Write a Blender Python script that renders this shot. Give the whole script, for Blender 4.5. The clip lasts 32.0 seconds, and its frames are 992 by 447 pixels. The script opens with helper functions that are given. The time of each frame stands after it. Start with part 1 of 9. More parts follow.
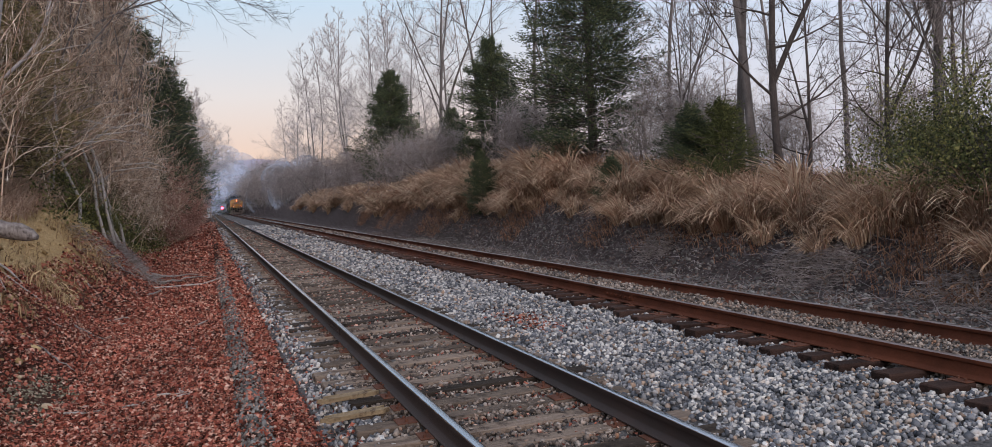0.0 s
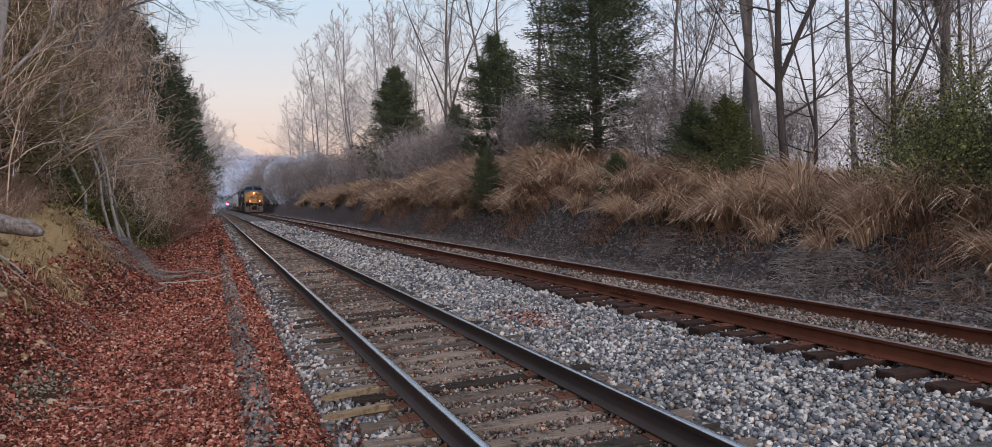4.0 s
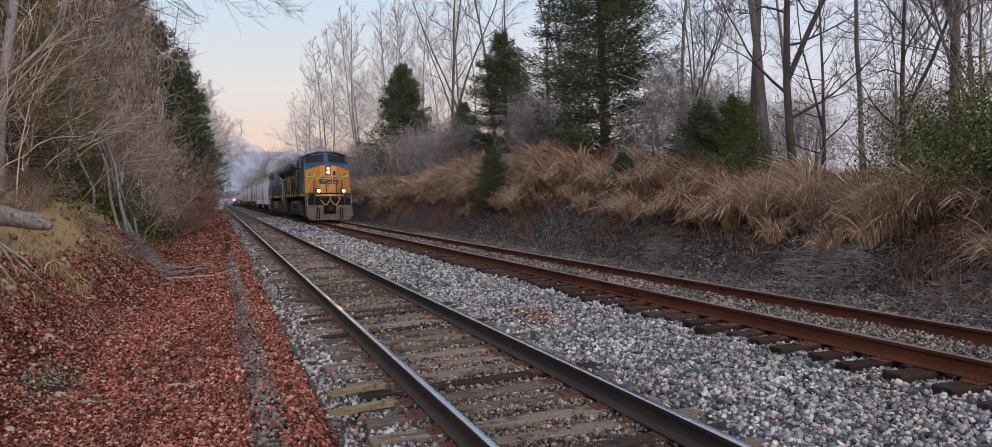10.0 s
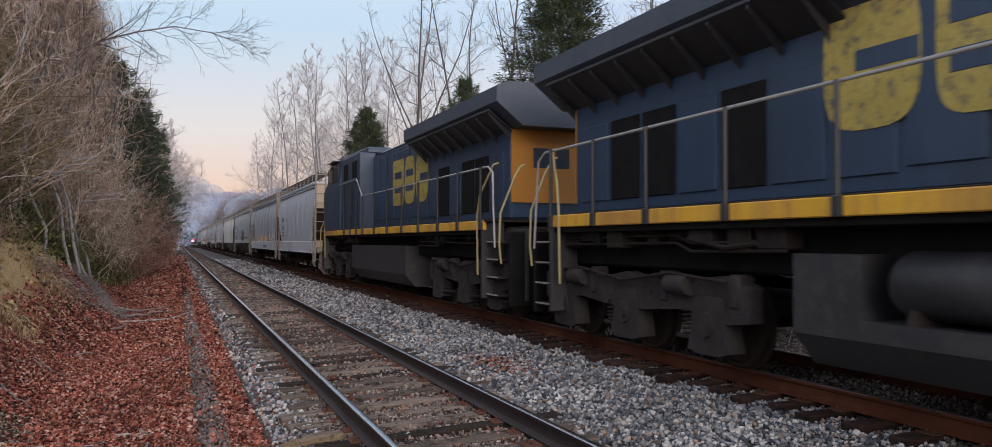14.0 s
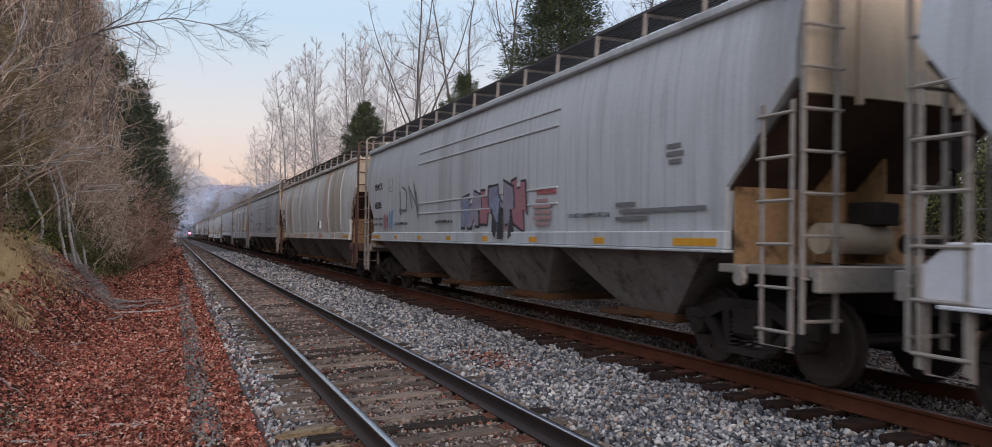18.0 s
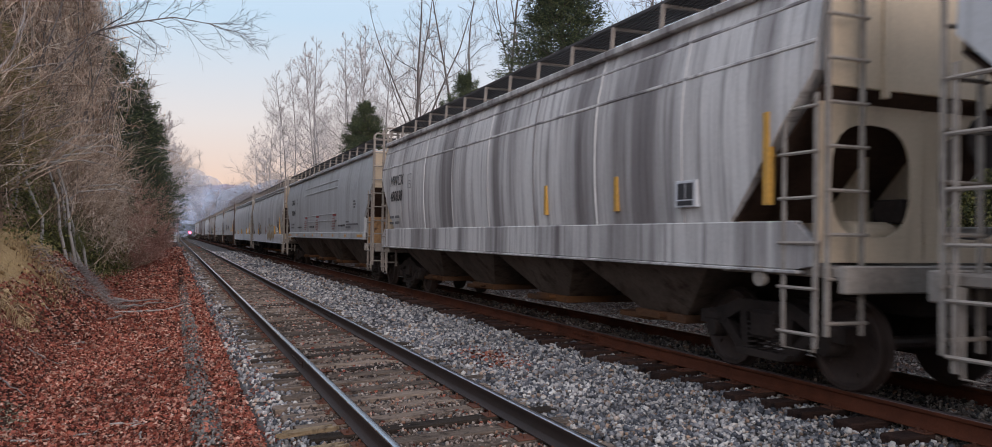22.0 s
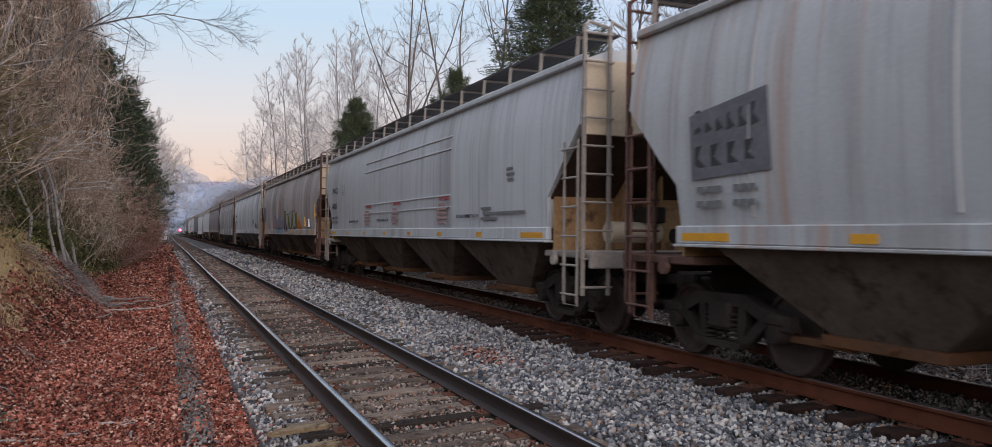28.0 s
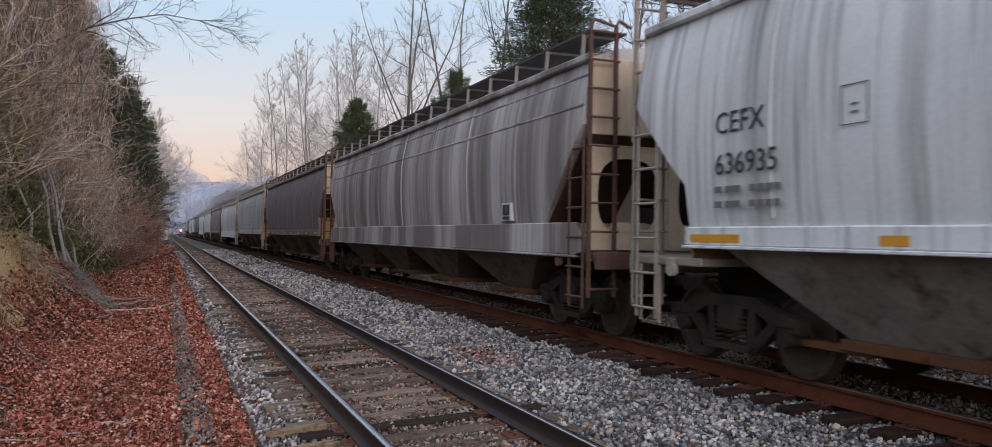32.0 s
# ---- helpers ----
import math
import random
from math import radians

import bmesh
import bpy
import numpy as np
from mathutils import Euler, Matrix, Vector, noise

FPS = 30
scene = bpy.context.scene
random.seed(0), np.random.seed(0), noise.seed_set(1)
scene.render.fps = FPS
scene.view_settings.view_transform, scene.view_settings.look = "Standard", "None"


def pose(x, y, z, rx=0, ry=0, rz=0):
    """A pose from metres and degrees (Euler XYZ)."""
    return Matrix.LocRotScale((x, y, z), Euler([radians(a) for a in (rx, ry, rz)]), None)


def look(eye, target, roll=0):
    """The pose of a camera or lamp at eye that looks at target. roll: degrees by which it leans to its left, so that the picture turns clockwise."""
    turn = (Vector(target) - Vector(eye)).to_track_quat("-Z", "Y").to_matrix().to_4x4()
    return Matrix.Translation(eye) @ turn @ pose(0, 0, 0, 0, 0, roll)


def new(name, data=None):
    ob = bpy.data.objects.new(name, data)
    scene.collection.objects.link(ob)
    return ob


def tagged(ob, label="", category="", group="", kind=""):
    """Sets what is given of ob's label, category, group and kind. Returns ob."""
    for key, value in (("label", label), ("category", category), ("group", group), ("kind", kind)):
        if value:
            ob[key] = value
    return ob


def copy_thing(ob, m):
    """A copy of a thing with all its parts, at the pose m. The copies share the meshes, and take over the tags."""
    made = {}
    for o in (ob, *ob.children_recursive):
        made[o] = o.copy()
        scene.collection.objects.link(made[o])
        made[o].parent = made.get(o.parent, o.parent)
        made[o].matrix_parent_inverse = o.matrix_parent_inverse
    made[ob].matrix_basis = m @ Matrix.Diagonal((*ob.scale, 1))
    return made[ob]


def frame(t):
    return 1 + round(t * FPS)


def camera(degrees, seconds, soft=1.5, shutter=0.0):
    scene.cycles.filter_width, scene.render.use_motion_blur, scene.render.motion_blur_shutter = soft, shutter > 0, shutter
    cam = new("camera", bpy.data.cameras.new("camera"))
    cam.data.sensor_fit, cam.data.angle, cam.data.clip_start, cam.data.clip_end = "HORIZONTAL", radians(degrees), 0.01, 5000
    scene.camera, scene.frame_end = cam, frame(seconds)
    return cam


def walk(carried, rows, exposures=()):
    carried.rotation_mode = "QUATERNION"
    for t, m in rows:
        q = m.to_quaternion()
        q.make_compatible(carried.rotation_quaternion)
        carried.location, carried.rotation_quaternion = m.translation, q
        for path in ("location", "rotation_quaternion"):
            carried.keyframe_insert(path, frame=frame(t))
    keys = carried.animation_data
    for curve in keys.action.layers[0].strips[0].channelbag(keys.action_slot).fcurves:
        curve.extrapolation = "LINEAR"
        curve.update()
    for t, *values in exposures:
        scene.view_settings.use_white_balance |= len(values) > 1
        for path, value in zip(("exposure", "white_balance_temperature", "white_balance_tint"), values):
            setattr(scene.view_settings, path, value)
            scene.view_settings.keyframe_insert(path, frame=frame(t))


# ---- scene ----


def aim(x, y, z, yaw, tilt, lean):
    """A hand-held camera at x, y, z: degrees to the right of the track, upwards, and of lean."""
    return Matrix.Translation((x, y, z)) @ Matrix.Rotation(radians(-yaw), 4, "Z") @ Matrix.Rotation(radians(90 + tilt), 4, "X") @ Matrix.Rotation(radians(lean), 4, "Z")


cam = camera(63.78, 32.0, soft=0.45, shutter=0.12)
walk(cam, [
    (0.0, aim(-0.018, -0.003, 1.736, 19.83, -2.28, -3.46)),
    (0.5, aim(-0.023, -0.005, 1.741, 19.85, -2.31, -3.38)),
    (1.0, aim(-0.013, -0.006, 1.735, 19.82, -2.40, -3.33)),
    (1.5, aim(-0.008, -0.001, 1.730, 20.05, -2.75, -3.56)),
    (2.0, aim(-0.024, 0.005, 1.736, 19.99, -2.74, -3.46)),
    (2.5, aim(-0.028, 0.008, 1.747, 19.61, -2.69, -3.35)),
    (3.0, aim(-0.021, 0.007, 1.743, 19.49, -2.49, -3.27)),
    (3.5, aim(-0.014, 0.005, 1.742, 19.49, -2.48, -3.23)),
    (5.5, aim(-0.011, 0.003, 1.742, 19.49, -2.50, -3.70)),
    (6.0, aim(-0.010, 0.000, 1.744, 19.49, -2.50, -3.81)),
    (6.5, aim(-0.020, -0.001, 1.739, 19.50, -2.50, -3.77)),
    (7.0, aim(-0.024, 0.003, 1.743, 19.50, -2.50, -3.48)),
    (7.5, aim(-0.021, 0.002, 1.745, 19.50, -2.51, -3.49)),
    (8.0, aim(-0.022, 0.004, 1.746, 19.50, -2.51, -3.49)),
    (8.5, aim(-0.025, -0.000, 1.747, 19.48, -2.50, -3.55)),
    (9.0, aim(-0.022, 0.001, 1.750, 19.48, -2.52, -3.65)),
    (9.5, aim(-0.033, -0.004, 1.741, 19.18, -2.53, -2.83)),
    (10.0, aim(-0.029, -0.003, 1.739, 19.06, -2.60, -2.81)),
    (10.5, aim(-0.024, -0.007, 1.742, 19.06, -2.62, -2.71)),
    (11.0, aim(-0.025, -0.007, 1.761, 19.07, -2.42, -2.67)),
    (11.5, aim(-0.019, -0.001, 1.758, 19.63, -1.98, -2.65)),
    (12.0, aim(-0.024, -0.006, 1.765, 20.31, -1.53, -2.54)),
    (12.5, aim(-0.011, 0.000, 1.770, 20.84, -1.24, -2.56)),
    (13.0, aim(-0.007, 0.001, 1.772, 21.76, -0.32, -2.24)),
    (13.5, aim(-0.023, 0.003, 1.778, 21.86, 0.40, -2.06)),
    (14.0, aim(-0.013, 0.017, 1.777, 21.85, 0.42, -2.17)),
    (14.5, aim(-0.010, 0.013, 1.775, 21.92, 0.42, -2.14)),
    (16.5, aim(0.003, 0.001, 1.762, 21.97, 0.24, -2.15)),
    (17.0, aim(0.004, 0.003, 1.764, 22.01, 0.16, -2.13)),
    (17.5, aim(0.004, -0.006, 1.766, 22.03, 0.16, -1.80)),
    (18.0, aim(-0.000, -0.005, 1.764, 22.02, 0.16, -1.39)),
    (18.5, aim(-0.002, 0.012, 1.762, 22.02, 0.15, -1.36)),
    (19.0, aim(0.001, 0.014, 1.761, 22.02, 0.15, -1.36)),
    (19.5, aim(0.005, 0.009, 1.761, 21.99, 0.14, -1.49)),
    (20.0, aim(0.000, 0.000, 1.759, 22.00, 0.15, -1.50)),
    (20.5, aim(0.006, 0.003, 1.764, 22.01, 0.11, -1.51)),
    (21.0, aim(0.011, 0.006, 1.762, 22.00, 0.11, -1.51)),
    (21.5, aim(0.005, 0.010, 1.760, 22.01, 0.11, -1.48)),
    (22.0, aim(0.004, 0.009, 1.755, 22.00, 0.13, -1.41)),
    (22.5, aim(0.004, 0.010, 1.755, 22.00, 0.13, -1.41)),
    (23.0, aim(0.012, 0.008, 1.754, 22.00, 0.12, -1.39)),
    (23.5, aim(0.012, -0.000, 1.756, 22.00, 0.12, -1.42)),
    (24.0, aim(0.016, -0.001, 1.755, 22.02, 0.12, -1.43)),
    (24.5, aim(0.018, -0.005, 1.758, 22.01, 0.10, -1.58)),
    (25.0, aim(0.022, -0.009, 1.759, 22.15, 0.10, -1.59)),
    (25.5, aim(0.015, -0.012, 1.757, 22.18, 0.11, -1.48)),
    (27.5, aim(0.007, 0.010, 1.747, 22.54, -0.17, -1.39)),
    (28.0, aim(0.008, 0.022, 1.761, 22.60, -0.15, -1.60)),
    (28.5, aim(0.018, 0.010, 1.762, 22.53, -0.13, -1.66)),
    (29.0, aim(0.019, 0.001, 1.764, 22.53, -0.14, -1.71)),
    (29.5, aim(0.021, -0.007, 1.760, 22.54, -0.13, -1.68)),
    (30.0, aim(0.022, -0.012, 1.761, 22.58, -0.14, -1.64)),
    (30.5, aim(0.021, -0.016, 1.756, 22.58, -0.11, -1.50)),
    (31.0, aim(0.029, -0.009, 1.763, 22.56, -0.13, -1.49)),
    (31.5, aim(0.020, -0.008, 1.758, 22.56, -0.08, -1.48)),
    (32.0, aim(0.017, -0.011, 1.761, 22.56, -0.09, -1.51)),
], exposures=((0, 0.5, 6810, 15), (32, 0.5, 6810, 15)))

# ---- light: dusk, a wide bright sky and a very soft low sun ----
SUN_TURN, SUN_UP = radians(184), radians(16)
world = bpy.data.worlds.new("dusk_sky")
scene.world = world
world.use_nodes = True
wn, wl = world.node_tree.nodes, world.node_tree.links
wn.clear()
w_out = wn.new("ShaderNodeOutputWorld")
w_bg = wn.new("ShaderNodeBackground")
w_sky = wn.new("ShaderNodeTexSky")
w_sky.sky_type, w_sky.sun_disc = "NISHITA", False
w_sky.sun_elevation, w_sky.sun_rotation = SUN_UP, SUN_TURN
w_co = wn.new("ShaderNodeTexCoord")
w_sep = wn.new("ShaderNodeSeparateXYZ")
w_ramp = wn.new("ShaderNodeValToRGB")
w_mix = wn.new("ShaderNodeMix")
w_mix.data_type = "RGBA"
w_scale = wn.new("ShaderNodeVectorMath")
w_scale.operation = "SCALE"
w_scale.inputs["Scale"].default_value = 0.08
ramp = w_ramp.color_ramp
for spot, colour in ((0.0, (0.72, 0.50, 0.44, 1)), (0.06, (0.86, 0.66, 0.56, 1)), (0.13, (0.80, 0.78, 0.78, 1)), (0.25, (0.56, 0.77, 0.95, 1)), (0.6, (0.74, 0.95, 1.24, 1))):
    e = ramp.elements.new(spot) if spot not in (0.0,) else ramp.elements[0]
    e.position, e.color = spot, colour
ramp.elements[len(ramp.elements) - 1].color = (0.98, 1.13, 1.40, 1)
wl.new(w_co.outputs["Generated"], w_sep.inputs[0])
wl.new(w_sep.outputs["Z"], w_ramp.inputs[0])
wl.new(w_sky.outputs[0], w_scale.inputs[0])
wl.new(w_scale.outputs[0], w_mix.inputs["A"])
# the afterglow is warm along the track's far end and cool to the sides
w_warm = wn.new("ShaderNodeMapRange")
w_warm.interpolation_type = "SMOOTHSTEP"
w_warm.inputs["From Min"].default_value, w_warm.inputs["From Max"].default_value = 0.80, 0.99
wl.new(w_sep.outputs["Y"], w_warm.inputs["Value"])
w_cool = wn.new("ShaderNodeValToRGB")
for spot, colour in ((0.0, (0.62, 0.62, 0.72, 1)), (0.10, (0.72, 0.75, 0.85, 1)), (0.25, (0.60, 0.76, 0.96, 1)), (1.0, (0.98, 1.13, 1.40, 1))):
    e = w_cool.color_ramp.elements.new(spot) if spot not in (0.0, 1.0) else w_cool.color_ramp.elements[0 if spot == 0.0 else len(w_cool.color_ramp.elements) - 1]
    e.position, e.color = spot, colour
wl.new(w_sep.outputs["Z"], w_cool.inputs[0])
w_both = wn.new("ShaderNodeMix")
w_both.data_type = "RGBA"
wl.new(w_warm.outputs["Result"], w_both.inputs["Factor"])
wl.new(w_cool.outputs[0], w_both.inputs["A"])
wl.new(w_ramp.outputs[0], w_both.inputs["B"])
wl.new(w_both.outputs["Result"], w_mix.inputs["B"])
w_mix.inputs["Factor"].default_value = 0.9
wl.new(w_mix.outputs["Result"], w_bg.inputs["Color"])
w_bg.inputs["Strength"].default_value = 0.73
wl.new(w_bg.outputs[0], w_out.inputs["Surface"])

sun = new("sun", bpy.data.lights.new("sun", "SUN"))
sun.data.energy, sun.data.angle, sun.data.color = 1.6, radians(40), (1.0, 0.92, 0.90)
sun.matrix_world = look((0, 0, 30), (-math.sin(SUN_TURN) * 30, -math.cos(SUN_TURN) * 30, 30 - 9))

# ---- mesh tools ----
class Shape:
    """Collects vertices and faces of one mesh."""

    def __init__(self):
        self.v, self.f = [], []

    def add(self, verts, faces):
        n = len(self.v)
        self.v += [tuple(p) for p in verts]
        self.f += [tuple(i + n for i in q) for q in faces]
        return self

    def box(self, x0, x1, y0, y1, z0, z1, c=0.0, m=None):
        """A box; c: chamfer of its edges; m: a matrix to carry it by."""
        if c <= 0:
            vs = [(x, y, z) for x in (x0, x1) for y in (y0, y1) for z in (z0, z1)]
            fs = [(0, 1, 3, 2), (4, 6, 7, 5), (0, 4, 5, 1), (2, 3, 7, 6), (0, 2, 6, 4), (1, 5, 7, 3)]
        else:
            c = min(c, (x1 - x0) * 0.45, (y1 - y0) * 0.45, (z1 - z0) * 0.45)
            vs, ix = [], {}
            for i, x in enumerate((x0, x1)):
                for j, y in enumerate((y0, y1)):
                    for k, z in enumerate((z0, z1)):
                        a, b, d = x + (c if i == 0 else -c), y + (c if j == 0 else -c), z + (c if k == 0 else -c)
                        for ax, p in enumerate(((x, b, d), (a, y, d), (a, b, z))):
                            ix[i, j, k, ax] = len(vs)
                            vs.append(p)
            fs = []
            for s in (0, 1):
                o = (lambda q: q) if s else (lambda q: q[::-1])
                fs.append(o((ix[s, 0, 0, 0], ix[s, 1, 0, 0], ix[s, 1, 1, 0], ix[s, 0, 1, 0])))
                fs.append(o((ix[0, s, 0, 1], ix[0, s, 1, 1], ix[1, s, 1, 1], ix[1, s, 0, 1])))
                fs.append(o((ix[0, 0, s, 2], ix[1, 0, s, 2], ix[1, 1, s, 2], ix[0, 1, s, 2])))
            for a in (0, 1):
                for b in (0, 1):
                    q = (ix[0, a, b, 1], ix[1, a, b, 1], ix[1, a, b, 2], ix[0, a, b, 2])
                    fs.append(q if a != b else q[::-1])
                    q = (ix[a, 0, b, 2], ix[a, 1, b, 2], ix[a, 1, b, 0], ix[a, 0, b, 0])
                    fs.append(q if a != b else q[::-1])
                    q = (ix[a, b, 0, 0], ix[a, b, 1, 0], ix[a, b, 1, 1], ix[a, b, 0, 1])
                    fs.append(q if a != b else q[::-1])
            for i in (0, 1):
                for j in (0, 1):
                    for k in (0, 1):
                        q = (ix[i, j, k, 0], ix[i, j, k, 1], ix[i, j, k, 2])
                        fs.append(q if (i + j + k) % 2 else q[::-1])
        if m is not None:
            vs = [tuple(m @ Vector(p)) for p in vs]
        return self.add(vs, fs)

    def tube(self, path, radii, n=8, caps=True):
        """A round bar along a path of points."""
        path = [Vector(p) for p in path]
        if not isinstance(radii, (list, tuple)):
            radii = [radii] * len(path)
        vs, fs, side = [], [], None
        for i, p in enumerate(path):
            d = (path[min(i + 1, len(path) - 1)] - path[max(i - 1, 0)]).normalized()
            if side is None:
                side = d.cross(Vector((0, 0, 1)) if abs(d.z) < 0.9 else Vector((1, 0, 0))).normalized()
            side = (side - d * side.dot(d)).normalized()
            up = d.cross(side)
            for k in range(n):
                a = 2 * math.pi * k / n
                vs.append(p + (side * math.cos(a) + up * math.sin(a)) * radii[i])
        for i in range(len(path) - 1):
            for k in range(n):
                fs.append((i * n + k, i * n + (k + 1) % n, (i + 1) * n + (k + 1) % n, (i + 1) * n + k))
        if caps:
            fs.append(tuple(range(n))[::-1])
            fs.append(tuple(range((len(path) - 1) * n, len(path) * n)))
        return self.add(vs, fs)

    def lathe(self, profile, centre, axis="X", n=24):
        """Rings of (distance along the axis, radius) round a centre."""
        vs, fs = [], []
        for d, r in profile:
            for k in range(n):
                a = 2 * math.pi * k / n
                u, w = r * math.cos(a), r * math.sin(a)
                vs.append({"X": (d, u, w), "Y": (w, d, u), "Z": (u, w, d)}[axis])
        for i in range(len(profile) - 1):
            for k in range(n):
                fs.append((i * n + k, i * n + (k + 1) % n, (i + 1) * n + (k + 1) % n, (i + 1) * n + k))
        fs.append(tuple(range(n))[::-1])
        fs.append(tuple(range((len(profile) - 1) * n, len(profile) * n)))
        return self.add([tuple(Vector(p) + Vector(centre)) for p in vs], fs)

    def slab(self, outline, axis, a, b):
        """A flat outline of (u, w) pairs, thickened from a to b along an axis (X: u=y, w=z; Y: u=x, w=z; Z: u=x, w=y)."""
        put = {"X": lambda u, w, d: (d, u, w), "Y": lambda u, w, d: (u, d, w), "Z": lambda u, w, d: (u, w, d)}[axis]
        n = len(outline)
        vs = [put(u, w, a) for u, w in outline] + [put(u, w, b) for u, w in outline]
        fs = [tuple(range(n)), tuple(range(n, 2 * n))[::-1]] + [(i, i + n, (i + 1) % n + n, (i + 1) % n) for i in range(n)]
        return self.add(vs, fs)

    def sweep(self, profile, stations):
        """The same closed profile of (x, z) at several (y, sx, sz, z0) stations."""
        n, vs, fs = len(profile), [], []
        for y, sx, sz, z0 in stations:
            vs += [(x * sx, y, z * sz + z0) for x, z in profile]
        for i in range(len(stations) - 1):
            for k in range(n):
                fs.append((i * n + k, (i + 1) * n + k, (i + 1) * n + (k + 1) % n, i * n + (k + 1) % n))
        fs += [tuple(range(n)), tuple(range((len(stations) - 1) * n, len(stations) * n))[::-1]]
        return self.add(vs, fs)

    def mesh(self, name, material, smooth=0):
        me = bpy.data.meshes.new(name)
        me.from_pydata(self.v, [], self.f)
        bm = bmesh.new()
        bm.from_mesh(me)
        bmesh.ops.recalc_face_normals(bm, faces=bm.faces)
        bm.to_mesh(me)
        bm.free()
        if smooth:
            me.polygons.foreach_set("use_smooth", [True] * len(me.polygons))
            me.set_sharp_from_angle(angle=radians(smooth))
        me.materials.append(material)
        return me


def array_mesh(name, verts, faces, material, smooth=False):
    """A mesh from numpy arrays; faces is one array of triangles or of quads."""
    me = bpy.data.meshes.new(name)
    verts, faces = np.asarray(verts, np.float32), np.asarray(faces, np.int32)
    k = faces.shape[1]
    me.vertices.add(len(verts))
    me.vertices.foreach_set("co", verts.ravel())
    me.loops.add(faces.size)
    me.loops.foreach_set("vertex_index", faces.ravel())
    me.polygons.add(len(faces))
    me.polygons.foreach_set("loop_start", np.arange(0, faces.size, k, dtype=np.int32))
    me.polygons.foreach_set("loop_total", np.full(len(faces), k, np.int32))
    if smooth:
        me.polygons.foreach_set("use_smooth", np.ones(len(faces), bool))
    me.update(calc_edges=True)
    me.validate()
    me.materials.append(material)
    return me


def part(name, shape, material, parent, label="", smooth=0):
    """Links a shape, or a ready mesh, as one mesh object under a thing or part."""
    me = shape.mesh(name, material, smooth) if isinstance(shape, Shape) else shape
    ob = new(name, me)
    ob.parent = parent
    if label:
        ob["label"] = label
    return ob


def thing(name, label, category, group="", m=None):
    """An Empty at a thing's base, to parent its parts."""
    ob = new(name)
    ob.empty_display_size = 0.3
    if m is not None:
        ob.matrix_basis = m
    return tagged(ob, label, category, group)


def lettering(name, words, size, material, parent, m, label="", shear=0.0, bold=0.0):
    """Raised lettering in the built-in font, as a mesh under parent, facing +z of m."""
    cu = bpy.data.curves.new(name, "FONT")
    cu.body, cu.size, cu.extrude, cu.shear, cu.offset = words, size, 0.002, shear, bold
    cu.align_x, cu.align_y, cu.resolution_u = "LEFT", "BOTTOM", 3
    tmp = new("lettering_source", cu)
    me = bpy.data.meshes.new_from_object(tmp.evaluated_get(bpy.context.evaluated_depsgraph_get()))
    bpy.data.objects.remove(tmp)
    me.name = name
    me.materials.clear()
    me.materials.append(material)
    ob = new(name, me)
    ob.parent = parent
    ob.matrix_basis = m
    if label:
        ob["label"] = label
    return ob


# ---- materials ----
def nodes_of(name):
    m = bpy.data.materials.new(name)
    m.use_nodes = True
    return m, m.node_tree.nodes, m.node_tree.links, m.node_tree.nodes["Principled BSDF"]


def noise_tex(n, l, co, scale, detail=4.0, rough=0.6, stretch=None):
    if stretch:
        mp = n.new("ShaderNodeMapping")
        mp.inputs["Scale"].default_value = stretch
        l.new(co, mp.inputs["Vector"])
        co = mp.outputs["Vector"]
    t = n.new("ShaderNodeTexNoise")
    t.inputs["Scale"].default_value, t.inputs["Detail"].default_value, t.inputs["Roughness"].default_value = scale, detail, rough
    l.new(co, t.inputs["Vector"])
    return t.outputs["Fac"]


def ramp_of(n, l, fac, *stops):
    r = n.new("ShaderNodeValToRGB")
    e = r.color_ramp.elements
    e[0].position, e[0].color = stops[0][0], (*stops[0][1], 1) if len(stops[0][1]) == 3 else stops[0][1]
    e[1].position, e[1].color = stops[-1][0], (*stops[-1][1], 1)
    for at, c in stops[1:-1]:
        k = e.new(at)
        k.color = (*c, 1)
    l.new(fac, r.inputs[0])
    return r.outputs["Color"]


def mixed(n, l, fac, a, b, how="MIX"):
    x = n.new("ShaderNodeMix")
    x.data_type, x.blend_type = "RGBA", how
    for value, slot in ((fac, "Factor"), (a, "A"), (b, "B")):
        if isinstance(value, (int, float)):
            x.inputs[slot].default_value = value
        elif isinstance(value, tuple):
            x.inputs[slot].default_value = (*value, 1)
        else:
            l.new(value, x.inputs[slot])
    return x.outputs["Result"]


def maths(n, l, op, a, b=0.0, clamp=False):
    x = n.new("ShaderNodeMath")
    x.operation, x.use_clamp = op, clamp
    for i, value in enumerate((a, b)):
        if isinstance(value, (int, float)):
            x.inputs[i].default_value = value
        else:
            l.new(value, x.inputs[i])
    return x.outputs[0]


def bumped(n, l, bsdf, height, strength, distance=0.02):
    b = n.new("ShaderNodeBump")
    b.inputs["Strength"].default_value, b.inputs["Distance"].default_value = strength, distance
    l.new(height, b.inputs["Height"])
    l.new(b.outputs[0], bsdf.inputs["Normal"])


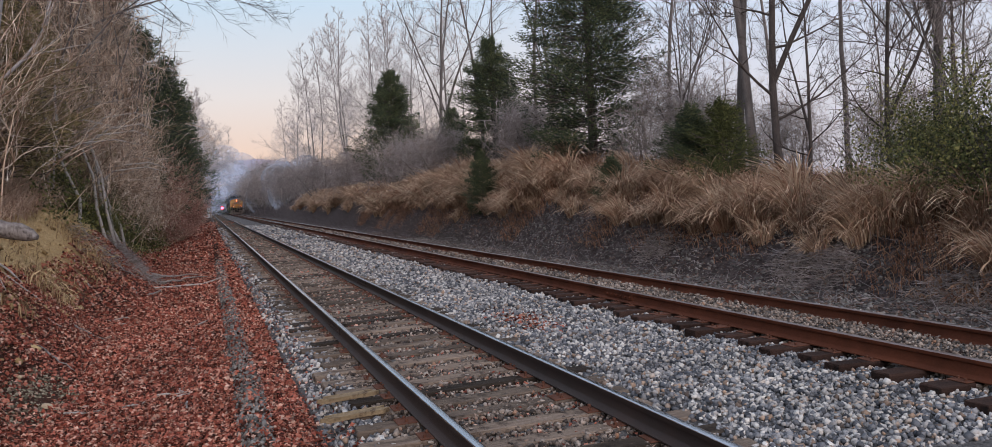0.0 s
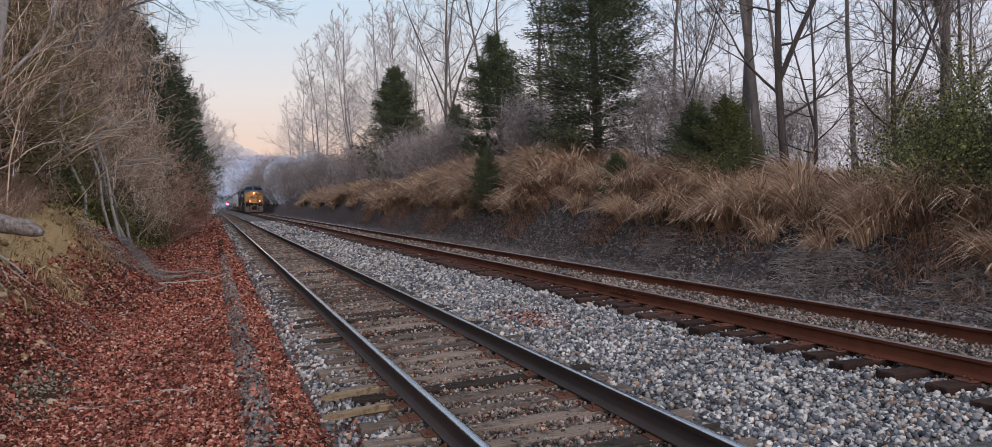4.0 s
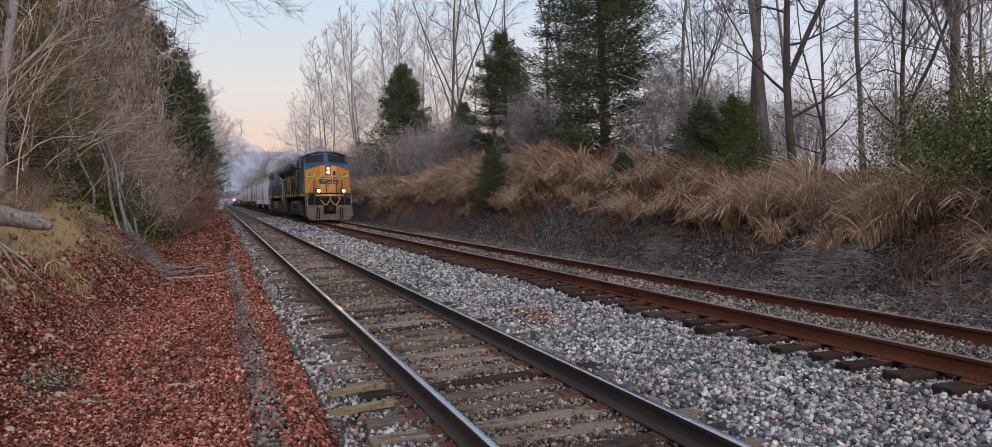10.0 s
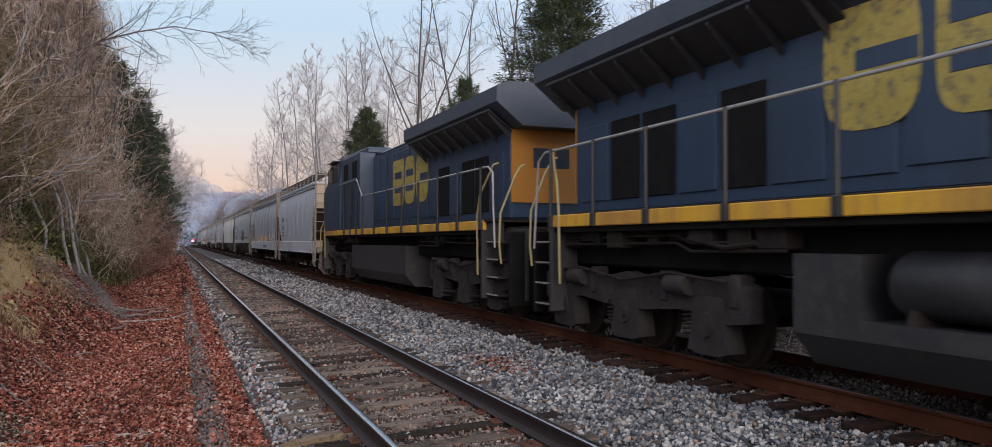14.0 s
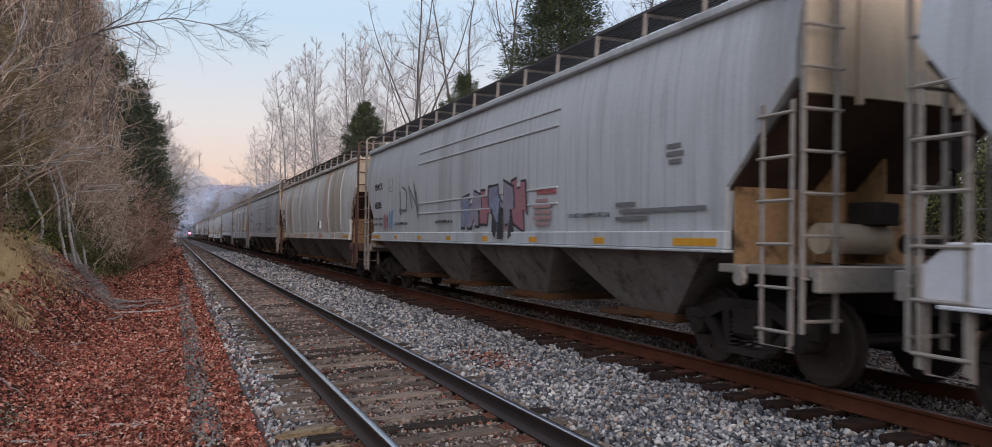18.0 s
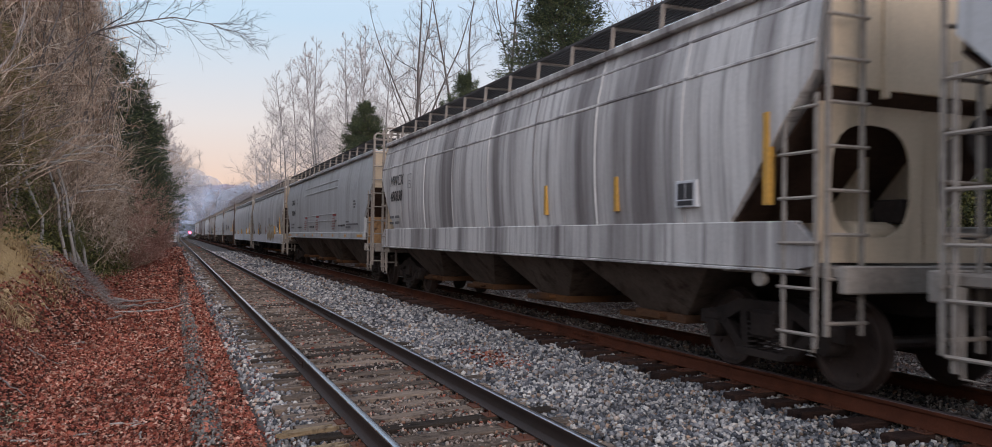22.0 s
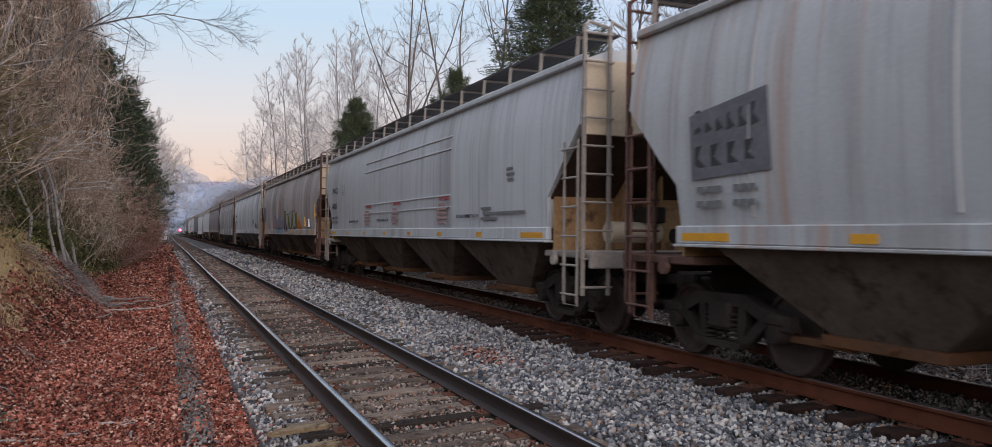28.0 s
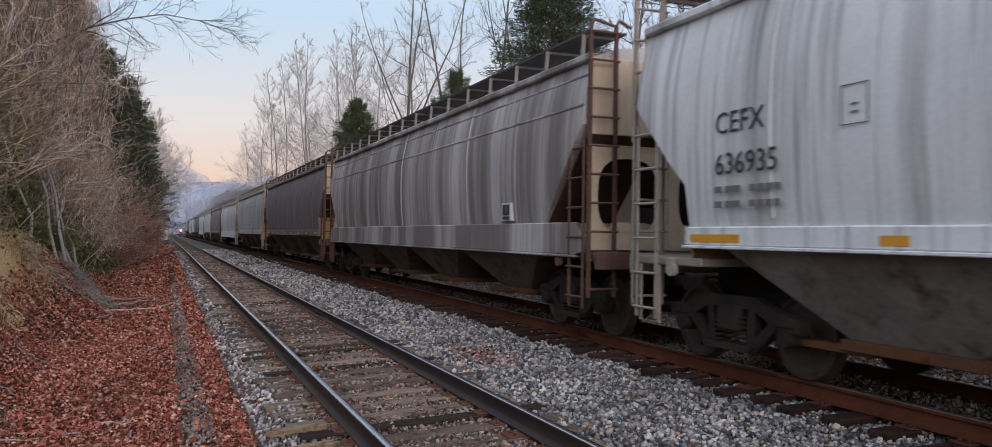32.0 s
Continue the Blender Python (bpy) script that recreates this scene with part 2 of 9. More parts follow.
def surface(name, base, second, rough=0.7, metal=0.0, scale=3.0, fine=40.0, bump=0.2, spread=0.25, random=0.0, stretch=None, third=None, coords="Object", island=False):
    """A worn surface: two colours mixed by coarse noise, fine grain, bump; random: brightness from piece to piece."""
    m, n, l, b = nodes_of(name)
    co = n.new("ShaderNodeTexCoord").outputs[coords]
    coarse = noise_tex(n, l, co, scale, 5, 0.6, stretch)
    grain = noise_tex(n, l, co, fine, 3, 0.7, stretch)
    col = ramp_of(n, l, coarse, (0.5 - spread, base), (0.5 + spread, second))
    if third:
        col = mixed(n, l, ramp_of(n, l, noise_tex(n, l, co, scale * 2.7, 6, 0.7), (0.52, (0, 0, 0)), (0.68, (1, 1, 1))), col, third)
    col = mixed(n, l, 0.55, col, ramp_of(n, l, grain, (0.25, (0.35, 0.35, 0.35)), (0.75, (1, 1, 1))), "MULTIPLY")
    if random:
        if island:
            rnd = n.new("ShaderNodeNewGeometry").outputs["Random Per Island"]
        else:
            rnd = n.new("ShaderNodeObjectInfo").outputs["Random"]
        col = mixed(n, l, 1.0, col, ramp_of(n, l, rnd, (0.0, (1 - random,) * 3), (1.0, (1 + random * 0.6,) * 3)), "MULTIPLY")
    l.new(col, b.inputs["Base Color"])
    b.inputs["Roughness"].default_value, b.inputs["Metallic"].default_value = rough, metal
    b.inputs["Specular IOR Level"].default_value = 0.12 if rough >= 0.69 else 0.5
    bumped(n, l, b, grain, bump)
    return m


def pieces(name, stops, rough=0.85, trans=0.0, fine=60.0, bump=0.3):
    """For heaps of loose pieces in one mesh: the colour goes from piece to piece through the stops."""
    m, n, l, b = nodes_of(name)
    rnd = n.new("ShaderNodeNewGeometry").outputs["Random Per Island"]
    co = n.new("ShaderNodeTexCoord").outputs["Object"]
    g = noise_tex(n, l, co, fine, 3)
    col = ramp_of(n, l, rnd, *stops)
    col = mixed(n, l, 0.7, col, ramp_of(n, l, noise_tex(n, l, co, 0.9, 3), (0.3, (0.5, 0.5, 0.5)), (0.7, (1.25, 1.25, 1.25))), "MULTIPLY")
    col = mixed(n, l, 0.5, col, ramp_of(n, l, g, (0.3, (0.45, 0.45, 0.45)), (0.7, (1, 1, 1))), "MULTIPLY")
    l.new(col, b.inputs["Base Color"])
    b.inputs["Roughness"].default_value, b.inputs["Specular IOR Level"].default_value = rough, 0.15
    if trans:
        tr, mx = n.new("ShaderNodeBsdfTranslucent"), n.new("ShaderNodeMixShader")
        l.new(col, tr.inputs["Color"])
        mx.inputs[0].default_value = trans
        l.new(b.outputs[0], mx.inputs[1])
        l.new(tr.outputs[0], mx.inputs[2])
        l.new(mx.outputs[0], n["Material Output"].inputs["Surface"])
    else:
        bumped(n, l, b, g, bump, 0.01)
    return m


def glowing(name, colour, power):
    m, n, l, b = nodes_of(name)
    b.inputs["Base Color"].default_value = (*colour, 1)
    b.inputs["Emission Color"].default_value, b.inputs["Emission Strength"].default_value = (*colour, 1), power
    return m


M_rail = surface("rusty_rail_side", (0.065, 0.022, 0.013), (0.15, 0.048, 0.025), 0.8, 0.1, 2.0, 60, 0.3)
M_rail_dark = surface("dark_rail_side", (0.030, 0.022, 0.020), (0.055, 0.032, 0.026), 0.65, 0.3, 2.0, 60, 0.2)
M_shine = surface("worn_rail_head", (0.42, 0.44, 0.48), (0.55, 0.56, 0.60), 0.22, 1.0, 3.0, 90, 0.03)
M_rusthead = surface("rust_filmed_rail_head", (0.20, 0.13, 0.11), (0.32, 0.26, 0.25), 0.38, 0.8, 3.0, 60, 0.05)
M_tie = surface("weathered_tie_wood", (0.085, 0.062, 0.048), (0.30, 0.23, 0.18), 0.9, 0, 2.5, 26, 0.7, random=0.8, stretch=(1, 9, 9), third=(0.045, 0.032, 0.026))
M_tie_dark = surface("creosoted_tie_wood", (0.045, 0.028, 0.024), (0.10, 0.055, 0.042), 0.9, 0, 2.5, 26, 0.7, random=0.45, stretch=(1, 9, 9), third=(0.02, 0.015, 0.014))
M_plate = surface("rusty_tie_plate", (0.10, 0.042, 0.028), (0.17, 0.075, 0.05), 0.85, 0.1, 8, 80, 0.3)
# Bed colour runs dark in place of shade in the gaps between stones.
M_ballast = surface("shade_toned_ballast_bed", (0.035, 0.033, 0.034), (0.20, 0.19, 0.185), 0.95, 0, 18.0, 46, 1.0, third=(0.05, 0.04, 0.035))
M_stone = pieces("ballast_stone", ((0.0, (0.05, 0.055, 0.065)), (0.25, (0.15, 0.155, 0.17)), (0.5, (0.29, 0.285, 0.29)), (0.72, (0.46, 0.435, 0.41)), (0.86, (0.66, 0.63, 0.59)), (0.93, (0.40, 0.27, 0.19)), (1.0, (0.10, 0.085, 0.08))), 0.9)
M_stone_brown = pieces("rust_stained_gravel", ((0.0, (0.05, 0.042, 0.038)), (0.4, (0.16, 0.125, 0.105)), (0.75, (0.30, 0.24, 0.20)), (0.9, (0.44, 0.38, 0.33)), (1.0, (0.30, 0.16, 0.10))), 0.95)
M_clod = pieces("clay_clod", ((0.0, (0.24, 0.15, 0.07)), (0.5, (0.46, 0.31, 0.15)), (1.0, (0.62, 0.46, 0.25))), 0.95, 0.0, 30.0, 0.8)
M_stone_dim = pieces("dull_gravel", ((0.0, (0.08, 0.075, 0.07)), (0.5, (0.17, 0.16, 0.15)), (1.0, (0.28, 0.26, 0.24))), 0.95)
M_leaf_litter = pieces("fallen_leaf", ((0.0, (0.035, 0.014, 0.011)), (0.25, (0.18, 0.050, 0.034)), (0.5, (0.40, 0.112, 0.076)), (0.75, (0.54, 0.21, 0.145)), (0.9, (0.76, 0.49, 0.38)), (1.0, (0.15, 0.080, 0.068))), 0.75, 0.15)
M_straw = pieces("dry_grass_blade", ((0.0, (0.28, 0.15, 0.10)), (0.35, (0.56, 0.38, 0.26)), (0.75, (0.80, 0.63, 0.46)), (1.0, (0.44, 0.225, 0.15))), 0.8, 0.3)
M_straw_red = pieces("russet_grass_blade", ((0.0, (0.22, 0.11, 0.075)), (0.5, (0.35, 0.19, 0.12)), (1.0, (0.44, 0.28, 0.18))), 0.8, 0.3)
M_bark = surface("grey_bark", (0.115, 0.097, 0.09), (0.23, 0.205, 0.195), 0.95, 0, 2.0, 18, 0.8, stretch=(4, 4, 1), random=0.3)
M_bark_dark = surface("dark_bark", (0.065, 0.052, 0.048), (0.13, 0.11, 0.10), 0.95, 0, 2.0, 18, 0.8, stretch=(4, 4, 1), random=0.3)
M_twig = pieces("bare_twig", ((0.0, (0.20, 0.16, 0.145)), (0.5, (0.33, 0.28, 0.265)), (1.0, (0.46, 0.41, 0.39))), 0.95)
M_twig_dark = pieces("dark_twig", ((0.0, (0.075, 0.06, 0.055)), (1.0, (0.17, 0.14, 0.13))), 0.95)
# Tones lifted beyond real twigs to stand in for light on the left bank.
M_vine = pieces("brightened_vine_twig", ((0.0, (0.12, 0.075, 0.05)), (0.35, (0.42, 0.28, 0.20)), (0.7, (0.78, 0.58, 0.44)), (1.0, (0.92, 0.80, 0.68))), 0.95)
# Twigs of the far trees: distance haze is put into their colour.
M_twig_hazed = pieces("haze_paled_twig", ((0.0, (0.44, 0.39, 0.38)), (0.5, (0.60, 0.56, 0.55)), (1.0, (0.76, 0.72, 0.71))), 0.95)
M_cedar = pieces("cedar_spray", ((0.0, (0.03, 0.045, 0.03)), (0.6, (0.075, 0.10, 0.058)), (1.0, (0.17, 0.18, 0.08))), 0.8, 0.1)
M_cedar_brown = pieces("browned_cedar_spray", ((0.0, (0.15, 0.125, 0.06)), (0.6, (0.31, 0.25, 0.12)), (1.0, (0.44, 0.33, 0.17))), 0.8, 0.1)
M_cedar_green = pieces("yellow_green_cedar_spray", ((0.0, (0.035, 0.045, 0.02)), (0.6, (0.095, 0.11, 0.042)), (1.0, (0.19, 0.19, 0.07))), 0.8, 0.1)
M_bark_vine = surface("tan_grey_bark", (0.20, 0.16, 0.14), (0.42, 0.36, 0.31), 0.95, 0, 2.0, 18, 0.8, stretch=(4, 4, 1), random=0.4)
# A truly pale trunk's bark; on the far trees the paleness is painted haze.
M_bark_pale_hazed = surface("pale_and_haze_paled_bark", (0.30, 0.27, 0.26), (0.44, 0.41, 0.40), 0.95, 0, 2.0, 18, 0.6, stretch=(4, 4, 1), random=0.3)
M_bush = pieces("olive_bush_leaf", ((0.0, (0.035, 0.045, 0.022)), (0.5, (0.13, 0.145, 0.055)), (1.0, (0.33, 0.30, 0.11))), 0.7, 0.25)
M_red_leaf = pieces("russet_leaf", ((0.0, (0.30, 0.13, 0.11)), (0.5, (0.46, 0.25, 0.20)), (1.0, (0.58, 0.38, 0.31))), 0.8, 0.25)

# ---- the lie of the land: tracks run along +y, near rails' tops at z = 0 ----
XN, XF, LEAN = 2.36, 7.04, 2.5          # the two tracks' middles and the far track's cant in degrees
ZF = -0.035
HALF = 0.7315
SPAN0, SPAN1 = -14.0, 700.0


def step(a, b, x):
    t = np.clip((x - a) / (b - a), 0, 1)
    return t * t * (3 - 2 * t)


def wave(x, y, s, k=0.0):
    """Smooth unevenness from a few crossed sines."""
    return (np.sin(x * s * 1.3 + y * s * 0.7 + k) + np.sin(x * s * 0.55 - y * s * 1.15 + 1.7 * k + 2) + 0.6 * np.sin(x * s * 2.3 + y * s * 2.1 + k * 3)
            + 0.5 * np.sin(y * s * 3.1 - x * s * 1.9 + k)) / 3.1


def land(x, y):
    """The ground's height."""
    x, y = np.asarray(x, float), np.asarray(y, float)
    z = np.full(np.broadcast(x, y).shape, -0.45)
    z = z + 0.15 * np.exp(-((x - 0.27 - 0.03 * wave(x, y, 1.1)) / 0.13) ** 2) + 0.05 * step(0.2, 0.7, x)
    z = z + 0.10 * step(0.75, 1.1, x) - 0.10 * step(8.4, 9.3, x)
    # the cutting's right bank
    foot = 10.1 + 0.35 * wave(0, y, 0.22, 1.0)
    top = 1.75 + 1.5 * step(8, 32, y) + 0.25 * wave(0, y, 0.17, 4.0)
    rise = np.clip((x - foot) / 2.2, 0, None)
    bank = top * (1 - np.exp(-1.25 * rise ** 1.25)) * 1.03 - 0.11 * np.clip(x - foot - 3.2, 0, 40)
    z = z + np.where(x > foot, bank + 0.07 * wave(x, y, 1.9) * np.clip(rise * 2, 0, 1), 0)
    # the left bank
    edge = -1.9 - 0.5 * wave(0, y, 0.2, 2.0) - 1.6 * step(26, 60, y)
    up = np.clip((edge - x) / 2.6, 0, None)
    z = z + np.where(x < edge, 3.8 * (1 - np.exp(-1.1 * up ** 1.5)) + 0.09 * np.clip(edge - x - 3, 0, 40) + 0.08 * wave(x, y, 1.7) * np.clip(up, 0, 1), 0)
    gully = np.abs(wave(x * 0.6, y * 1.4, 2.2, 3.0)) + 0.5 * np.abs(wave(x, y, 5.0, 1.0))
    z = z - 0.42 * gully * step(0.1, 0.8, up) * (1 - step(2.2, 3.2, up)) * (1 - step(24, 30, y))
    z = z + 0.03 * wave(x, y, 2.6, 0.5) * (x < 0.1) + 0.012 * wave(x, y, 6.0)
    return z + 12 * step(300, 900, np.hypot(x, y)) * step(15, 120, -x)


def lattice(xs, ys):
    gx, gy = np.meshgrid(xs, ys)
    n, k = len(ys), len(xs)
    i = (np.arange(n - 1)[:, None] * k + np.arange(k - 1)[None, :]).ravel()
    return np.c_[gx.ravel(), gy.ravel(), land(gx, gy).ravel()], np.c_[i, i + 1, i + k + 1, i + k]


def ground_material():
    m, n, l, b = nodes_of("cutting_ground")
    co = n.new("ShaderNodeTexCoord").outputs["Object"]
    sep = n.new("ShaderNodeSeparateXYZ")
    l.new(co, sep.inputs[0])
    x = sep.outputs["X"]
    z = sep.outputs["Z"]
    big, mid, fine = noise_tex(n, l, co, 0.6, 5), noise_tex(n, l, co, 5.0, 6, 0.7), noise_tex(n, l, co, 38.0, 4, 0.75)
    xw = maths(n, l, "ADD", x, maths(n, l, "MULTIPLY", maths(n, l, "SUBTRACT", mid, 0.5), 1.2))
    # Leaf floor toned near black to stand in for shade between loose leaves.
    leaves = ramp_of(n, l, fine, (0.3, (0.012, 0.007, 0.006)), (0.5, (0.05, 0.022, 0.015)), (0.72, (0.15, 0.065, 0.042)))
    gravel = ramp_of(n, l, fine, (0.3, (0.04, 0.038, 0.038)), (0.7, (0.18, 0.17, 0.165)))
    soil = ramp_of(n, l, mid, (0.3, (0.028, 0.022, 0.022)), (0.5, (0.06, 0.046, 0.044)), (0.7, (0.13, 0.112, 0.112)))
    clay = ramp_of(n, l, mid, (0.3, (0.42, 0.28, 0.13)), (0.7, (0.60, 0.43, 0.22)))
    clay = mixed(n, l, ramp_of(n, l, fine, (0.45, (0, 0, 0)), (0.65, (1, 1, 1))), clay, (0.24, 0.14, 0.08))

    def band(lo, hi):
        return maths(n, l, "DIVIDE", maths(n, l, "SUBTRACT", xw, lo), hi - lo, True)
    col = mixed(n, l, band(-3.6, -2.7), clay, leaves)
    col = mixed(n, l, band(0.5, 0.9), col, gravel)
    col = mixed(n, l, band(8.8, 9.8), col, soil)
    col = mixed(n, l, maths(n, l, "MULTIPLY", maths(n, l, "DIVIDE", maths(n, l, "SUBTRACT", z, 2.2), 1.0, True), ramp_of(n, l, big, (0.35, (0.3,) * 3), (0.6, (1,) * 3))), col, leaves)
    l.new(col, b.inputs["Base Color"])
    b.inputs["Roughness"].default_value, b.inputs["Specular IOR Level"].default_value = 0.95, 0.1
    bumped(n, l, b, maths(n, l, "ADD", fine, mid), 0.8, 0.05)
    return m


M_ground = ground_material()
xs = np.r_[-1500, -700, -300, -150, -80, -50, np.arange(-36, -8, 2.0), np.arange(-8, -1.0, 0.22), np.arange(-1.0, 1.3, 0.06), np.arange(1.3, 9.6, 0.35), np.arange(9.6, 14.5, 0.2), np.arange(14.5, 40, 2.0), 50, 80, 150, 300, 700, 1500]
ys = np.r_[-1500, -600, -200, -80, -40, -20, np.arange(-12, 4, 1.0), np.arange(4, 30, 0.22), np.arange(30, 70, 0.6), np.arange(70, 200, 3.0), np.arange(200, 420, 10), 500, 700, 1000, 1500]
tagged(new("ground", array_mesh("ground", *lattice(xs, ys), M_ground, True)), "cutting floor with fallen leaves, gravel and bare clay banks", "ground", kind="structure")

rng = np.random.default_rng(7)


def ballast_height(x, y):
    z = -0.252 + 0.008 * step(1.25, 1.5, x) * (1 - step(3.1, 3.5, x)) + 0.03 * step(3.5, 3.8, x) - 0.05 * step(3.9, 5.3, x) - 0.0 * step(5.2, 5.9, x) + 0.03 * step(6.1, 6.5, x) - 0.06 * step(7.5, 8.6, x) - 0.25 * step(8.5, 9.6, x)
    z = z - 0.16 * (1 - step(0.72, 1.12, x))
    return z + 0.014 * wave(np.asarray(x), np.asarray(y), 5.0) + 0.01 * wave(np.asarray(x), np.asarray(y), 13.0)


def ballast_bed():
    xs = np.r_[np.arange(0.66, 9.75, 0.13)]
    ys = np.r_[SPAN0, np.arange(-10, 3, 1.0), np.arange(3, 40, 0.16), np.arange(40, 110, 0.8), np.arange(110, 300, 6), 400, 500, 600, SPAN1]
    gx, gy = np.meshgrid(xs, ys)
    n, k = len(ys), len(xs)
    i = (np.arange(n - 1)[:, None] * k + np.arange(k - 1)[None, :]).ravel()
    z = ballast_height(gx, gy) + np.where(gy < 40, rng.normal(0, 0.007, gx.shape), 0)
    z[:, 0], z[:, -1] = -0.75, -0.75
    v = np.c_[gx.ravel(), gy.ravel(), z.ravel()]
    ob = new("ballast_bed", array_mesh("ballast_bed", v, np.c_[i, i + 1, i + k + 1, i + k], M_ballast, True))
    return tagged(ob, "bed of grey crushed stone under both tracks", "ballast", kind="structure")


ballast_bed()

LUMP = np.array([(1, 0, 0), (-1, 0, 0), (0, 1, 0), (0, -1, 0), (0, 0, 1), (0, 0, -1)], float)
LUMP_F = np.array([(0, 2, 4), (2, 1, 4), (1, 3, 4), (3, 0, 4), (2, 0, 5), (1, 2, 5), (3, 1, 5), (0, 3, 5)])
CUBE = np.array([(x, y, z) for x in (-1, 1) for y in (-1, 1) for z in (-1, 1)], float) * 0.68
CUBE_F = np.array([(0, 1, 3), (0, 3, 2), (4, 6, 7), (4, 7, 5), (0, 4, 5), (0, 5, 1), (2, 3, 7), (2, 7, 6), (0, 2, 6), (0, 6, 4), (1, 5, 7), (1, 7, 3)])


def turned(n):
    """n random rotation matrices."""
    q = rng.normal(size=(n, 4))
    q /= np.linalg.norm(q, axis=1)[:, None]
    w, x, y, z = q.T
    return np.stack([np.stack([1 - 2 * (y * y + z * z), 2 * (x * y - w * z), 2 * (x * z + w * y)], 1),
                     np.stack([2 * (x * y + w * z), 1 - 2 * (x * x + z * z), 2 * (y * z - w * x)], 1),
                     np.stack([2 * (x * z - w * y), 2 * (y * z + w * x), 1 - 2 * (x * x + y * y)], 1)], 1)


def stones(name, at, size, material, label, category, base=CUBE, faces=CUBE_F):
    """One heap of loose angular stones, each a mesh island."""
    n = len(at)
    shape = base[None] * (1 + rng.uniform(-0.35, 0.35, (n, len(base), 3))) * size[:, None, None] * rng.uniform(0.6, 1.15, (n, 1, 3))
    v = np.einsum("nij,nkj->nki", turned(n), shape) + at[:, None, :]
    f = (faces[None] + (np.arange(n) * len(base))[:, None, None]).reshape(-1, 3)
    ob = new(name, array_mesh(name, v.reshape(-1, 3), f, material))
    return tagged(ob, label, category, kind="stuff")


def scatter(x0, x1, y0, y1, per):
    n = int((x1 - x0) * (y1 - y0) * per)
    return rng.uniform(x0, x1, n), rng.uniform(y0, y1, n)


def ballast_stones():
    got, inner = [], []
    for y0, y1, per, s in ((4.2, 9, 760, 0.025), (9, 15, 460, 0.029), (15, 26, 190, 0.035), (26, 45, 55, 0.048), (45, 85, 14, 0.08)):
        for x0, x1, more in ((0.85, 1.3, 0.8), (1.3, 3.5, 0.95), (3.5, 6.2, 1.0), (6.2, 8.1, 0.9), (8.1, 9.4, 0.5)):
            x, y = scatter(x0, x1, y0, y1, per * more)
            (inner if x0 in (1.3, 6.2) else got).append(np.c_[x, y, ballast_height(x, y) + rng.uniform(-0.008, 0.028, len(x)), rng.uniform(0.5, 1.4, len(x)) * s * (0.8 if x0 in (1.3, 6.2) else 1.0)])
    a = np.concatenate(got)
    stones("loose_ballast", a[:, :3], a[:, 3], M_stone, "loose grey and tan crushed ballast stones", "gravel")
    a = np.concatenate(inner)
    stones("gravel_between_rails", a[:, :3], a[:, 3], M_stone_brown, "rust-stained brown gravel between the rails", "gravel")
    x, y = scatter(0.10, 0.44, 5, 34, 420)
    x = x + 0.03 * wave(x, y, 1.1)
    a = np.c_[x, y, land(x, y) + 0.005]
    stones("gravel_ridge", a, rng.uniform(0.012, 0.034, len(x)), M_stone_dim, "low ridge of gravel beside the track", "gravel")
    x, y = scatter(8.9, 11.9, 5, 40, 75)
    a = np.c_[x, y, land(x, y) + 0.01]
    stones("ditch_stones", a, rng.uniform(0.012, 0.045, len(x)), M_stone_dim, "scattered stones in the ditch under the bank", "gravel")


ballast_stones()


def clay_clods():
    """Broken clods on the washed-out face of the left bank."""
    n = 900
    y = rng.uniform(11, 27, n)
    x = -1.9 - 0.5 * wave(0 * y, y, 0.2, 2.0) - rng.uniform(0.5, 3.4, n)
    at = np.c_[x, y, land(x, y) - 0.01]
    stones("clay_clods", at, rng.uniform(0.02, 0.085, n) * rng.uniform(0.4, 1.0, n), M_clod, "crumbling yellow clay clods on the bank", "clay")


clay_clods()

# ---- tracks ----
RAIL = [(-0.076, -0.186), (0.076, -0.186), (0.076, -0.176), (0.02, -0.155), (0.0085, -0.14), (0.0085, -0.055), (0.033, -0.042), (0.0365, -0.012), (0.0365, -0.009),
        (-0.0365, -0.009), (-0.0365, -0.012), (-0.033, -0.042), (-0.0085, -0.055), (-0.0085, -0.14), (-0.02, -0.155), (-0.076, -0.176)]
CROWN = [(-0.036, -0.009), (0.036, -0.009), (0.034, -0.004), (0.022, 0.0), (-0.022, 0.0), (-0.034, -0.004)]


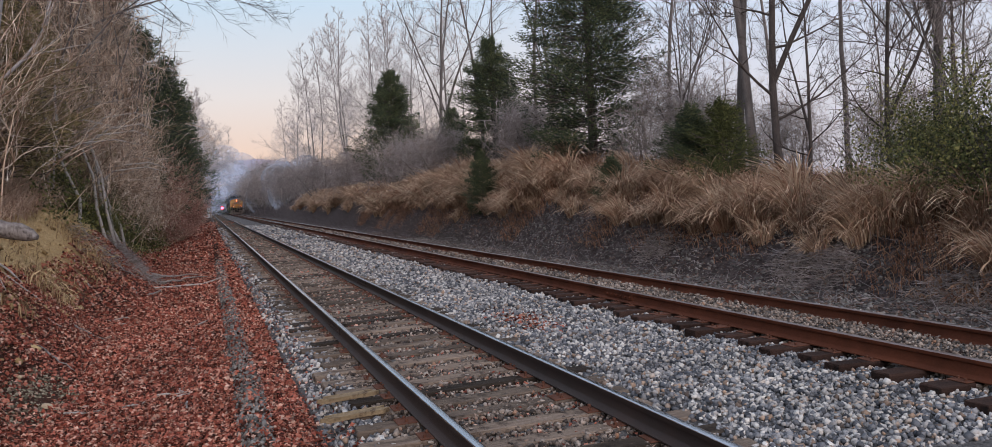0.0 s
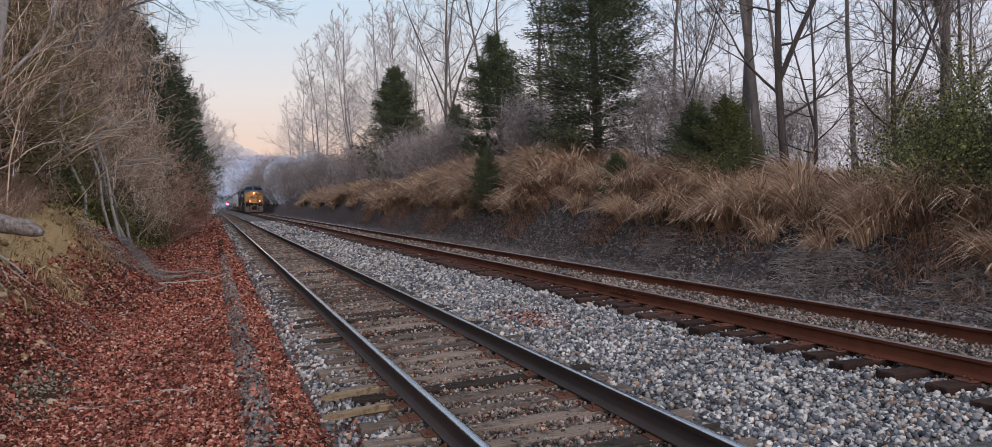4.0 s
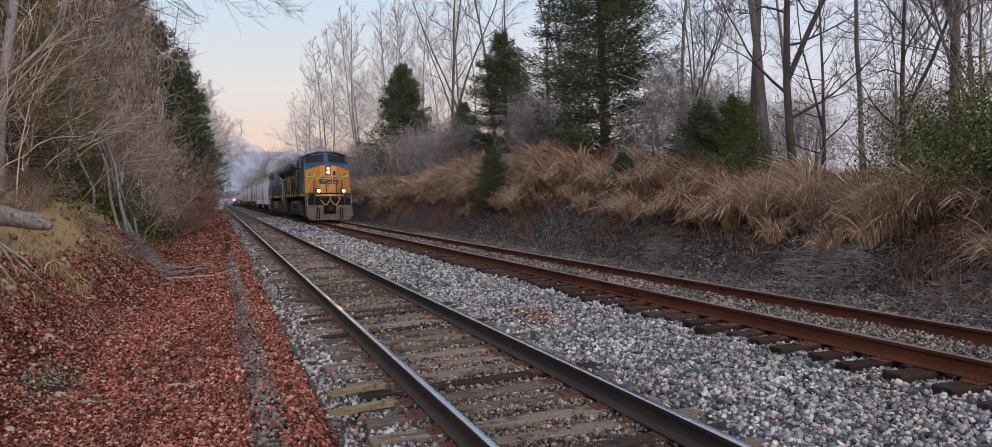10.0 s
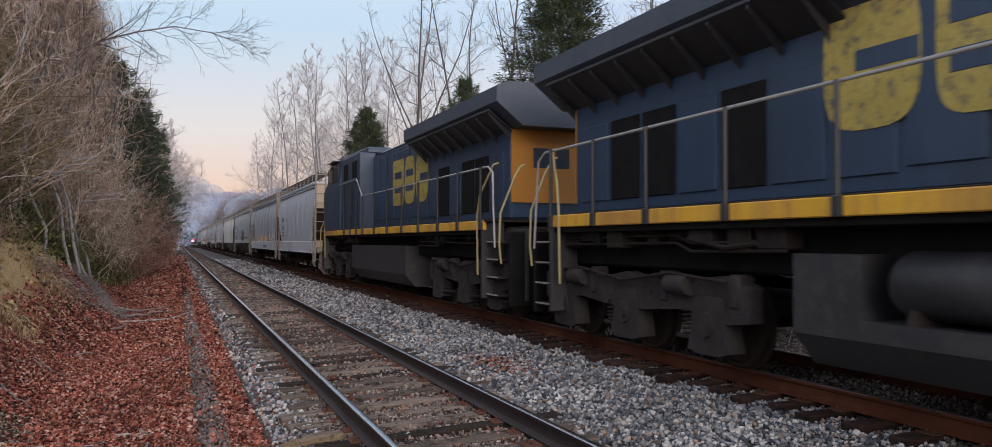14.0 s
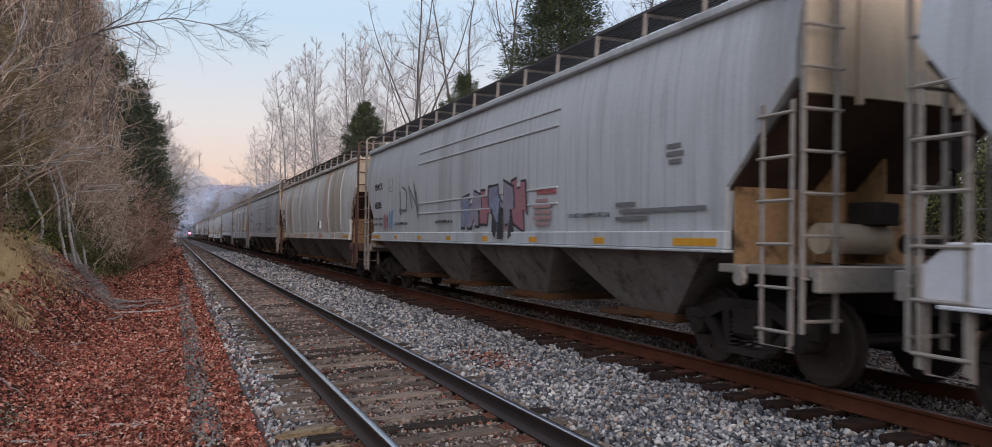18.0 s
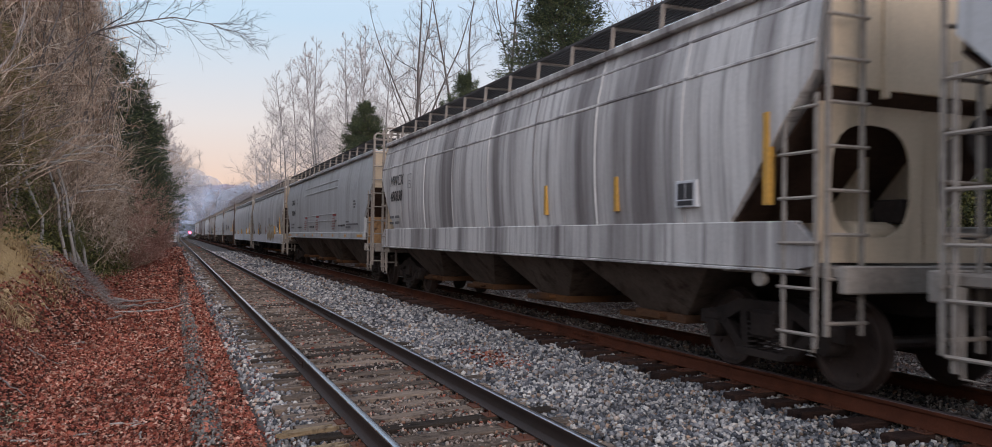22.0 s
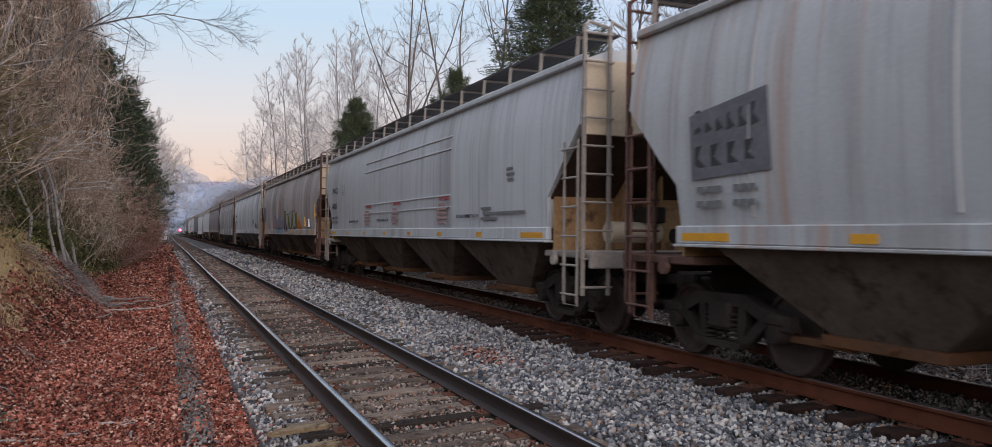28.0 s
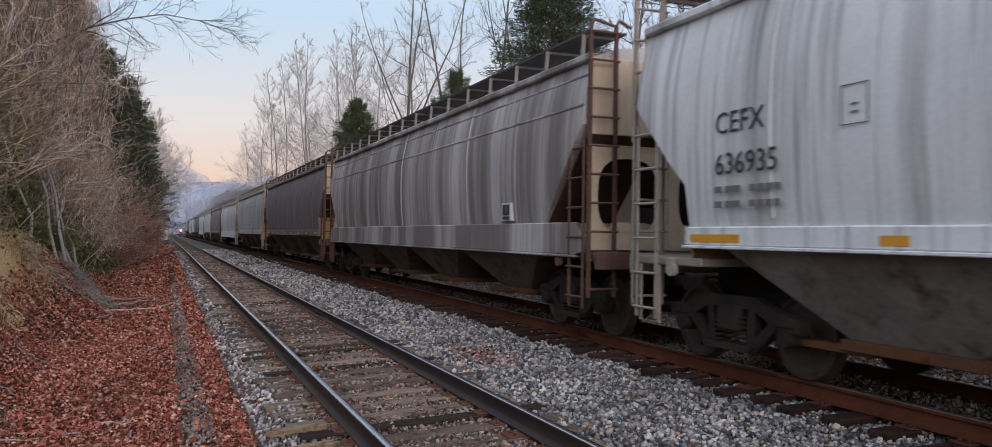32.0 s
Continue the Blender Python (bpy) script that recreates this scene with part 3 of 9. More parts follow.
def track(name, label, m, ties_of, crown_mat, side_mat, tie_mat, y_first, y_fine):
    """One track: two rails, ties, plates and spikes, in its own space with the rail tops at z = 0."""
    base = thing(name, label, "railway track", "the two tracks", m)
    base["kind"] = "structure"
    for x in (-HALF, HALF):
        s = Shape()
        s.add([], [])
        s.sweep([(x + u, w) for u, w in RAIL], [(SPAN0, 1, 1, 0), (SPAN1, 1, 1, 0)])
        r = part("rail", s, side_mat, base, smooth=40)
        s = Shape()
        s.sweep([(x + u, w) for u, w in CROWN], [(SPAN0, 1, 1, 0), (SPAN1, 1, 1, 0)])
        part("rail_head", s, crown_mat, r, smooth=50)
        for yj in (11.7 if x < 0 else 17.5, 23.4, 35.0):
            s = Shape()
            for side in (-1, 1):
                s.box(x + side * 0.011 - 0.012, x + side * 0.011 + 0.012, yj - 0.45, yj + 0.45, -0.145, -0.05, 0.004)
                for k in range(6):
                    s.lathe([(0, 0.016), (0.03, 0.016)] if side > 0 else [(-0.03, 0.016), (0, 0.016)], (x + side * 0.022, yj - 0.375 + 0.15 * k, -0.1), "X", 6)
            part("joint_bar", s, side_mat, r)
    bodies = []
    for k in range(4):
        s = Shape()
        s.box(-1.29, 1.29, -0.112, 0.112, -0.375, -0.200, 0.012)
        r2 = random.Random(k + 5)
        s.v = [(a + r2.uniform(-0.008, 0.008), b + r2.uniform(-0.007, 0.007), c + r2.uniform(-0.005, 0.005)) for a, b, c in s.v]
        bodies.append(s.mesh("tie", tie_mat))
    s = Shape()
    for x in (-HALF, HALF):
        s.box(x - 0.18, x + 0.18, -0.098, 0.098, -0.2, -0.187, 0.004)
        for dx, dy in ((-0.095, 0.05), (0.095, -0.05), (0.095, 0.05), (-0.14, -0.06)):
            s.box(x + dx - 0.012, x + dx + 0.012, dy - 0.012, dy + 0.012, -0.19, -0.162, 0.003)
    plates = s.mesh("tie_plate", M_plate)
    r3, y, count = random.Random(int(m.translation.x * 10)), y_first, 0
    rest, rest_p = Shape(), Shape()
    while y < 330:
        dx, turn = r3.uniform(-0.10, 0.10), r3.uniform(-2.0, 2.0)
        if y < y_fine:
            t = part("tie", bodies[count % 4], tie_mat, base)
            t.matrix_basis = pose(dx, y, r3.uniform(-0.012, 0.004), 0, 0, turn + (180 if count % 3 == 0 else 0))
            p = part("tie_plate", plates, M_plate, t)
            p.matrix_basis = pose(-dx, 0, 0)
        else:
            rest.box(-1.29 + dx, 1.29 + dx, y - 0.11, y + 0.11, -0.375, -0.2)
        count += 1
        y += ties_of * (1 + r3.uniform(-0.10, 0.10))
    tagged(part("far_ties", rest, tie_mat, base), kind="stuff")
    return base


track("near_track", "near track with worn shiny rails on grey weathered ties", pose(XN, 0, 0), 0.495, M_shine, M_rail_dark, M_tie, 1.0, 62)
track("far_track", "rusty far track with dark ties standing proud of the ballast", pose(XF, 0, ZF, 0, LEAN, 0), 0.497, M_rusthead, M_rail, M_tie_dark, 1.2, 62)

# ---- the train ----
SPEED = 15.7
GAPS = [0, 21.5, 43.0, 57.2, 76.1, 96.2, 117.5, 138.6, 156.8, 177.9, 197.5, 217.4, 237.3, 258.4, 279.2, 299.9]
GAPS = GAPS[:3] + [g + 0.4 for g in GAPS[3:14]] + [279.4, 300.3]
while len(GAPS) < 29:
    GAPS.append(GAPS[-1] + 20.4)
SIDE = Matrix(((0, 0, -1, 0), (-1, 0, 0, 0), (0, 1, 0, 0), (0, 0, 0, 1)))   # writing on a side that faces the near track


def on_side(x, y, z):
    return Matrix.Translation((x, y, z)) @ SIDE


def painted(name, base, grime, rust, streak=0.5, rusty=0.25, rough=0.5, vertical=2.2):
    """Weathered car paint: rain streaks down the sides, rust patches, film of dust, faint dents."""
    m, n, l, b = nodes_of(name)
    co = n.new("ShaderNodeTexCoord").outputs["Object"]
    off = n.new("ShaderNodeVectorMath")
    off.operation = "ADD"
    l.new(co, off.inputs[0])
    rnd = n.new("ShaderNodeObjectInfo").outputs["Random"]
    l.new(maths(n, l, "MULTIPLY", rnd, 90.0), off.inputs[1])
    co = off.outputs[0]
    wide = noise_tex(n, l, co, 1.0, 5, 0.62, (0.4, vertical * 0.42, 0.05))
    thin = noise_tex(n, l, co, 1.0, 4, 0.7, (1.0, vertical * 4.0, 0.22))
    patch = noise_tex(n, l, co, 0.9, 6, 0.65, (1, 0.7, 0.5))
    grain = noise_tex(n, l, co, 26.0, 4, 0.7)
    dents = noise_tex(n, l, co, 1.6, 2, 0.4)
    col = mixed(n, l, ramp_of(n, l, patch, (0.35, (0, 0, 0)), (0.7, (0.55, 0.55, 0.55))), base, tuple(0.72 * c + 0.28 * g for c, g in zip(base, grime)))
    lo = 0.60 - 0.24 * streak
    col = mixed(n, l, ramp_of(n, l, wide, (lo, (0, 0, 0)), (lo + 0.16, (0.85 * min(1, streak + 0.25),) * 3)), col, grime)
    col = mixed(n, l, ramp_of(n, l, thin, (0.51, (0, 0, 0)), (0.63, (0.72 * streak + 0.06,) * 3)), col, grime)
    lo = 0.74 - 0.22 * rusty
    col = mixed(n, l, ramp_of(n, l, noise_tex(n, l, co, 1.0, 5, 0.6, (0.5, vertical * 0.8, 0.09)), (lo, (0, 0, 0)), (lo + 0.12, (0.7, 0.7, 0.7))), col, rust)
    col = mixed(n, l, 0.35, col, ramp_of(n, l, grain, (0.25, (0.5, 0.5, 0.5)), (0.7, (1, 1, 1))), "MULTIPLY")
    l.new(col, b.inputs["Base Color"])
    b.inputs["Roughness"].default_value = rough
    bumped(n, l, b, maths(n, l, "ADD", maths(n, l, "MULTIPLY", dents, 1.5), maths(n, l, "MULTIPLY", grain, 0.12)), 0.25, 0.06)
    return m


M_blue = painted("dark_blue_paint", (0.026, 0.056, 0.105), (0.022, 0.033, 0.050), (0.07, 0.055, 0.05), 0.35, 0.05, 0.42, 1.4)
M_roofblue = surface("roof_blue_paint", (0.045, 0.062, 0.09), (0.07, 0.085, 0.11), 0.5, 0, 2, 30, 0.1)
M_yellow = painted("yellow_paint", (0.52, 0.215, 0.032), (0.30, 0.13, 0.04), (0.25, 0.11, 0.04), 0.2, 0.1, 0.42, 1.2)
M_stripe = painted("yellow_sill_paint", (0.82, 0.44, 0.03), (0.40, 0.17, 0.07), (0.30, 0.12, 0.06), 0.5, 0.6, 0.5, 1.0)
M_logo_blue = surface("blue_emblem_paint", (0.022, 0.032, 0.055), (0.035, 0.048, 0.075), 0.6)
M_logo_yellow = surface("worn_yellow_emblem", (0.46, 0.34, 0.07), (0.60, 0.45, 0.11), 0.6, 0, 3, 30, 0.1, third=(0.10, 0.10, 0.10))
M_logo_pale = surface("faded_emblem", (0.24, 0.075, 0.035), (0.08, 0.055, 0.06), 0.6, 0, 9, 40, 0.05)
M_dusty = surface("dusty_running_gear", (0.034, 0.029, 0.028), (0.080, 0.067, 0.062), 0.85, 0, 2.2, 24, 0.3, third=(0.035, 0.03, 0.028))
M_tankgrey = surface("dusty_tank_paint", (0.022, 0.022, 0.025), (0.048, 0.044, 0.045), 0.55, 0, 1.4, 20, 0.15, third=(0.06, 0.055, 0.05))
M_gear = surface("grimy_running_gear", (0.022, 0.018, 0.017), (0.060, 0.045, 0.039), 0.8, 0.1, 2.2, 24, 0.3)
M_black = surface("black_grime", (0.008, 0.007, 0.007), (0.02, 0.018, 0.017), 0.8, 0, 3, 30, 0.2)
M_wheel = surface("wheel_steel", (0.05, 0.035, 0.03), (0.09, 0.06, 0.05), 0.6, 0.4, 4, 30, 0.1)
M_hopper = surface("grimy_hopper_chute", (0.075, 0.054, 0.042), (0.16, 0.122, 0.098), 0.8, 0, 1.1, 16, 0.2, third=(0.05, 0.03, 0.022))
M_hopper_pale = surface("dusty_grey_hopper_chute", (0.15, 0.125, 0.11), (0.26, 0.225, 0.205), 0.8, 0, 1.1, 16, 0.2, third=(0.09, 0.065, 0.05))
M_tab = surface("ochre_tab_paint", (0.62, 0.33, 0.05), (0.50, 0.28, 0.07), 0.55, 0, 3, 30, 0.1)
M_gate = surface("rusty_outlet_gate", (0.20, 0.085, 0.03), (0.10, 0.06, 0.045), 0.8, 0.1, 1.5, 20, 0.2)
M_slope = surface("rust_stained_slope_sheet", (0.045, 0.028, 0.022), (0.10, 0.062, 0.046), 0.85, 0, 1.5, 18, 0.2)
M_cream = painted("cream_end_paint", (0.62, 0.50, 0.36), (0.24, 0.17, 0.12), (0.24, 0.11, 0.05), 0.3, 0.25, 0.6, 3.0)
M_tan = surface("tan_shear_plate", (0.56, 0.34, 0.17), (0.42, 0.24, 0.12), 0.75, 0, 1.2, 16, 0.1, third=(0.16, 0.09, 0.055))
M_paleiron = surface("weathered_pale_ironwork", (0.40, 0.36, 0.32), (0.26, 0.22, 0.19), 0.7, 0, 2, 20, 0.1)
M_brownsteel = surface("brown_ironwork", (0.10, 0.055, 0.045), (0.16, 0.09, 0.07), 0.75, 0, 2, 20, 0.1)
M_grating = surface("dark_galvanised_grating", (0.05, 0.045, 0.045), (0.09, 0.08, 0.08), 0.6, 0.3, 3, 30, 0.1)
M_hand = surface("handrail_paint", (0.50, 0.40, 0.16), (0.40, 0.33, 0.18), 0.5, 0, 4, 40, 0.1)
M_handwhite = surface("pale_handrail_paint", (0.50, 0.48, 0.45), (0.36, 0.34, 0.33), 0.45, 0.2, 4, 40, 0.1)
M_handblue = surface("dark_stanchion_paint", (0.020, 0.022, 0.028), (0.04, 0.035, 0.035), 0.5, 0, 4, 40, 0.1)
M_reflect = surface("yellow_reflective_tape", (0.75, 0.36, 0.03), (0.62, 0.30, 0.04), 0.35, 0, 3, 40, 0.05)
M_ink = surface("black_stencil_paint", (0.022, 0.022, 0.025), (0.04, 0.04, 0.045), 0.6)
M_ink_warn = surface("red_warning_paint", (0.46, 0.085, 0.09), (0.38, 0.09, 0.095), 0.6)
M_ink_red = surface("red_stencil_paint", (0.42, 0.25, 0.235), (0.38, 0.24, 0.23), 0.6)
M_ink_pale = surface("faded_stencil_paint", (0.13, 0.13, 0.14), (0.18, 0.18, 0.18), 0.6)
M_glass = surface("dark_cab_glass", (0.012, 0.015, 0.02), (0.02, 0.025, 0.03), 0.12, 0.0, 1, 5, 0.0)
M_glass.node_tree.nodes["Principled BSDF"].inputs["IOR"].default_value = 1.28
M_board = surface("number_board_face", (0.66, 0.55, 0.24), (0.58, 0.48, 0.22), 0.5)
M_hose = surface("yellow_air_hose", (0.46, 0.36, 0.14), (0.38, 0.30, 0.12), 0.6)
M_head = glowing("lit_headlight", (1.0, 0.23, 0.09), 8.0)
M_beam = glowing("headlight_bulb", (1.0, 0.50, 0.20), 12000.0)
M_lamp_off = surface("clear_lamp_lens", (0.55, 0.52, 0.46), (0.42, 0.40, 0.38), 0.1, 0.6, 4, 30, 0.0)
M_red_reflector = surface("red_hose_bag", (0.45, 0.03, 0.04), (0.35, 0.03, 0.03), 0.4)

KEPT = {}


def once(key, make):
    """Builds a mesh the first time and hands out the same one afterwards."""
    if key not in KEPT:
        KEPT[key] = make()
    return KEPT[key]


WHEELSETS = []


def wheel_shape(r, gauge=HALF):
    s = Shape()
    for x in (-gauge, gauge):
        d = -1 if x < 0 else 1
        prof = [(x - d * 0.062, r + 0.026), (x - d * 0.032, r + 0.024), (x - d * 0.024, r), (x + d * 0.075, r - 0.008), (x + d * 0.078, r - 0.05), (x + d * 0.045, r - 0.075),
                (x + d * 0.020, r * 0.55), (x + d * 0.055, r * 0.30), (x + d * 0.11, r * 0.28), (x + d * 0.11, 0.075)]
        s.lathe(prof, (0, 0, 0), "X", 28)
        s.lathe([(x - d * 0.06, r + 0.02), (x - d * 0.058, r - 0.07), (x - d * 0.02, r * 0.5), (x - d * 0.09, 0.1)], (0, 0, 0), "X", 28)
        for k in range(5):
            a = k * 1.2566
            s.lathe([(x + d * 0.03, 0.022), (x + d * 0.052, 0.022)] if d > 0 else [(x - 0.052, 0.022), (x - 0.03, 0.022)], (0, math.cos(a) * r * 0.66, math.sin(a) * r * 0.66), "X", 6)
    s.tube([(-gauge - 0.3, 0, 0), (gauge + 0.3, 0, 0)], 0.075, 10)
    return s


def put_wheelset(parent, y, r, key):
    """An axle with its two wheels; its own turning is keyed about its middle."""
    ob = part("wheelset", once(("wheel", key), lambda: wheel_shape(r).mesh("wheelset", M_wheel, 35)), M_wheel, parent)
    ob.matrix_parent_inverse = Matrix.Translation((0, y, r))
    WHEELSETS.append((ob, r))
    return ob


def freight_truck(parent, y):
    """A three-piece freight truck: bolster, two cast side frames with springs, two wheelsets."""
    tr = part("truck", once("bolster", lambda: Shape().box(-1.12, 1.12, -0.2, 0.2, 0.42, 0.74, 0.04).box(-0.4, 0.4, -0.3, 0.3, 0.66, 0.86, 0.03).mesh("truck", M_gear)), M_gear, parent)
    tr.matrix_basis = pose(0, y, 0)
    for k in (-0.89, 0.89):
        put_wheelset(tr, k, 0.457, "freight")

    def frame_mesh(x):
        s = Shape()
        a, b = (x - 0.07, x + 0.07)
        top = [(-1.13, 0.50), (-1.13, 0.66), (-0.72, 0.72), (-0.42, 0.84), (0.42, 0.84), (0.72, 0.72), (1.13, 0.66), (1.13, 0.50), (0.78, 0.52), (0.40, 0.70), (-0.40, 0.70), (-0.78, 0.52)]
        s.slab(top, "X", a, b)
        for d in (-1, 1):
            s.slab([(d * 0.80, 0.56), (d * 0.66, 0.60), (d * 0.30, 0.28), (d * 0.42, 0.24)], "X", a + 0.01, b - 0.01)
            s.slab([(d * 0.42, 0.70), (d * 0.30, 0.70), (d * 0.27, 0.30), (d * 0.38, 0.30)], "X", a + 0.015, b - 0.015)
            s.lathe([(x - 0.10, 0.10), (x + 0.09, 0.115), (x + 0.12, 0.09)], (0, d * 0.89, 0.457), "X", 12)
            s.box(a - 0.02, b + 0.02, d * 0.89 - 0.15, d * 0.89 + 0.15, 0.55, 0.66, 0.02)
        s.slab([(-0.44, 0.30), (-0.36, 0.22), (0.36, 0.22), (0.44, 0.30)], "X", a - 0.05, b + 0.05)
        return s.mesh("side_frame", M_gear, 40)

    def springs():
        s = Shape()
        for dy in (-0.2, 0.0, 0.2):
            path = [(0.075 * math.cos(t * 0.7), dy + 0.075 * math.sin(t * 0.7), 0.29 + 0.0062 * t) for t in range(56)]
            s.tube(path, 0.013, 5)
        return s.mesh("spring_nest", M_gear)
    for x in (-1.0, 1.0):
        f = part("side_frame", once(("frame", x), lambda: frame_mesh(x)), M_gear, tr)
        sp = part("spring_nest", once("springs", springs), M_gear, tr)
        sp.matrix_basis = pose(x * 1.02, 0, 0)
    return tr


def ladder_shape(height, width, rungs, r=0.019, axis="x"):
    s = Shape()
    for k in (0, width):
        p = (k, 0) if axis == "x" else (0, k)
        w = 0.034 if axis == "x" else 0.02
        s.slab([(p[0] - w, p[1] + 0.014), (p[0] + w, p[1] + 0.014), (p[0] + w, p[1] - 0.002), (p[0] - w + 0.016, p[1] - 0.002), (p[0] - w + 0.016, p[1] - 0.04), (p[0] - w, p[1] - 0.04)], "Z", 0, height)
    return s


def add_rungs(ladder, height, width, rungs, mat, axis="x"):
    """The rungs of a ladder, each a bar of its own."""
    for i in range(rungs):
        a, b = ((-0.05, -0.02, 0), (width + 0.05, -0.02, 0)) if axis == "x" else ((-0.02, -0.05, 0), (-0.02, width + 0.05, 0))
        bar = part("rung", once(("rung", axis, mat.name), lambda: Shape().tube([a, b], 0.019, 6).mesh("rung", mat)), mat, ladder)
        bar.matrix_basis = pose(0, 0, 0.12 + (height - 0.24) * i / (rungs - 1))


def coupler_shape(front):
    d = -1 if front else 1
    s = Shape()
    s.box(-0.07, 0.07, *sorted((0, d * 0.55)), 0.78, 0.93, 0.02)
    s.box(-0.15, 0.15, *sorted((d * 0.36, d * 0.60)), 0.70, 1.0, 0.04)
    s.box(-0.19, -0.05, *sorted((d * 0.5, d * 0.66)), 0.72, 0.98, 0.04)
    return s


def side_x(z, bulge):
    """Half the width of a hopper's side at height z."""
    t = (z - 1.62) / (4.12 - 1.62)
    return 1.50 + bulge * math.sin(math.pi * min(1, max(0, t)) ** 0.85) - 0.13 * max(0, t - 0.55) ** 2 / 0.2


def hopper_body(half, bulge, cut, low):
    """The tank of a covered hopper: sides bulge, ends are upright above and slope in below."""
    s = Shape()
    ys = [-half, -half + cut * 0.34, -half + cut * 0.68, -half + cut, -half + cut + 0.03]
    foot = 2.10 if cut < 1.1 else low
    lows = [3.12 + (foot - 3.12) * q for q in (0, 0.34, 0.70, 1)] + [low]
    n_mid = 13
    stations = list(zip(ys, lows)) + [(-half + cut + 0.03 + (2 * half - 2 * cut - 0.06) * i / n_mid, low) for i in range(1, n_mid)] + [(-y, z) for y, z in zip(ys[::-1], lows[::-1])]
    k = 9
    rows = []
    for y, zl in stations:
        ring = []
        for i in range(k):
            z = zl + (4.12 - zl) * i / (k - 1)
            ring.append((side_x(z, bulge), y, z))
        ring += [(1.05, y, 4.24), (0.55, y, 4.32), (0.0, y, 4.345)]
        ring = ring + [(-x, yy, z) for x, yy, z in ring[-2::-1]]
        rows.append(ring)
    n = len(rows[0])
    vs = [p for r in rows for p in r]
    fs = []
    for i in range(len(rows) - 1):
        for j in range(n):
            fs.append((i * n + j, i * n + (j + 1) % n, (i + 1) * n + (j + 1) % n, (i + 1) * n + j))
    fs += [tuple(range(n)), tuple(range((len(rows) - 1) * n, len(rows) * n))]
    return s.add(vs, fs)


def laid_on(s, x, proud=0.0):
    """Bends flat sprayed paint onto a car's curved side; x tells the two kinds of side apart."""
    bulge = 0.03 if x > -1.57 else 0.075
    sag = 0.003 + proud + 0.016 * (max(p[2] for p in s.v) - min(p[2] for p in s.v)) ** 2
    s.v = [(-(max(side_x(p[2], bulge), 1.549 if p[2] < 1.53 else 0) + sag + (x - p[0])), p[1], p[2]) for p in s.v]
    return s


def scribble(name, parent, x, y, z, w, h, mat, seed, thick=0.035, strokes=5, label=""):
    """Abstract sprayed strokes on a car's side: loops and zigzags that form no letters."""
    r = random.Random(seed)
    s = Shape()
    for k in range(strokes):
        cy = y - w * (k + 0.5) / strokes
        path, n = [], 7
        a0, rad = r.uniform(0, 6), r.uniform(0.5, 0.9)
        for i in range(n):
            a = a0 + i * r.uniform(0.7, 1.1)
            path.append((cy + math.cos(a) * w / strokes * 0.55 * rad, z + h / 2 + math.sin(a) * h * 0.48 * rad))
        if k % 3:
            path = [(cy + r.uniform(-0.8, 0.8) * w / strokes, z + h * (r.uniform(0.7, 1.0) if i % 2 else r.uniform(0.0, 0.3))) for i in range(r.randint(3, 6))]
        for (u0, w0), (u1, w1) in zip(path, path[1:]):
            d = math.hypot(u1 - u0, w1 - w0) or 1
            nu, nw = -(w1 - w0) / d * thick / 2, (u1 - u0) / d * thick / 2
            s.slab([(u0 + nu, w0 + nw), (u1 + nu, w1 + nw), (u1 - nu, w1 - nw), (u0 - nu, w0 - nw)], "X", x - 0.004 - 0.0004 * k, x)
    return part(name, laid_on(s, x, 0.009), mat, parent, label)


def block_paint(name, parent, x, y, z, w, h, mat, seed, n=5, label="", square=False):
    """Sprayed fat rounded shapes, side by side, that form no letters."""
    r = random.Random(seed)
    s = Shape()
    for k in range(n):
        cy, ry = y - w * (k + 0.5) / n, w / n * (0.5 if square else 0.56)
        cz, rz, m = z + h / 2 + r.uniform(-0.06, 0.06), h / 2, 18
        power, tilt = (0.25 if square else 0.55), r.uniform(-0.25, 0.25)
        dent = [0 if square else r.uniform(0.0, 0.3) for _ in range(3)]
        out = []
        for i in range(m):
            a = 2 * math.pi * i / m
            c, sn = math.cos(a), math.sin(a)
            q = 1 - sum(d * max(0, math.cos(a - 1.3 - 2.1 * j)) ** 8 for j, d in enumerate(dent))
            u, v = math.copysign(abs(c) ** power, c) * ry * q, math.copysign(abs(sn) ** power, sn) * rz * q
            out.append((cy + u + tilt * v * (0 if square else 1), cz + v))
        s.slab(out, "X", x - 0.002 - 0.0003 * k, x)
    return part(name, laid_on(s, x), mat, parent, label)


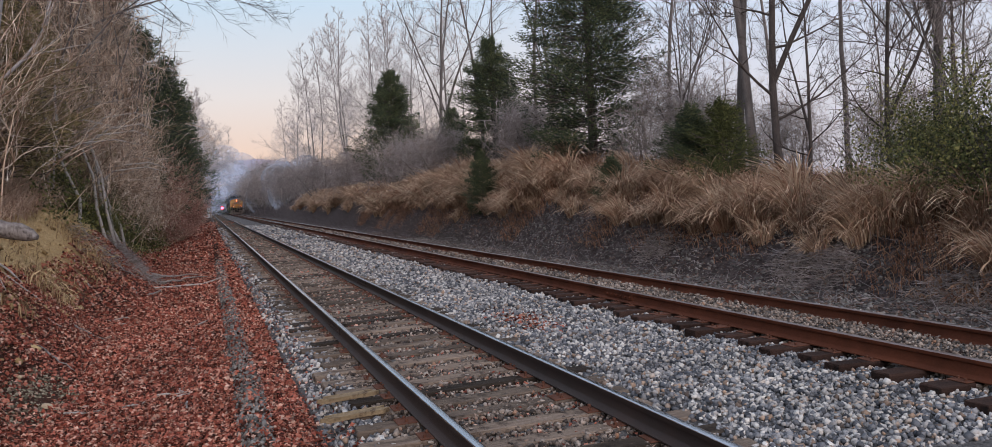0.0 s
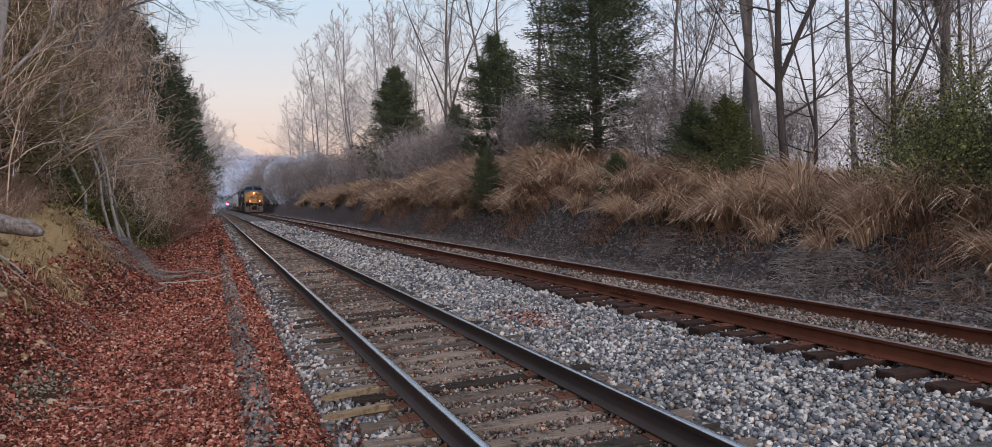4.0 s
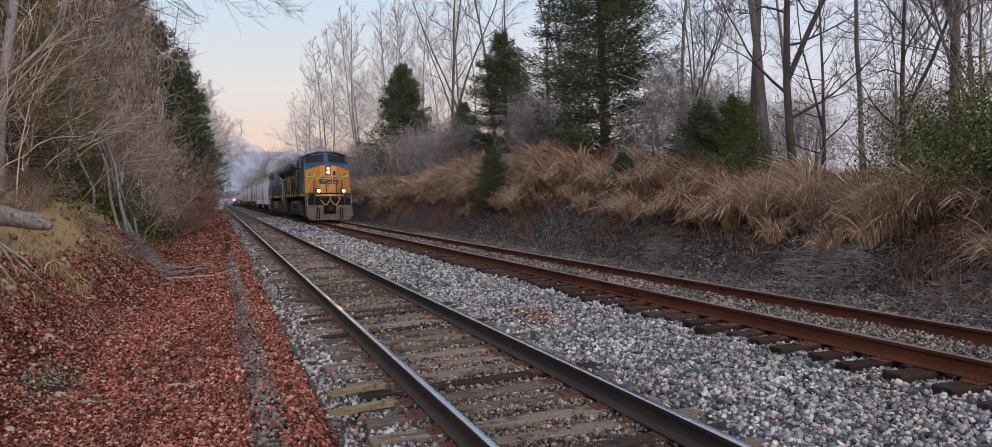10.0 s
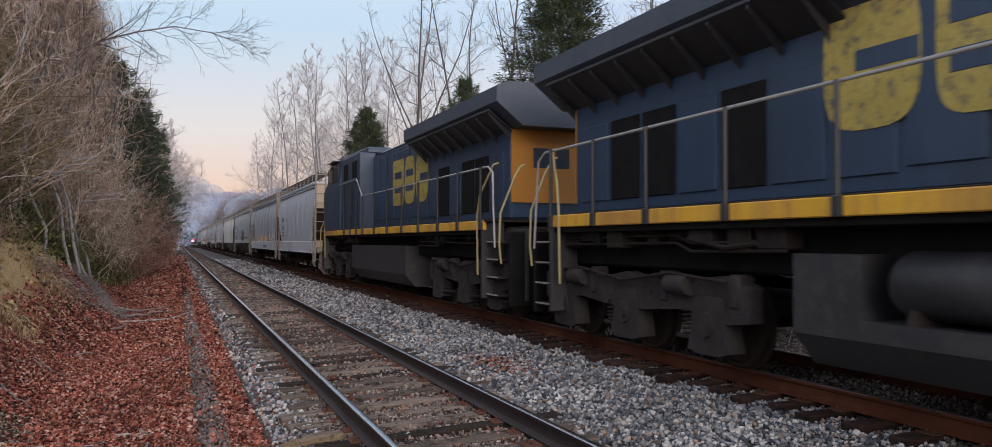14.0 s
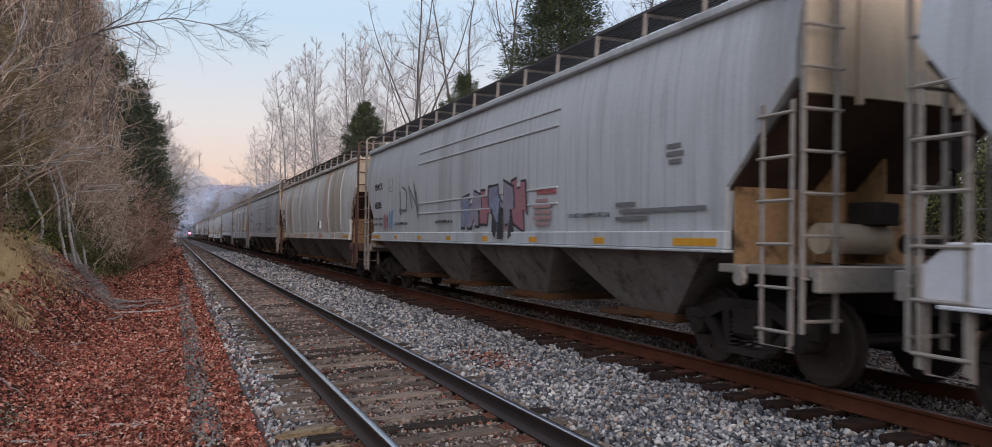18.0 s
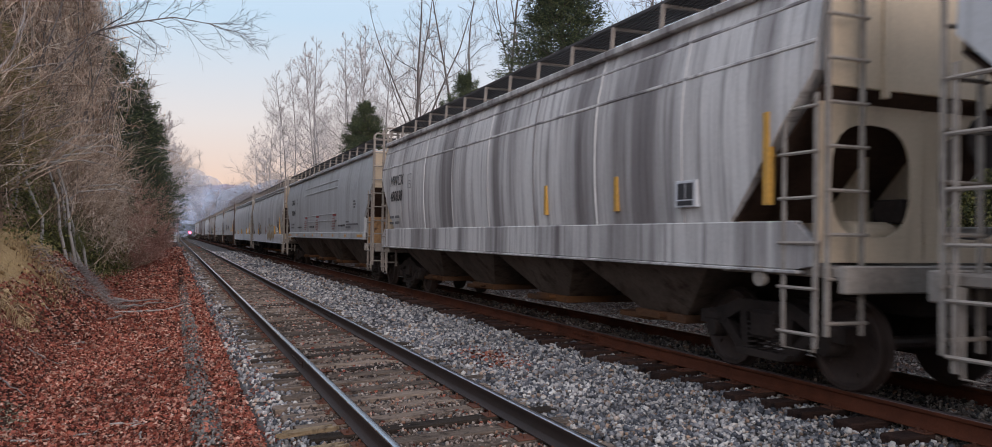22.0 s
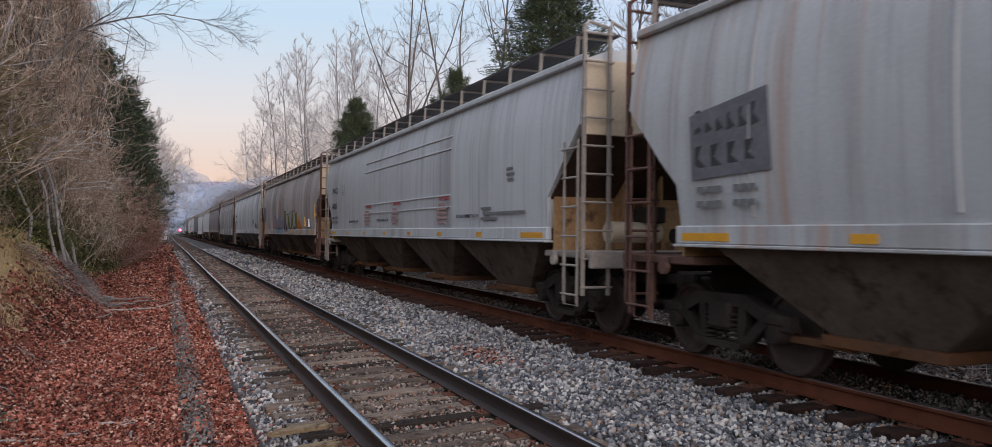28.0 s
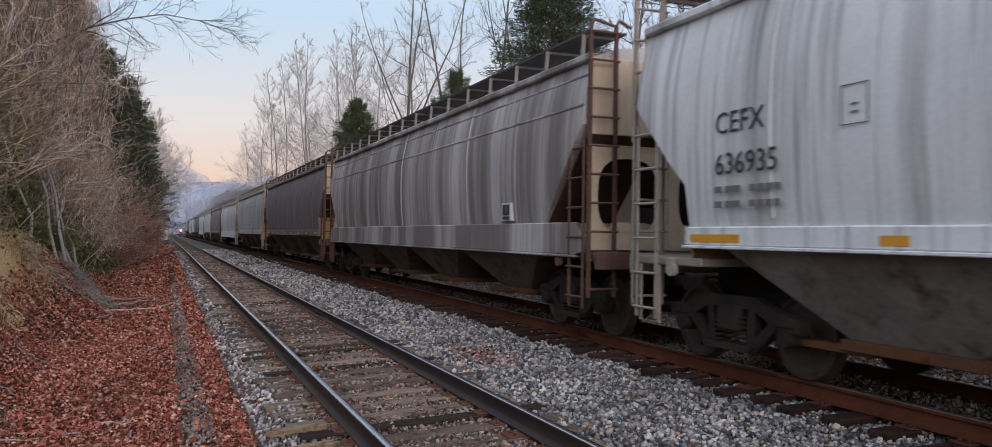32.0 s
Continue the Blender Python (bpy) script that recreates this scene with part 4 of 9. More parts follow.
def mural(parent, x, y, z, w, h, fills, seed, n=5, edge=None, rim=None, label="", thick=0.05, round_=False):
    """Sprayed angular blocks side by side, each with its dark edge, its filling and a light glint; they form no letters."""
    r = random.Random(seed)
    for k in range(n):
        cy, ry, rz = y - w * (k + 0.5) / n, w / n * r.uniform(0.50, 0.62), h / 2 * r.uniform(0.75, 1.1)
        cz, lean = z + h / 2 + r.uniform(-0.05, 0.10) * h, r.uniform(-0.25, 0.25)
        base = [(-1, -1), (-0.9, 0.3), (-0.55, 0.35), (-0.5, 1.0), (0.95, 0.9), (1.0, 0.1), (0.55, 0.0), (0.75, -0.9), (0.2, -1.0), (0.1, -0.5), (-0.25, -0.55), (-0.3, -1.0)]
        if k % 3 == 1:
            base = [(-u, v) for u, v in base[::-1]]
        elif k % 3 == 2:
            base = [(u, -v) for u, v in base[::-1]]
        if round_:
            base = [(math.copysign(abs(math.cos(a)) ** 0.45, math.cos(a)), math.copysign(abs(math.sin(a)) ** 0.6, math.sin(a))) for a in [0.2 + 2 * math.pi * i / 18 for i in range(18)]]
            base = [(u * (1 - 0.25 * (i in (3, 12))), v * (1 - 0.2 * (i in (5, 13)))) for i, (u, v) in enumerate(base)]
        else:
            base = [(u + r.uniform(-0.14, 0.14), v + r.uniform(-0.14, 0.14)) for u, v in base]

        def flat(grow_by, depth, points):
            s = Shape()
            s.slab([(cy + u * (ry + grow_by) + lean * v * rz, cz + v * (rz + grow_by)) for u, v in points], "X", x - depth, x)
            return laid_on(s, x)
        rimmed = part("sprayed_edge", flat(thick, 0.004 + 0.0005 * k, base), edge or M_ink, parent, label)
        part("sprayed_filling", flat(0.0, 0.009 + 0.0005 * k, base), fills[k % len(fills)], rimmed)
        part("sprayed_shade", flat(0.0, 0.0125 + 0.0005 * k, [(u * 0.6 + 0.1, v * 0.45 - 0.4) for u, v in base]), fills[(k + 1) % len(fills)], rimmed)
        if rim:
            part("sprayed_glint", flat(0.0, 0.015 + 0.0005 * k, [(-0.42, 0.80), (0.85, 0.70), (0.85, 0.80), (-0.45, 0.92)]), rim, rimmed)


def flame_paint(parent, x, y, z, w, h, mat, seed, label=""):
    """Sprayed tongues of flame with a soft round hole left in them."""
    r = random.Random(seed)
    tips = 7
    out = [(y, z)]
    for k in range(tips):
        a = k / tips
        top = h * (0.5 + 0.5 * math.sin(math.pi * (a + 0.12))) * r.uniform(0.75, 1.05)
        out += [(y - w * (a + 0.2 / tips), z + top * 0.55), (y - w * (a + 0.5 / tips) - r.uniform(-0.05, 0.1), z + top), (y - w * (a + 0.85 / tips), z + top * 0.6)]
    out += [(y - w, z)]
    s = Shape()
    s.slab(out, "X", x - 0.006, x)
    return part("sprayed_flame", laid_on(s, x), mat, parent, label)


def bars(parent, x, y, z, rows, mat, name="small_stencil"):
    """Unreadable stencilled lines as plain bars: rows of (start, width), each 5 cm high."""
    s = Shape()
    for k, (a, w) in enumerate(rows):
        s.box(x - 0.004, x, y - a - w, y - a, z - 0.095 * k, z - 0.095 * k + 0.055)
    return part(name, s, mat, parent)


def pierced_plate(y):
    """A car's end plate with two large oval openings."""
    s = Shape()
    for cx in (-0.71, 0.71):
        vs, n = [], 24
        for i in range(n):
            a = 2 * math.pi * i / n
            c, q = math.cos(a), math.sin(a)
            m = max(abs(c), abs(q))
            for yy in (y - 0.008, y + 0.008):
                vs += [(cx + 0.70 * c / m, yy, 2.14 + 0.84 * q / m), (cx + 0.52 * math.copysign(abs(c) ** 0.7, c), yy, 2.10 + 0.56 * math.copysign(abs(q) ** 0.7, q))]
        fs = []
        for i in range(n):
            j = (i + 1) % n
            fs += [(4 * i, 4 * j, 4 * j + 1, 4 * i + 1), (4 * i + 2, 4 * i + 3, 4 * j + 3, 4 * j + 2), (4 * i + 1, 4 * j + 1, 4 * j + 3, 4 * i + 3)]
        s.add(vs, fs)
    return s


def hopper(k, style, paint, label, marks=None, iron=None, ends=None, deep=False, whitesill=True):
    """A covered hopper car with all its parts, its middle at the origin, its leading end towards -y."""
    L = GAPS[k + 1] - GAPS[k]
    half = L / 2 - 0.72
    iron, ends = iron or M_paleiron, ends or M_cream
    car = thing("covered_hopper", label, "railway car", "cars of the freight train")
    bulge = {"flow": 0.07, "ribbed": 0.03, "smooth": 0.075}[style]
    cut = 1.27 if deep else 1.02
    z0, ztop = (1.03, 1.52) if deep and style == "flow" else (1.22, 1.70) if deep else (1.41, 1.62)
    foot = ztop if deep else 2.10
    tank = part("tank", hopper_body(half, bulge, cut, ztop), paint, car, smooth=35)
    for d in (-1, 1):
        # sloping end sheet, a little under the tank's own end, and the upright end above it
        s = Shape()
        s.add([(-1.46, d * half, 3.0), (1.46, d * half, 3.0), (1.46, d * (half - cut), foot), (-1.46, d * (half - cut), foot),
               (-1.46, d * half, 2.97), (1.46, d * half, 2.97), (1.46, d * (half - cut), foot - 0.04), (-1.46, d * (half - cut), foot - 0.04)],
              [(0, 1, 2, 3), (4, 7, 6, 5), (0, 4, 5, 1), (2, 6, 7, 3), (1, 5, 6, 2), (0, 3, 7, 4)])
        part("slope_sheet", s, M_slope, car)
        s = Shape().box(-1.44, 1.44, *sorted((d * (half + 0.003), d * (half + 0.03))), 2.98, 4.10, 0.01)
        for x in (-0.7, 0.7):
            s.box(x - 0.04, x + 0.04, *sorted((d * half, d * (half + 0.07))), 2.9, 4.1, 0.01)
        part("end_panel", s, ends, car)
        s = Shape()
        s.slab([(d * (half - 0.55), 1.28), (d * (half - 0.55), 2.45), (d * (half - 0.62), 2.5), (d * (half - 1.6), 1.70), (d * (half - 1.6), 1.28)], "X", -0.32, -0.29)
        s.slab([(d * (half - 0.55), 1.28), (d * (half - 0.55), 2.45), (d * (half - 0.62), 2.5), (d * (half - 1.6), 1.70), (d * (half - 1.6), 1.28)], "X", 0.29, 0.32)
        s.box(-1.42, 1.42, *sorted((d * (half - cut + 0.02), d * (half - cut + 0.05))), 1.26, foot + 0.02)
        part("shear_plate", s, M_tan if not deep else M_cream, car)
        if deep and style == "smooth":
            part("pierced_end_plate", pierced_plate(d * (half - 0.12)), M_cream, car)
        s = Shape().box(-1.46, 1.46, *sorted((d * (half + 0.2), d * (half - cut - 0.2))), 1.16, 1.26, 0.015)
        s.box(-1.46, 1.46, *sorted((d * (half + 0.2), d * (half + 0.3))), 1.02, 1.28, 0.015)
        part("end_platform", s, iron, car)
        part("coupler", once(("coupler", d), lambda: coupler_shape(d < 0).mesh("coupler", M_gear)), M_gear, car).matrix_basis = pose(0, d * (L / 2 - 0.6), 0)
        s = Shape().box(-0.24, 0.24, *sorted((d * (half + 0.05), d * (half - 3.4))), 0.76, 1.16, 0.02)
        part("centre_sill", s, M_gear, car)
        freight_truck(car, d * (L / 2 - 1.95))
        # end ladders on both corners, short side ladders beside them
        for x in (-1.5, 1.08):
            lad = part("end_ladder", once(("lad", 3.9, iron.name), lambda: ladder_shape(3.95, 0.42, 10).mesh("end_ladder", iron)), iron, car)
            lad.matrix_basis = pose(x, d * (half + 0.12), 0.62, 0, 0, 0)
            add_rungs(lad, 3.95, 0.42, 10, iron)
        for x in (-1.53, 1.53):
            lad = part("side_ladder", once(("lad", 2.3, iron.name), lambda: ladder_shape(2.4, 0.42, 6, axis="y").mesh("side_ladder", iron)), iron, car)
            lad.matrix_basis = pose(x, d * half - (0.42 if d > 0 else 0.0), 0.5)
            add_rungs(lad, 2.4, 0.42, 6, iron, "y")
        s = Shape()
        s.tube([(-1.5, d * (half + 0.12), 4.55), (-1.4, d * (half + 0.05), 4.64), (-1.0, d * (half - 0.1), 4.62)], 0.025, 6)
        s.tube([(-1.08, d * (half + 0.12), 4.55), (-1.0, d * (half + 0.05), 4.66), (-0.7, d * (half - 0.1), 4.62)], 0.025, 6)
        part("grab_iron", s, iron, car)
        for x in (-1.5, 1.5):
            part("stirrup_step", Shape().tube([(x, d * (half - 0.05), 1.16), (x, d * (half - 0.05), 0.46), (x, d * (half - 0.45), 0.46), (x, d * (half - 0.45), 1.16)], 0.02, 6), iron, car)
    # brake gear on the leading end
    s = Shape().tube([(-0.75, -half + 0.45, 1.55), (0.15, -half + 0.45, 1.55)], 0.17, 14)
    part("air_reservoir", s, ends, car, smooth=40)
    s = Shape().lathe([(-0.02, 0.27), (0.02, 0.27)], (0.62, -half - 0.1, 2.55), "Y", 18)
    s.tube([(0.62, -half - 0.06, 2.55), (0.62, -half - 0.04, 1.3)], 0.03, 6)
    part("hand_brake", s, M_gear, car)
    part("brake_cylinder", Shape().tube([(0.35, -half + 0.3, 1.5), (0.95, -half + 0.3, 1.5)], 0.12, 12).box(-0.2, 0.15, -half + 0.2, -half + 0.6, 1.7, 1.95, 0.02), M_gear, car, smooth=40)
    # side sills with reflective tape
    for x in (-1, 1):
        s = Shape().box(*sorted((x * 1.44, x * 1.545)), -half + (0.25 if deep else 1.0), half - (0.25 if deep else 1.0), z0, ztop, 0.015)
        s.box(*sorted((x * 1.40, x * 1.585)), -half + (0.2 if deep else 1.0), half - (0.2 if deep else 1.0), z0 - 0.035, z0, 0.008)
        if deep:
            for d in (-1, 1):
                s.slab([(d * (half - 0.3), ztop), (d * (half - 0.02), ztop - 0.2), (d * (half - 0.02), z0 + 0.05), (d * (half - 0.3), z0)], "X", x * 1.45, x * 1.54)
        sill = part("side_sill", s, M_sillwhite if deep and whitesill else paint, car)
        n = 8
        for i in range(0 if deep else n):
            y = -half + 1.55 + (2 * half - 3.1) * i / (n - 1)
            w = 0.42 if i in (0, n - 1) else 0.15
            part("reflector", Shape().box(*sorted((x * 1.544, x * 1.551)), y - w, y + w, z0 + 0.035, z0 + 0.125, 0.002), M_reflect, sill)
        for yy in (-half + 0.75, half - 0.75):
            t = Shape()
            t.lathe([(x * 1.50, 0.085), (x * 1.56, 0.085)] if x > 0 else [(x * 1.56, 0.085), (x * 1.50, 0.085)], (0, yy, 1.12), "X", 10)
            t.box(*sorted((x * 1.5, x * 1.55)), yy - 0.06, yy + 0.06, 1.05, 1.25, 0.01)
            part("jacking_lug", t, iron, car)
    # outlet bays under the floor
    n = 4 if L > 17 else 2
    span = 2 * (half - cut - 0.45)
    for i in range(n):
        yc = -span / 2 + span * (i + 0.5) / n
        h = span / n / 2 - 0.06
        top, low = ztop - 0.02, 0.52
        wide = 0.72 if deep and style == "flow" else 1.40
        edge = min(wide, 0.92)
        s = Shape()
        s.add([(-wide, yc - h, top), (wide, yc - h, top), (wide, yc + h, top), (-wide, yc + h, top), (-wide, yc - h, z0 - 0.02), (wide, yc - h, z0 - 0.02), (wide, yc + h, z0 - 0.02), (-wide, yc + h, z0 - 0.02),
               (-edge, yc - h * 0.33, low), (edge, yc - h * 0.33, low), (edge, yc + h * 0.33, low), (-edge, yc + h * 0.33, low)],
              [(3, 2, 1, 0), (0, 1, 5, 4), (1, 2, 6, 5), (2, 3, 7, 6), (3, 0, 4, 7), (4, 5, 9, 8), (5, 6, 10, 9), (6, 7, 11, 10), (7, 4, 8, 11), (8, 9, 10, 11)])
        bay = part("outlet_bay", s, M_gear if wide < 1 else M_hopper_pale if k in (4, 5, 14) else M_hopper, car)
        s = Shape().box(-edge - 0.08, edge + 0.08, yc - h * 0.37, yc + h * 0.37, low - 0.10, low + 0.01, 0.01).box(-edge - 0.02, edge + 0.02, yc + h * 0.2, yc + h * 0.7, low - 0.14, low - 0.06, 0.01)
        s.tube([(-1.12, yc - h * 0.1, low - 0.03), (1.12, yc - h * 0.1, low - 0.03)], 0.035, 8)
        part("outlet_gate", s, M_gate, bay)
    # roof: eave moulding, walkway gratings on brackets, hatches
    for x in (-1, 1):
        s = Shape().box(*sorted((x * 1.36, x * 1.475)), -half, half, 4.06, 4.17, 0.02)
        if style == "flow":
            s.box(*sorted((x * 1.40, x * 1.49)), -half, half, 3.93, 3.98, 0.01)
        part("eave_moulding", s, paint, car)
        s = Shape()
        for j in range(9):
            xx = x * (0.80 + 0.072 * j)
            s.box(xx - 0.02, xx + 0.02, -half + 0.1, half - 0.1, 4.50, 4.54)
        for j in range(int(half * 2 / 0.22)):
            yy = -half + 0.2 + 0.22 * j
            s.box(*sorted((x * 0.79, x * 1.39)), yy - 0.012, yy + 0.012, 4.515, 4.53)
        board = part("running_board", s, M_grating, car)
        for j in range(int(half * 2 / 1.25) + 1):
            yy = -half + 0.3 + (2 * half - 0.6) * j / int(half * 2 / 1.25)
            b = part("bracket", once("bracket", lambda: Shape().slab([(-1.44, 4.12), (-1.41, 4.50), (-0.78, 4.50), (-0.78, 4.47), (-1.36, 4.46), (-1.39, 4.12)], "Y", -0.022, 0.022).mesh("bracket", M_paleiron)), M_paleiron, board)
            b.matrix_basis = pose(0, yy, 0, 0, 0, 0 if x < 0 else 180)
    for i in range(4):
        yy = -half + half * 2 * (i + 0.5) / 4
        part("roof_hatch", Shape().box(-0.45, 0.45, yy - 1.6, yy + 1.6, 4.33, 4.46, 0.04), paint, car)
    # side stiffeners or seams
    if style == "ribbed":
        for x in (-1, 1):
            for z in (2.07, 2.32, 3.30, 3.57):
                w = side_x(z, bulge) + 0.002
                yy = (-4.2, 3.6)
                part("rib", Shape().box(*sorted((x * (w - 0.01), x * (w + 0.02))), yy[0], yy[1], z - 0.018, z + 0.018, 0.008), paint, tank)
    else:
        for i in range(1, 8):
            yy = -half + 2 * half * i / 8
            s = Shape()
            zs = [1.7 + 0.3 * q for q in range(9)]
            zs[0] = max(zs[0], ztop)
            vs = []
            for z in zs:
                w = side_x(min(z, 4.1), bulge) + 0.004
                vs += [(-w + 0.004, yy - 0.03, z), (-w - 0.012, yy - 0.008, z), (-w - 0.012, yy + 0.008, z), (-w + 0.004, yy + 0.03, z)]
            fs = [(4 * a + b, 4 * a + b + 1, 4 * a + b + 5, 4 * a + b + 4) for a in range(8) for b in (0, 1, 2)]
            part("seam", s.add(vs, fs), paint, tank)
    if style == "smooth" and deep:
        for z in (3.4, 3.85):
            w = side_x(z, bulge)
            part("rib", Shape().box(-w - 0.012, -w + 0.01, -half, half, z - 0.02, z + 0.02, 0.008), paint, tank)
    if marks:
        code, number, ink, slant = marks
        w = -(side_x(2.8, bulge) + 0.012)
        ye = half - (1.95 if k in (6, 8) else 1.25 if style == "ribbed" else 1.05 if k == 7 else 1.95 if deep else 1.6 if k == 14 else 1.25)
        z1, z2 = (2.90, 2.38) if k in (6, 8) else (2.80, 2.26) if style == "ribbed" else (2.78, 2.36) if k == 7 else (2.55, 2.11)
        tall, wide = (0.37, 1.15) if k in (6, 8) else (0.29, 1.0) if style == "ribbed" else (0.40, 1.0) if k == 7 else (0.33, 0.98)
        slim = Matrix.Diagonal((wide, 1, 1, 1))
        lettering("reporting_mark", code, tall, ink, car, on_side(w, ye, z1) @ slim, shear=slant, bold=0.0)
        lettering("car_number", number, tall, ink, car, on_side(w, ye, z2) @ slim, shear=slant, bold=0.001)
        for row in (0, 1):
            for a, b in ((0.0, 0.13), (0.18, 0.42), (0.56, 0.66), (0.68, 0.78), (0.80, 0.90), (0.92, 1.0)):
                part("load_stencil", once(("dash", round(b - a, 2)), lambda: Shape().box(-0.004, 0, a - b, 0, 0, 0.07).mesh("load_stencil", M_ink_pale)), M_ink_pale, car).matrix_basis = pose(w, ye - a, 1.98 - 0.16 * row)
        s = Shape()
        for a, b, c, e in ((0, 0.3, 0, 0.011), (0, 0.3, 0.349, 0.36), (0, 0.011, 0, 0.36), (0.289, 0.3, 0, 0.36), (0.11, 0.19, 0.10, 0.12), (0.11, 0.19, 0.17, 0.19)):
            s.box(w - 0.004, w, ye - 1.75 - b, ye - 1.75 - a, z1 - 0.05 + c, z1 - 0.05 + e)
        part("stencilled_square", s, M_ink_pale, car)
    return car


M_sillwhite = painted("white_sill_paint", (0.64, 0.655, 0.68), (0.22, 0.19, 0.17), (0.30, 0.16, 0.09), 0.25, 0.12, 0.55, 1.5)
GREY, DIRT, RUST = (0.49, 0.51, 0.52), (0.13, 0.11, 0.105), (0.27, 0.13, 0.06)
P_clean = painted("clean_pale_blue_grey_paint", (0.56, 0.60, 0.65), (0.40, 0.42, 0.46), RUST, 0.15, 0.0, 0.45)
P_streak = painted("streaked_pale_grey_paint", (0.53, 0.57, 0.60), (0.13, 0.12, 0.13), RUST, 0.55, 0.05, 0.55)
P_grey = painted("dusty_mid_grey_paint", GREY, DIRT, RUST, 0.28, 0.0, 0.55)
P_grey2 = painted("stained_mid_grey_paint", (0.52, 0.53, 0.54), DIRT, RUST, 0.42, 0.02, 0.55)
P_rusty = painted("rust_streaked_white_paint", (0.64, 0.655, 0.64), (0.36, 0.28, 0.19), (0.46, 0.20, 0.075), 0.60, 1.0, 0.55, 0.9)
P_dirty = painted("black_streaked_dirty_white_paint", (0.62, 0.60, 0.58), (0.065, 0.048, 0.05), (0.17, 0.10, 0.075), 0.62, 0.1, 0.6, 1.8)
P_pale = painted("pale_grey_paint", (0.56, 0.565, 0.575), (0.20, 0.18, 0.17), (0.30, 0.17, 0.09), 0.38, 0.25, 0.55)
P_mauve = painted("dark_mauve_brown_paint", (0.17, 0.145, 0.15), (0.09, 0.07, 0.07), (0.2, 0.1, 0.06), 0.5, 0.2, 0.65)
P_warm = painted("rust_washed_grey_paint", (0.47, 0.445, 0.43), (0.17, 0.135, 0.12), (0.36, 0.17, 0.08), 0.6, 0.75, 0.6)
P_mottled = painted("rust_patched_pale_paint", (0.43, 0.44, 0.445), (0.22, 0.20, 0.19), (0.42, 0.20, 0.09), 0.45, 0.85, 0.6)
P_white = painted("dirty_white_paint", (0.68, 0.70, 0.71), (0.10, 0.092, 0.095), (0.3, 0.16, 0.09), 0.48, 0.08, 0.55)
P_beige = painted("beige_grey_paint", (0.46, 0.445, 0.435), (0.13, 0.11, 0.105), (0.28, 0.14, 0.07), 0.8, 0.2, 0.6)
G_orange = surface("faded_orange_spray", (0.46, 0.36, 0.24), (0.40, 0.33, 0.24), 0.7, 0, 4, 30, 0.05)
G_blue = surface("pale_blue_spray", (0.14, 0.28, 0.44), (0.24, 0.40, 0.52), 0.7, 0, 4, 30, 0.05)
G_green = surface("olive_green_spray", (0.15, 0.17, 0.035), (0.24, 0.25, 0.07), 0.7, 0, 4, 30, 0.05)
G_lilac = surface("lilac_grey_spray", (0.25, 0.225, 0.28), (0.35, 0.32, 0.36), 0.7, 0, 4, 30, 0.05)
G_flame = surface("flame_orange_spray", (0.62, 0.17, 0.04), (0.50, 0.22, 0.07), 0.7, 0, 4, 30, 0.05)
G_deep = surface("blue_grey_spray", (0.15, 0.19, 0.29), (0.34, 0.36, 0.45), 0.7, 0, 2.5, 20, 0.05, third=(0.28, 0.16, 0.20))
G_white = surface("white_spray", (0.68, 0.68, 0.66), (0.58, 0.58, 0.57), 0.7, 0, 4, 30, 0.05)
G_silver = surface("silver_grey_spray", (0.36, 0.34, 0.35), (0.46, 0.44, 0.45), 0.6, 0, 4, 30, 0.05)
G_tan = surface("dull_tan_spray", (0.40, 0.29, 0.16), (0.46, 0.35, 0.22), 0.7, 0, 4, 30, 0.05)
G_rustred = surface("rust_red_spray", (0.22, 0.08, 0.04), (0.28, 0.11, 0.05), 0.7, 0, 4, 30, 0.05)
P_dark = surface("dark_cover_paint", (0.10, 0.10, 0.115), (0.16, 0.16, 0.17), 0.6, 0, 4, 20, 0.1)
G_pale = surface("faded_cream_spray", (0.50, 0.46, 0.40), (0.56, 0.52, 0.46), 0.7)
M_plow = surface("dusty_brown_plow_paint", (0.12, 0.095, 0.085), (0.205, 0.17, 0.155), 0.8, 0, 1.6, 18, 0.2, third=(0.06, 0.05, 0.045))
G_pink = surface("faded_red_spray", (0.40, 0.16, 0.18), (0.34, 0.20, 0.22), 0.7, 0, 4, 30, 0.05)

# ---- locomotives: s is the distance behind the coupler face of the cab end ----
LOCO = 21.5


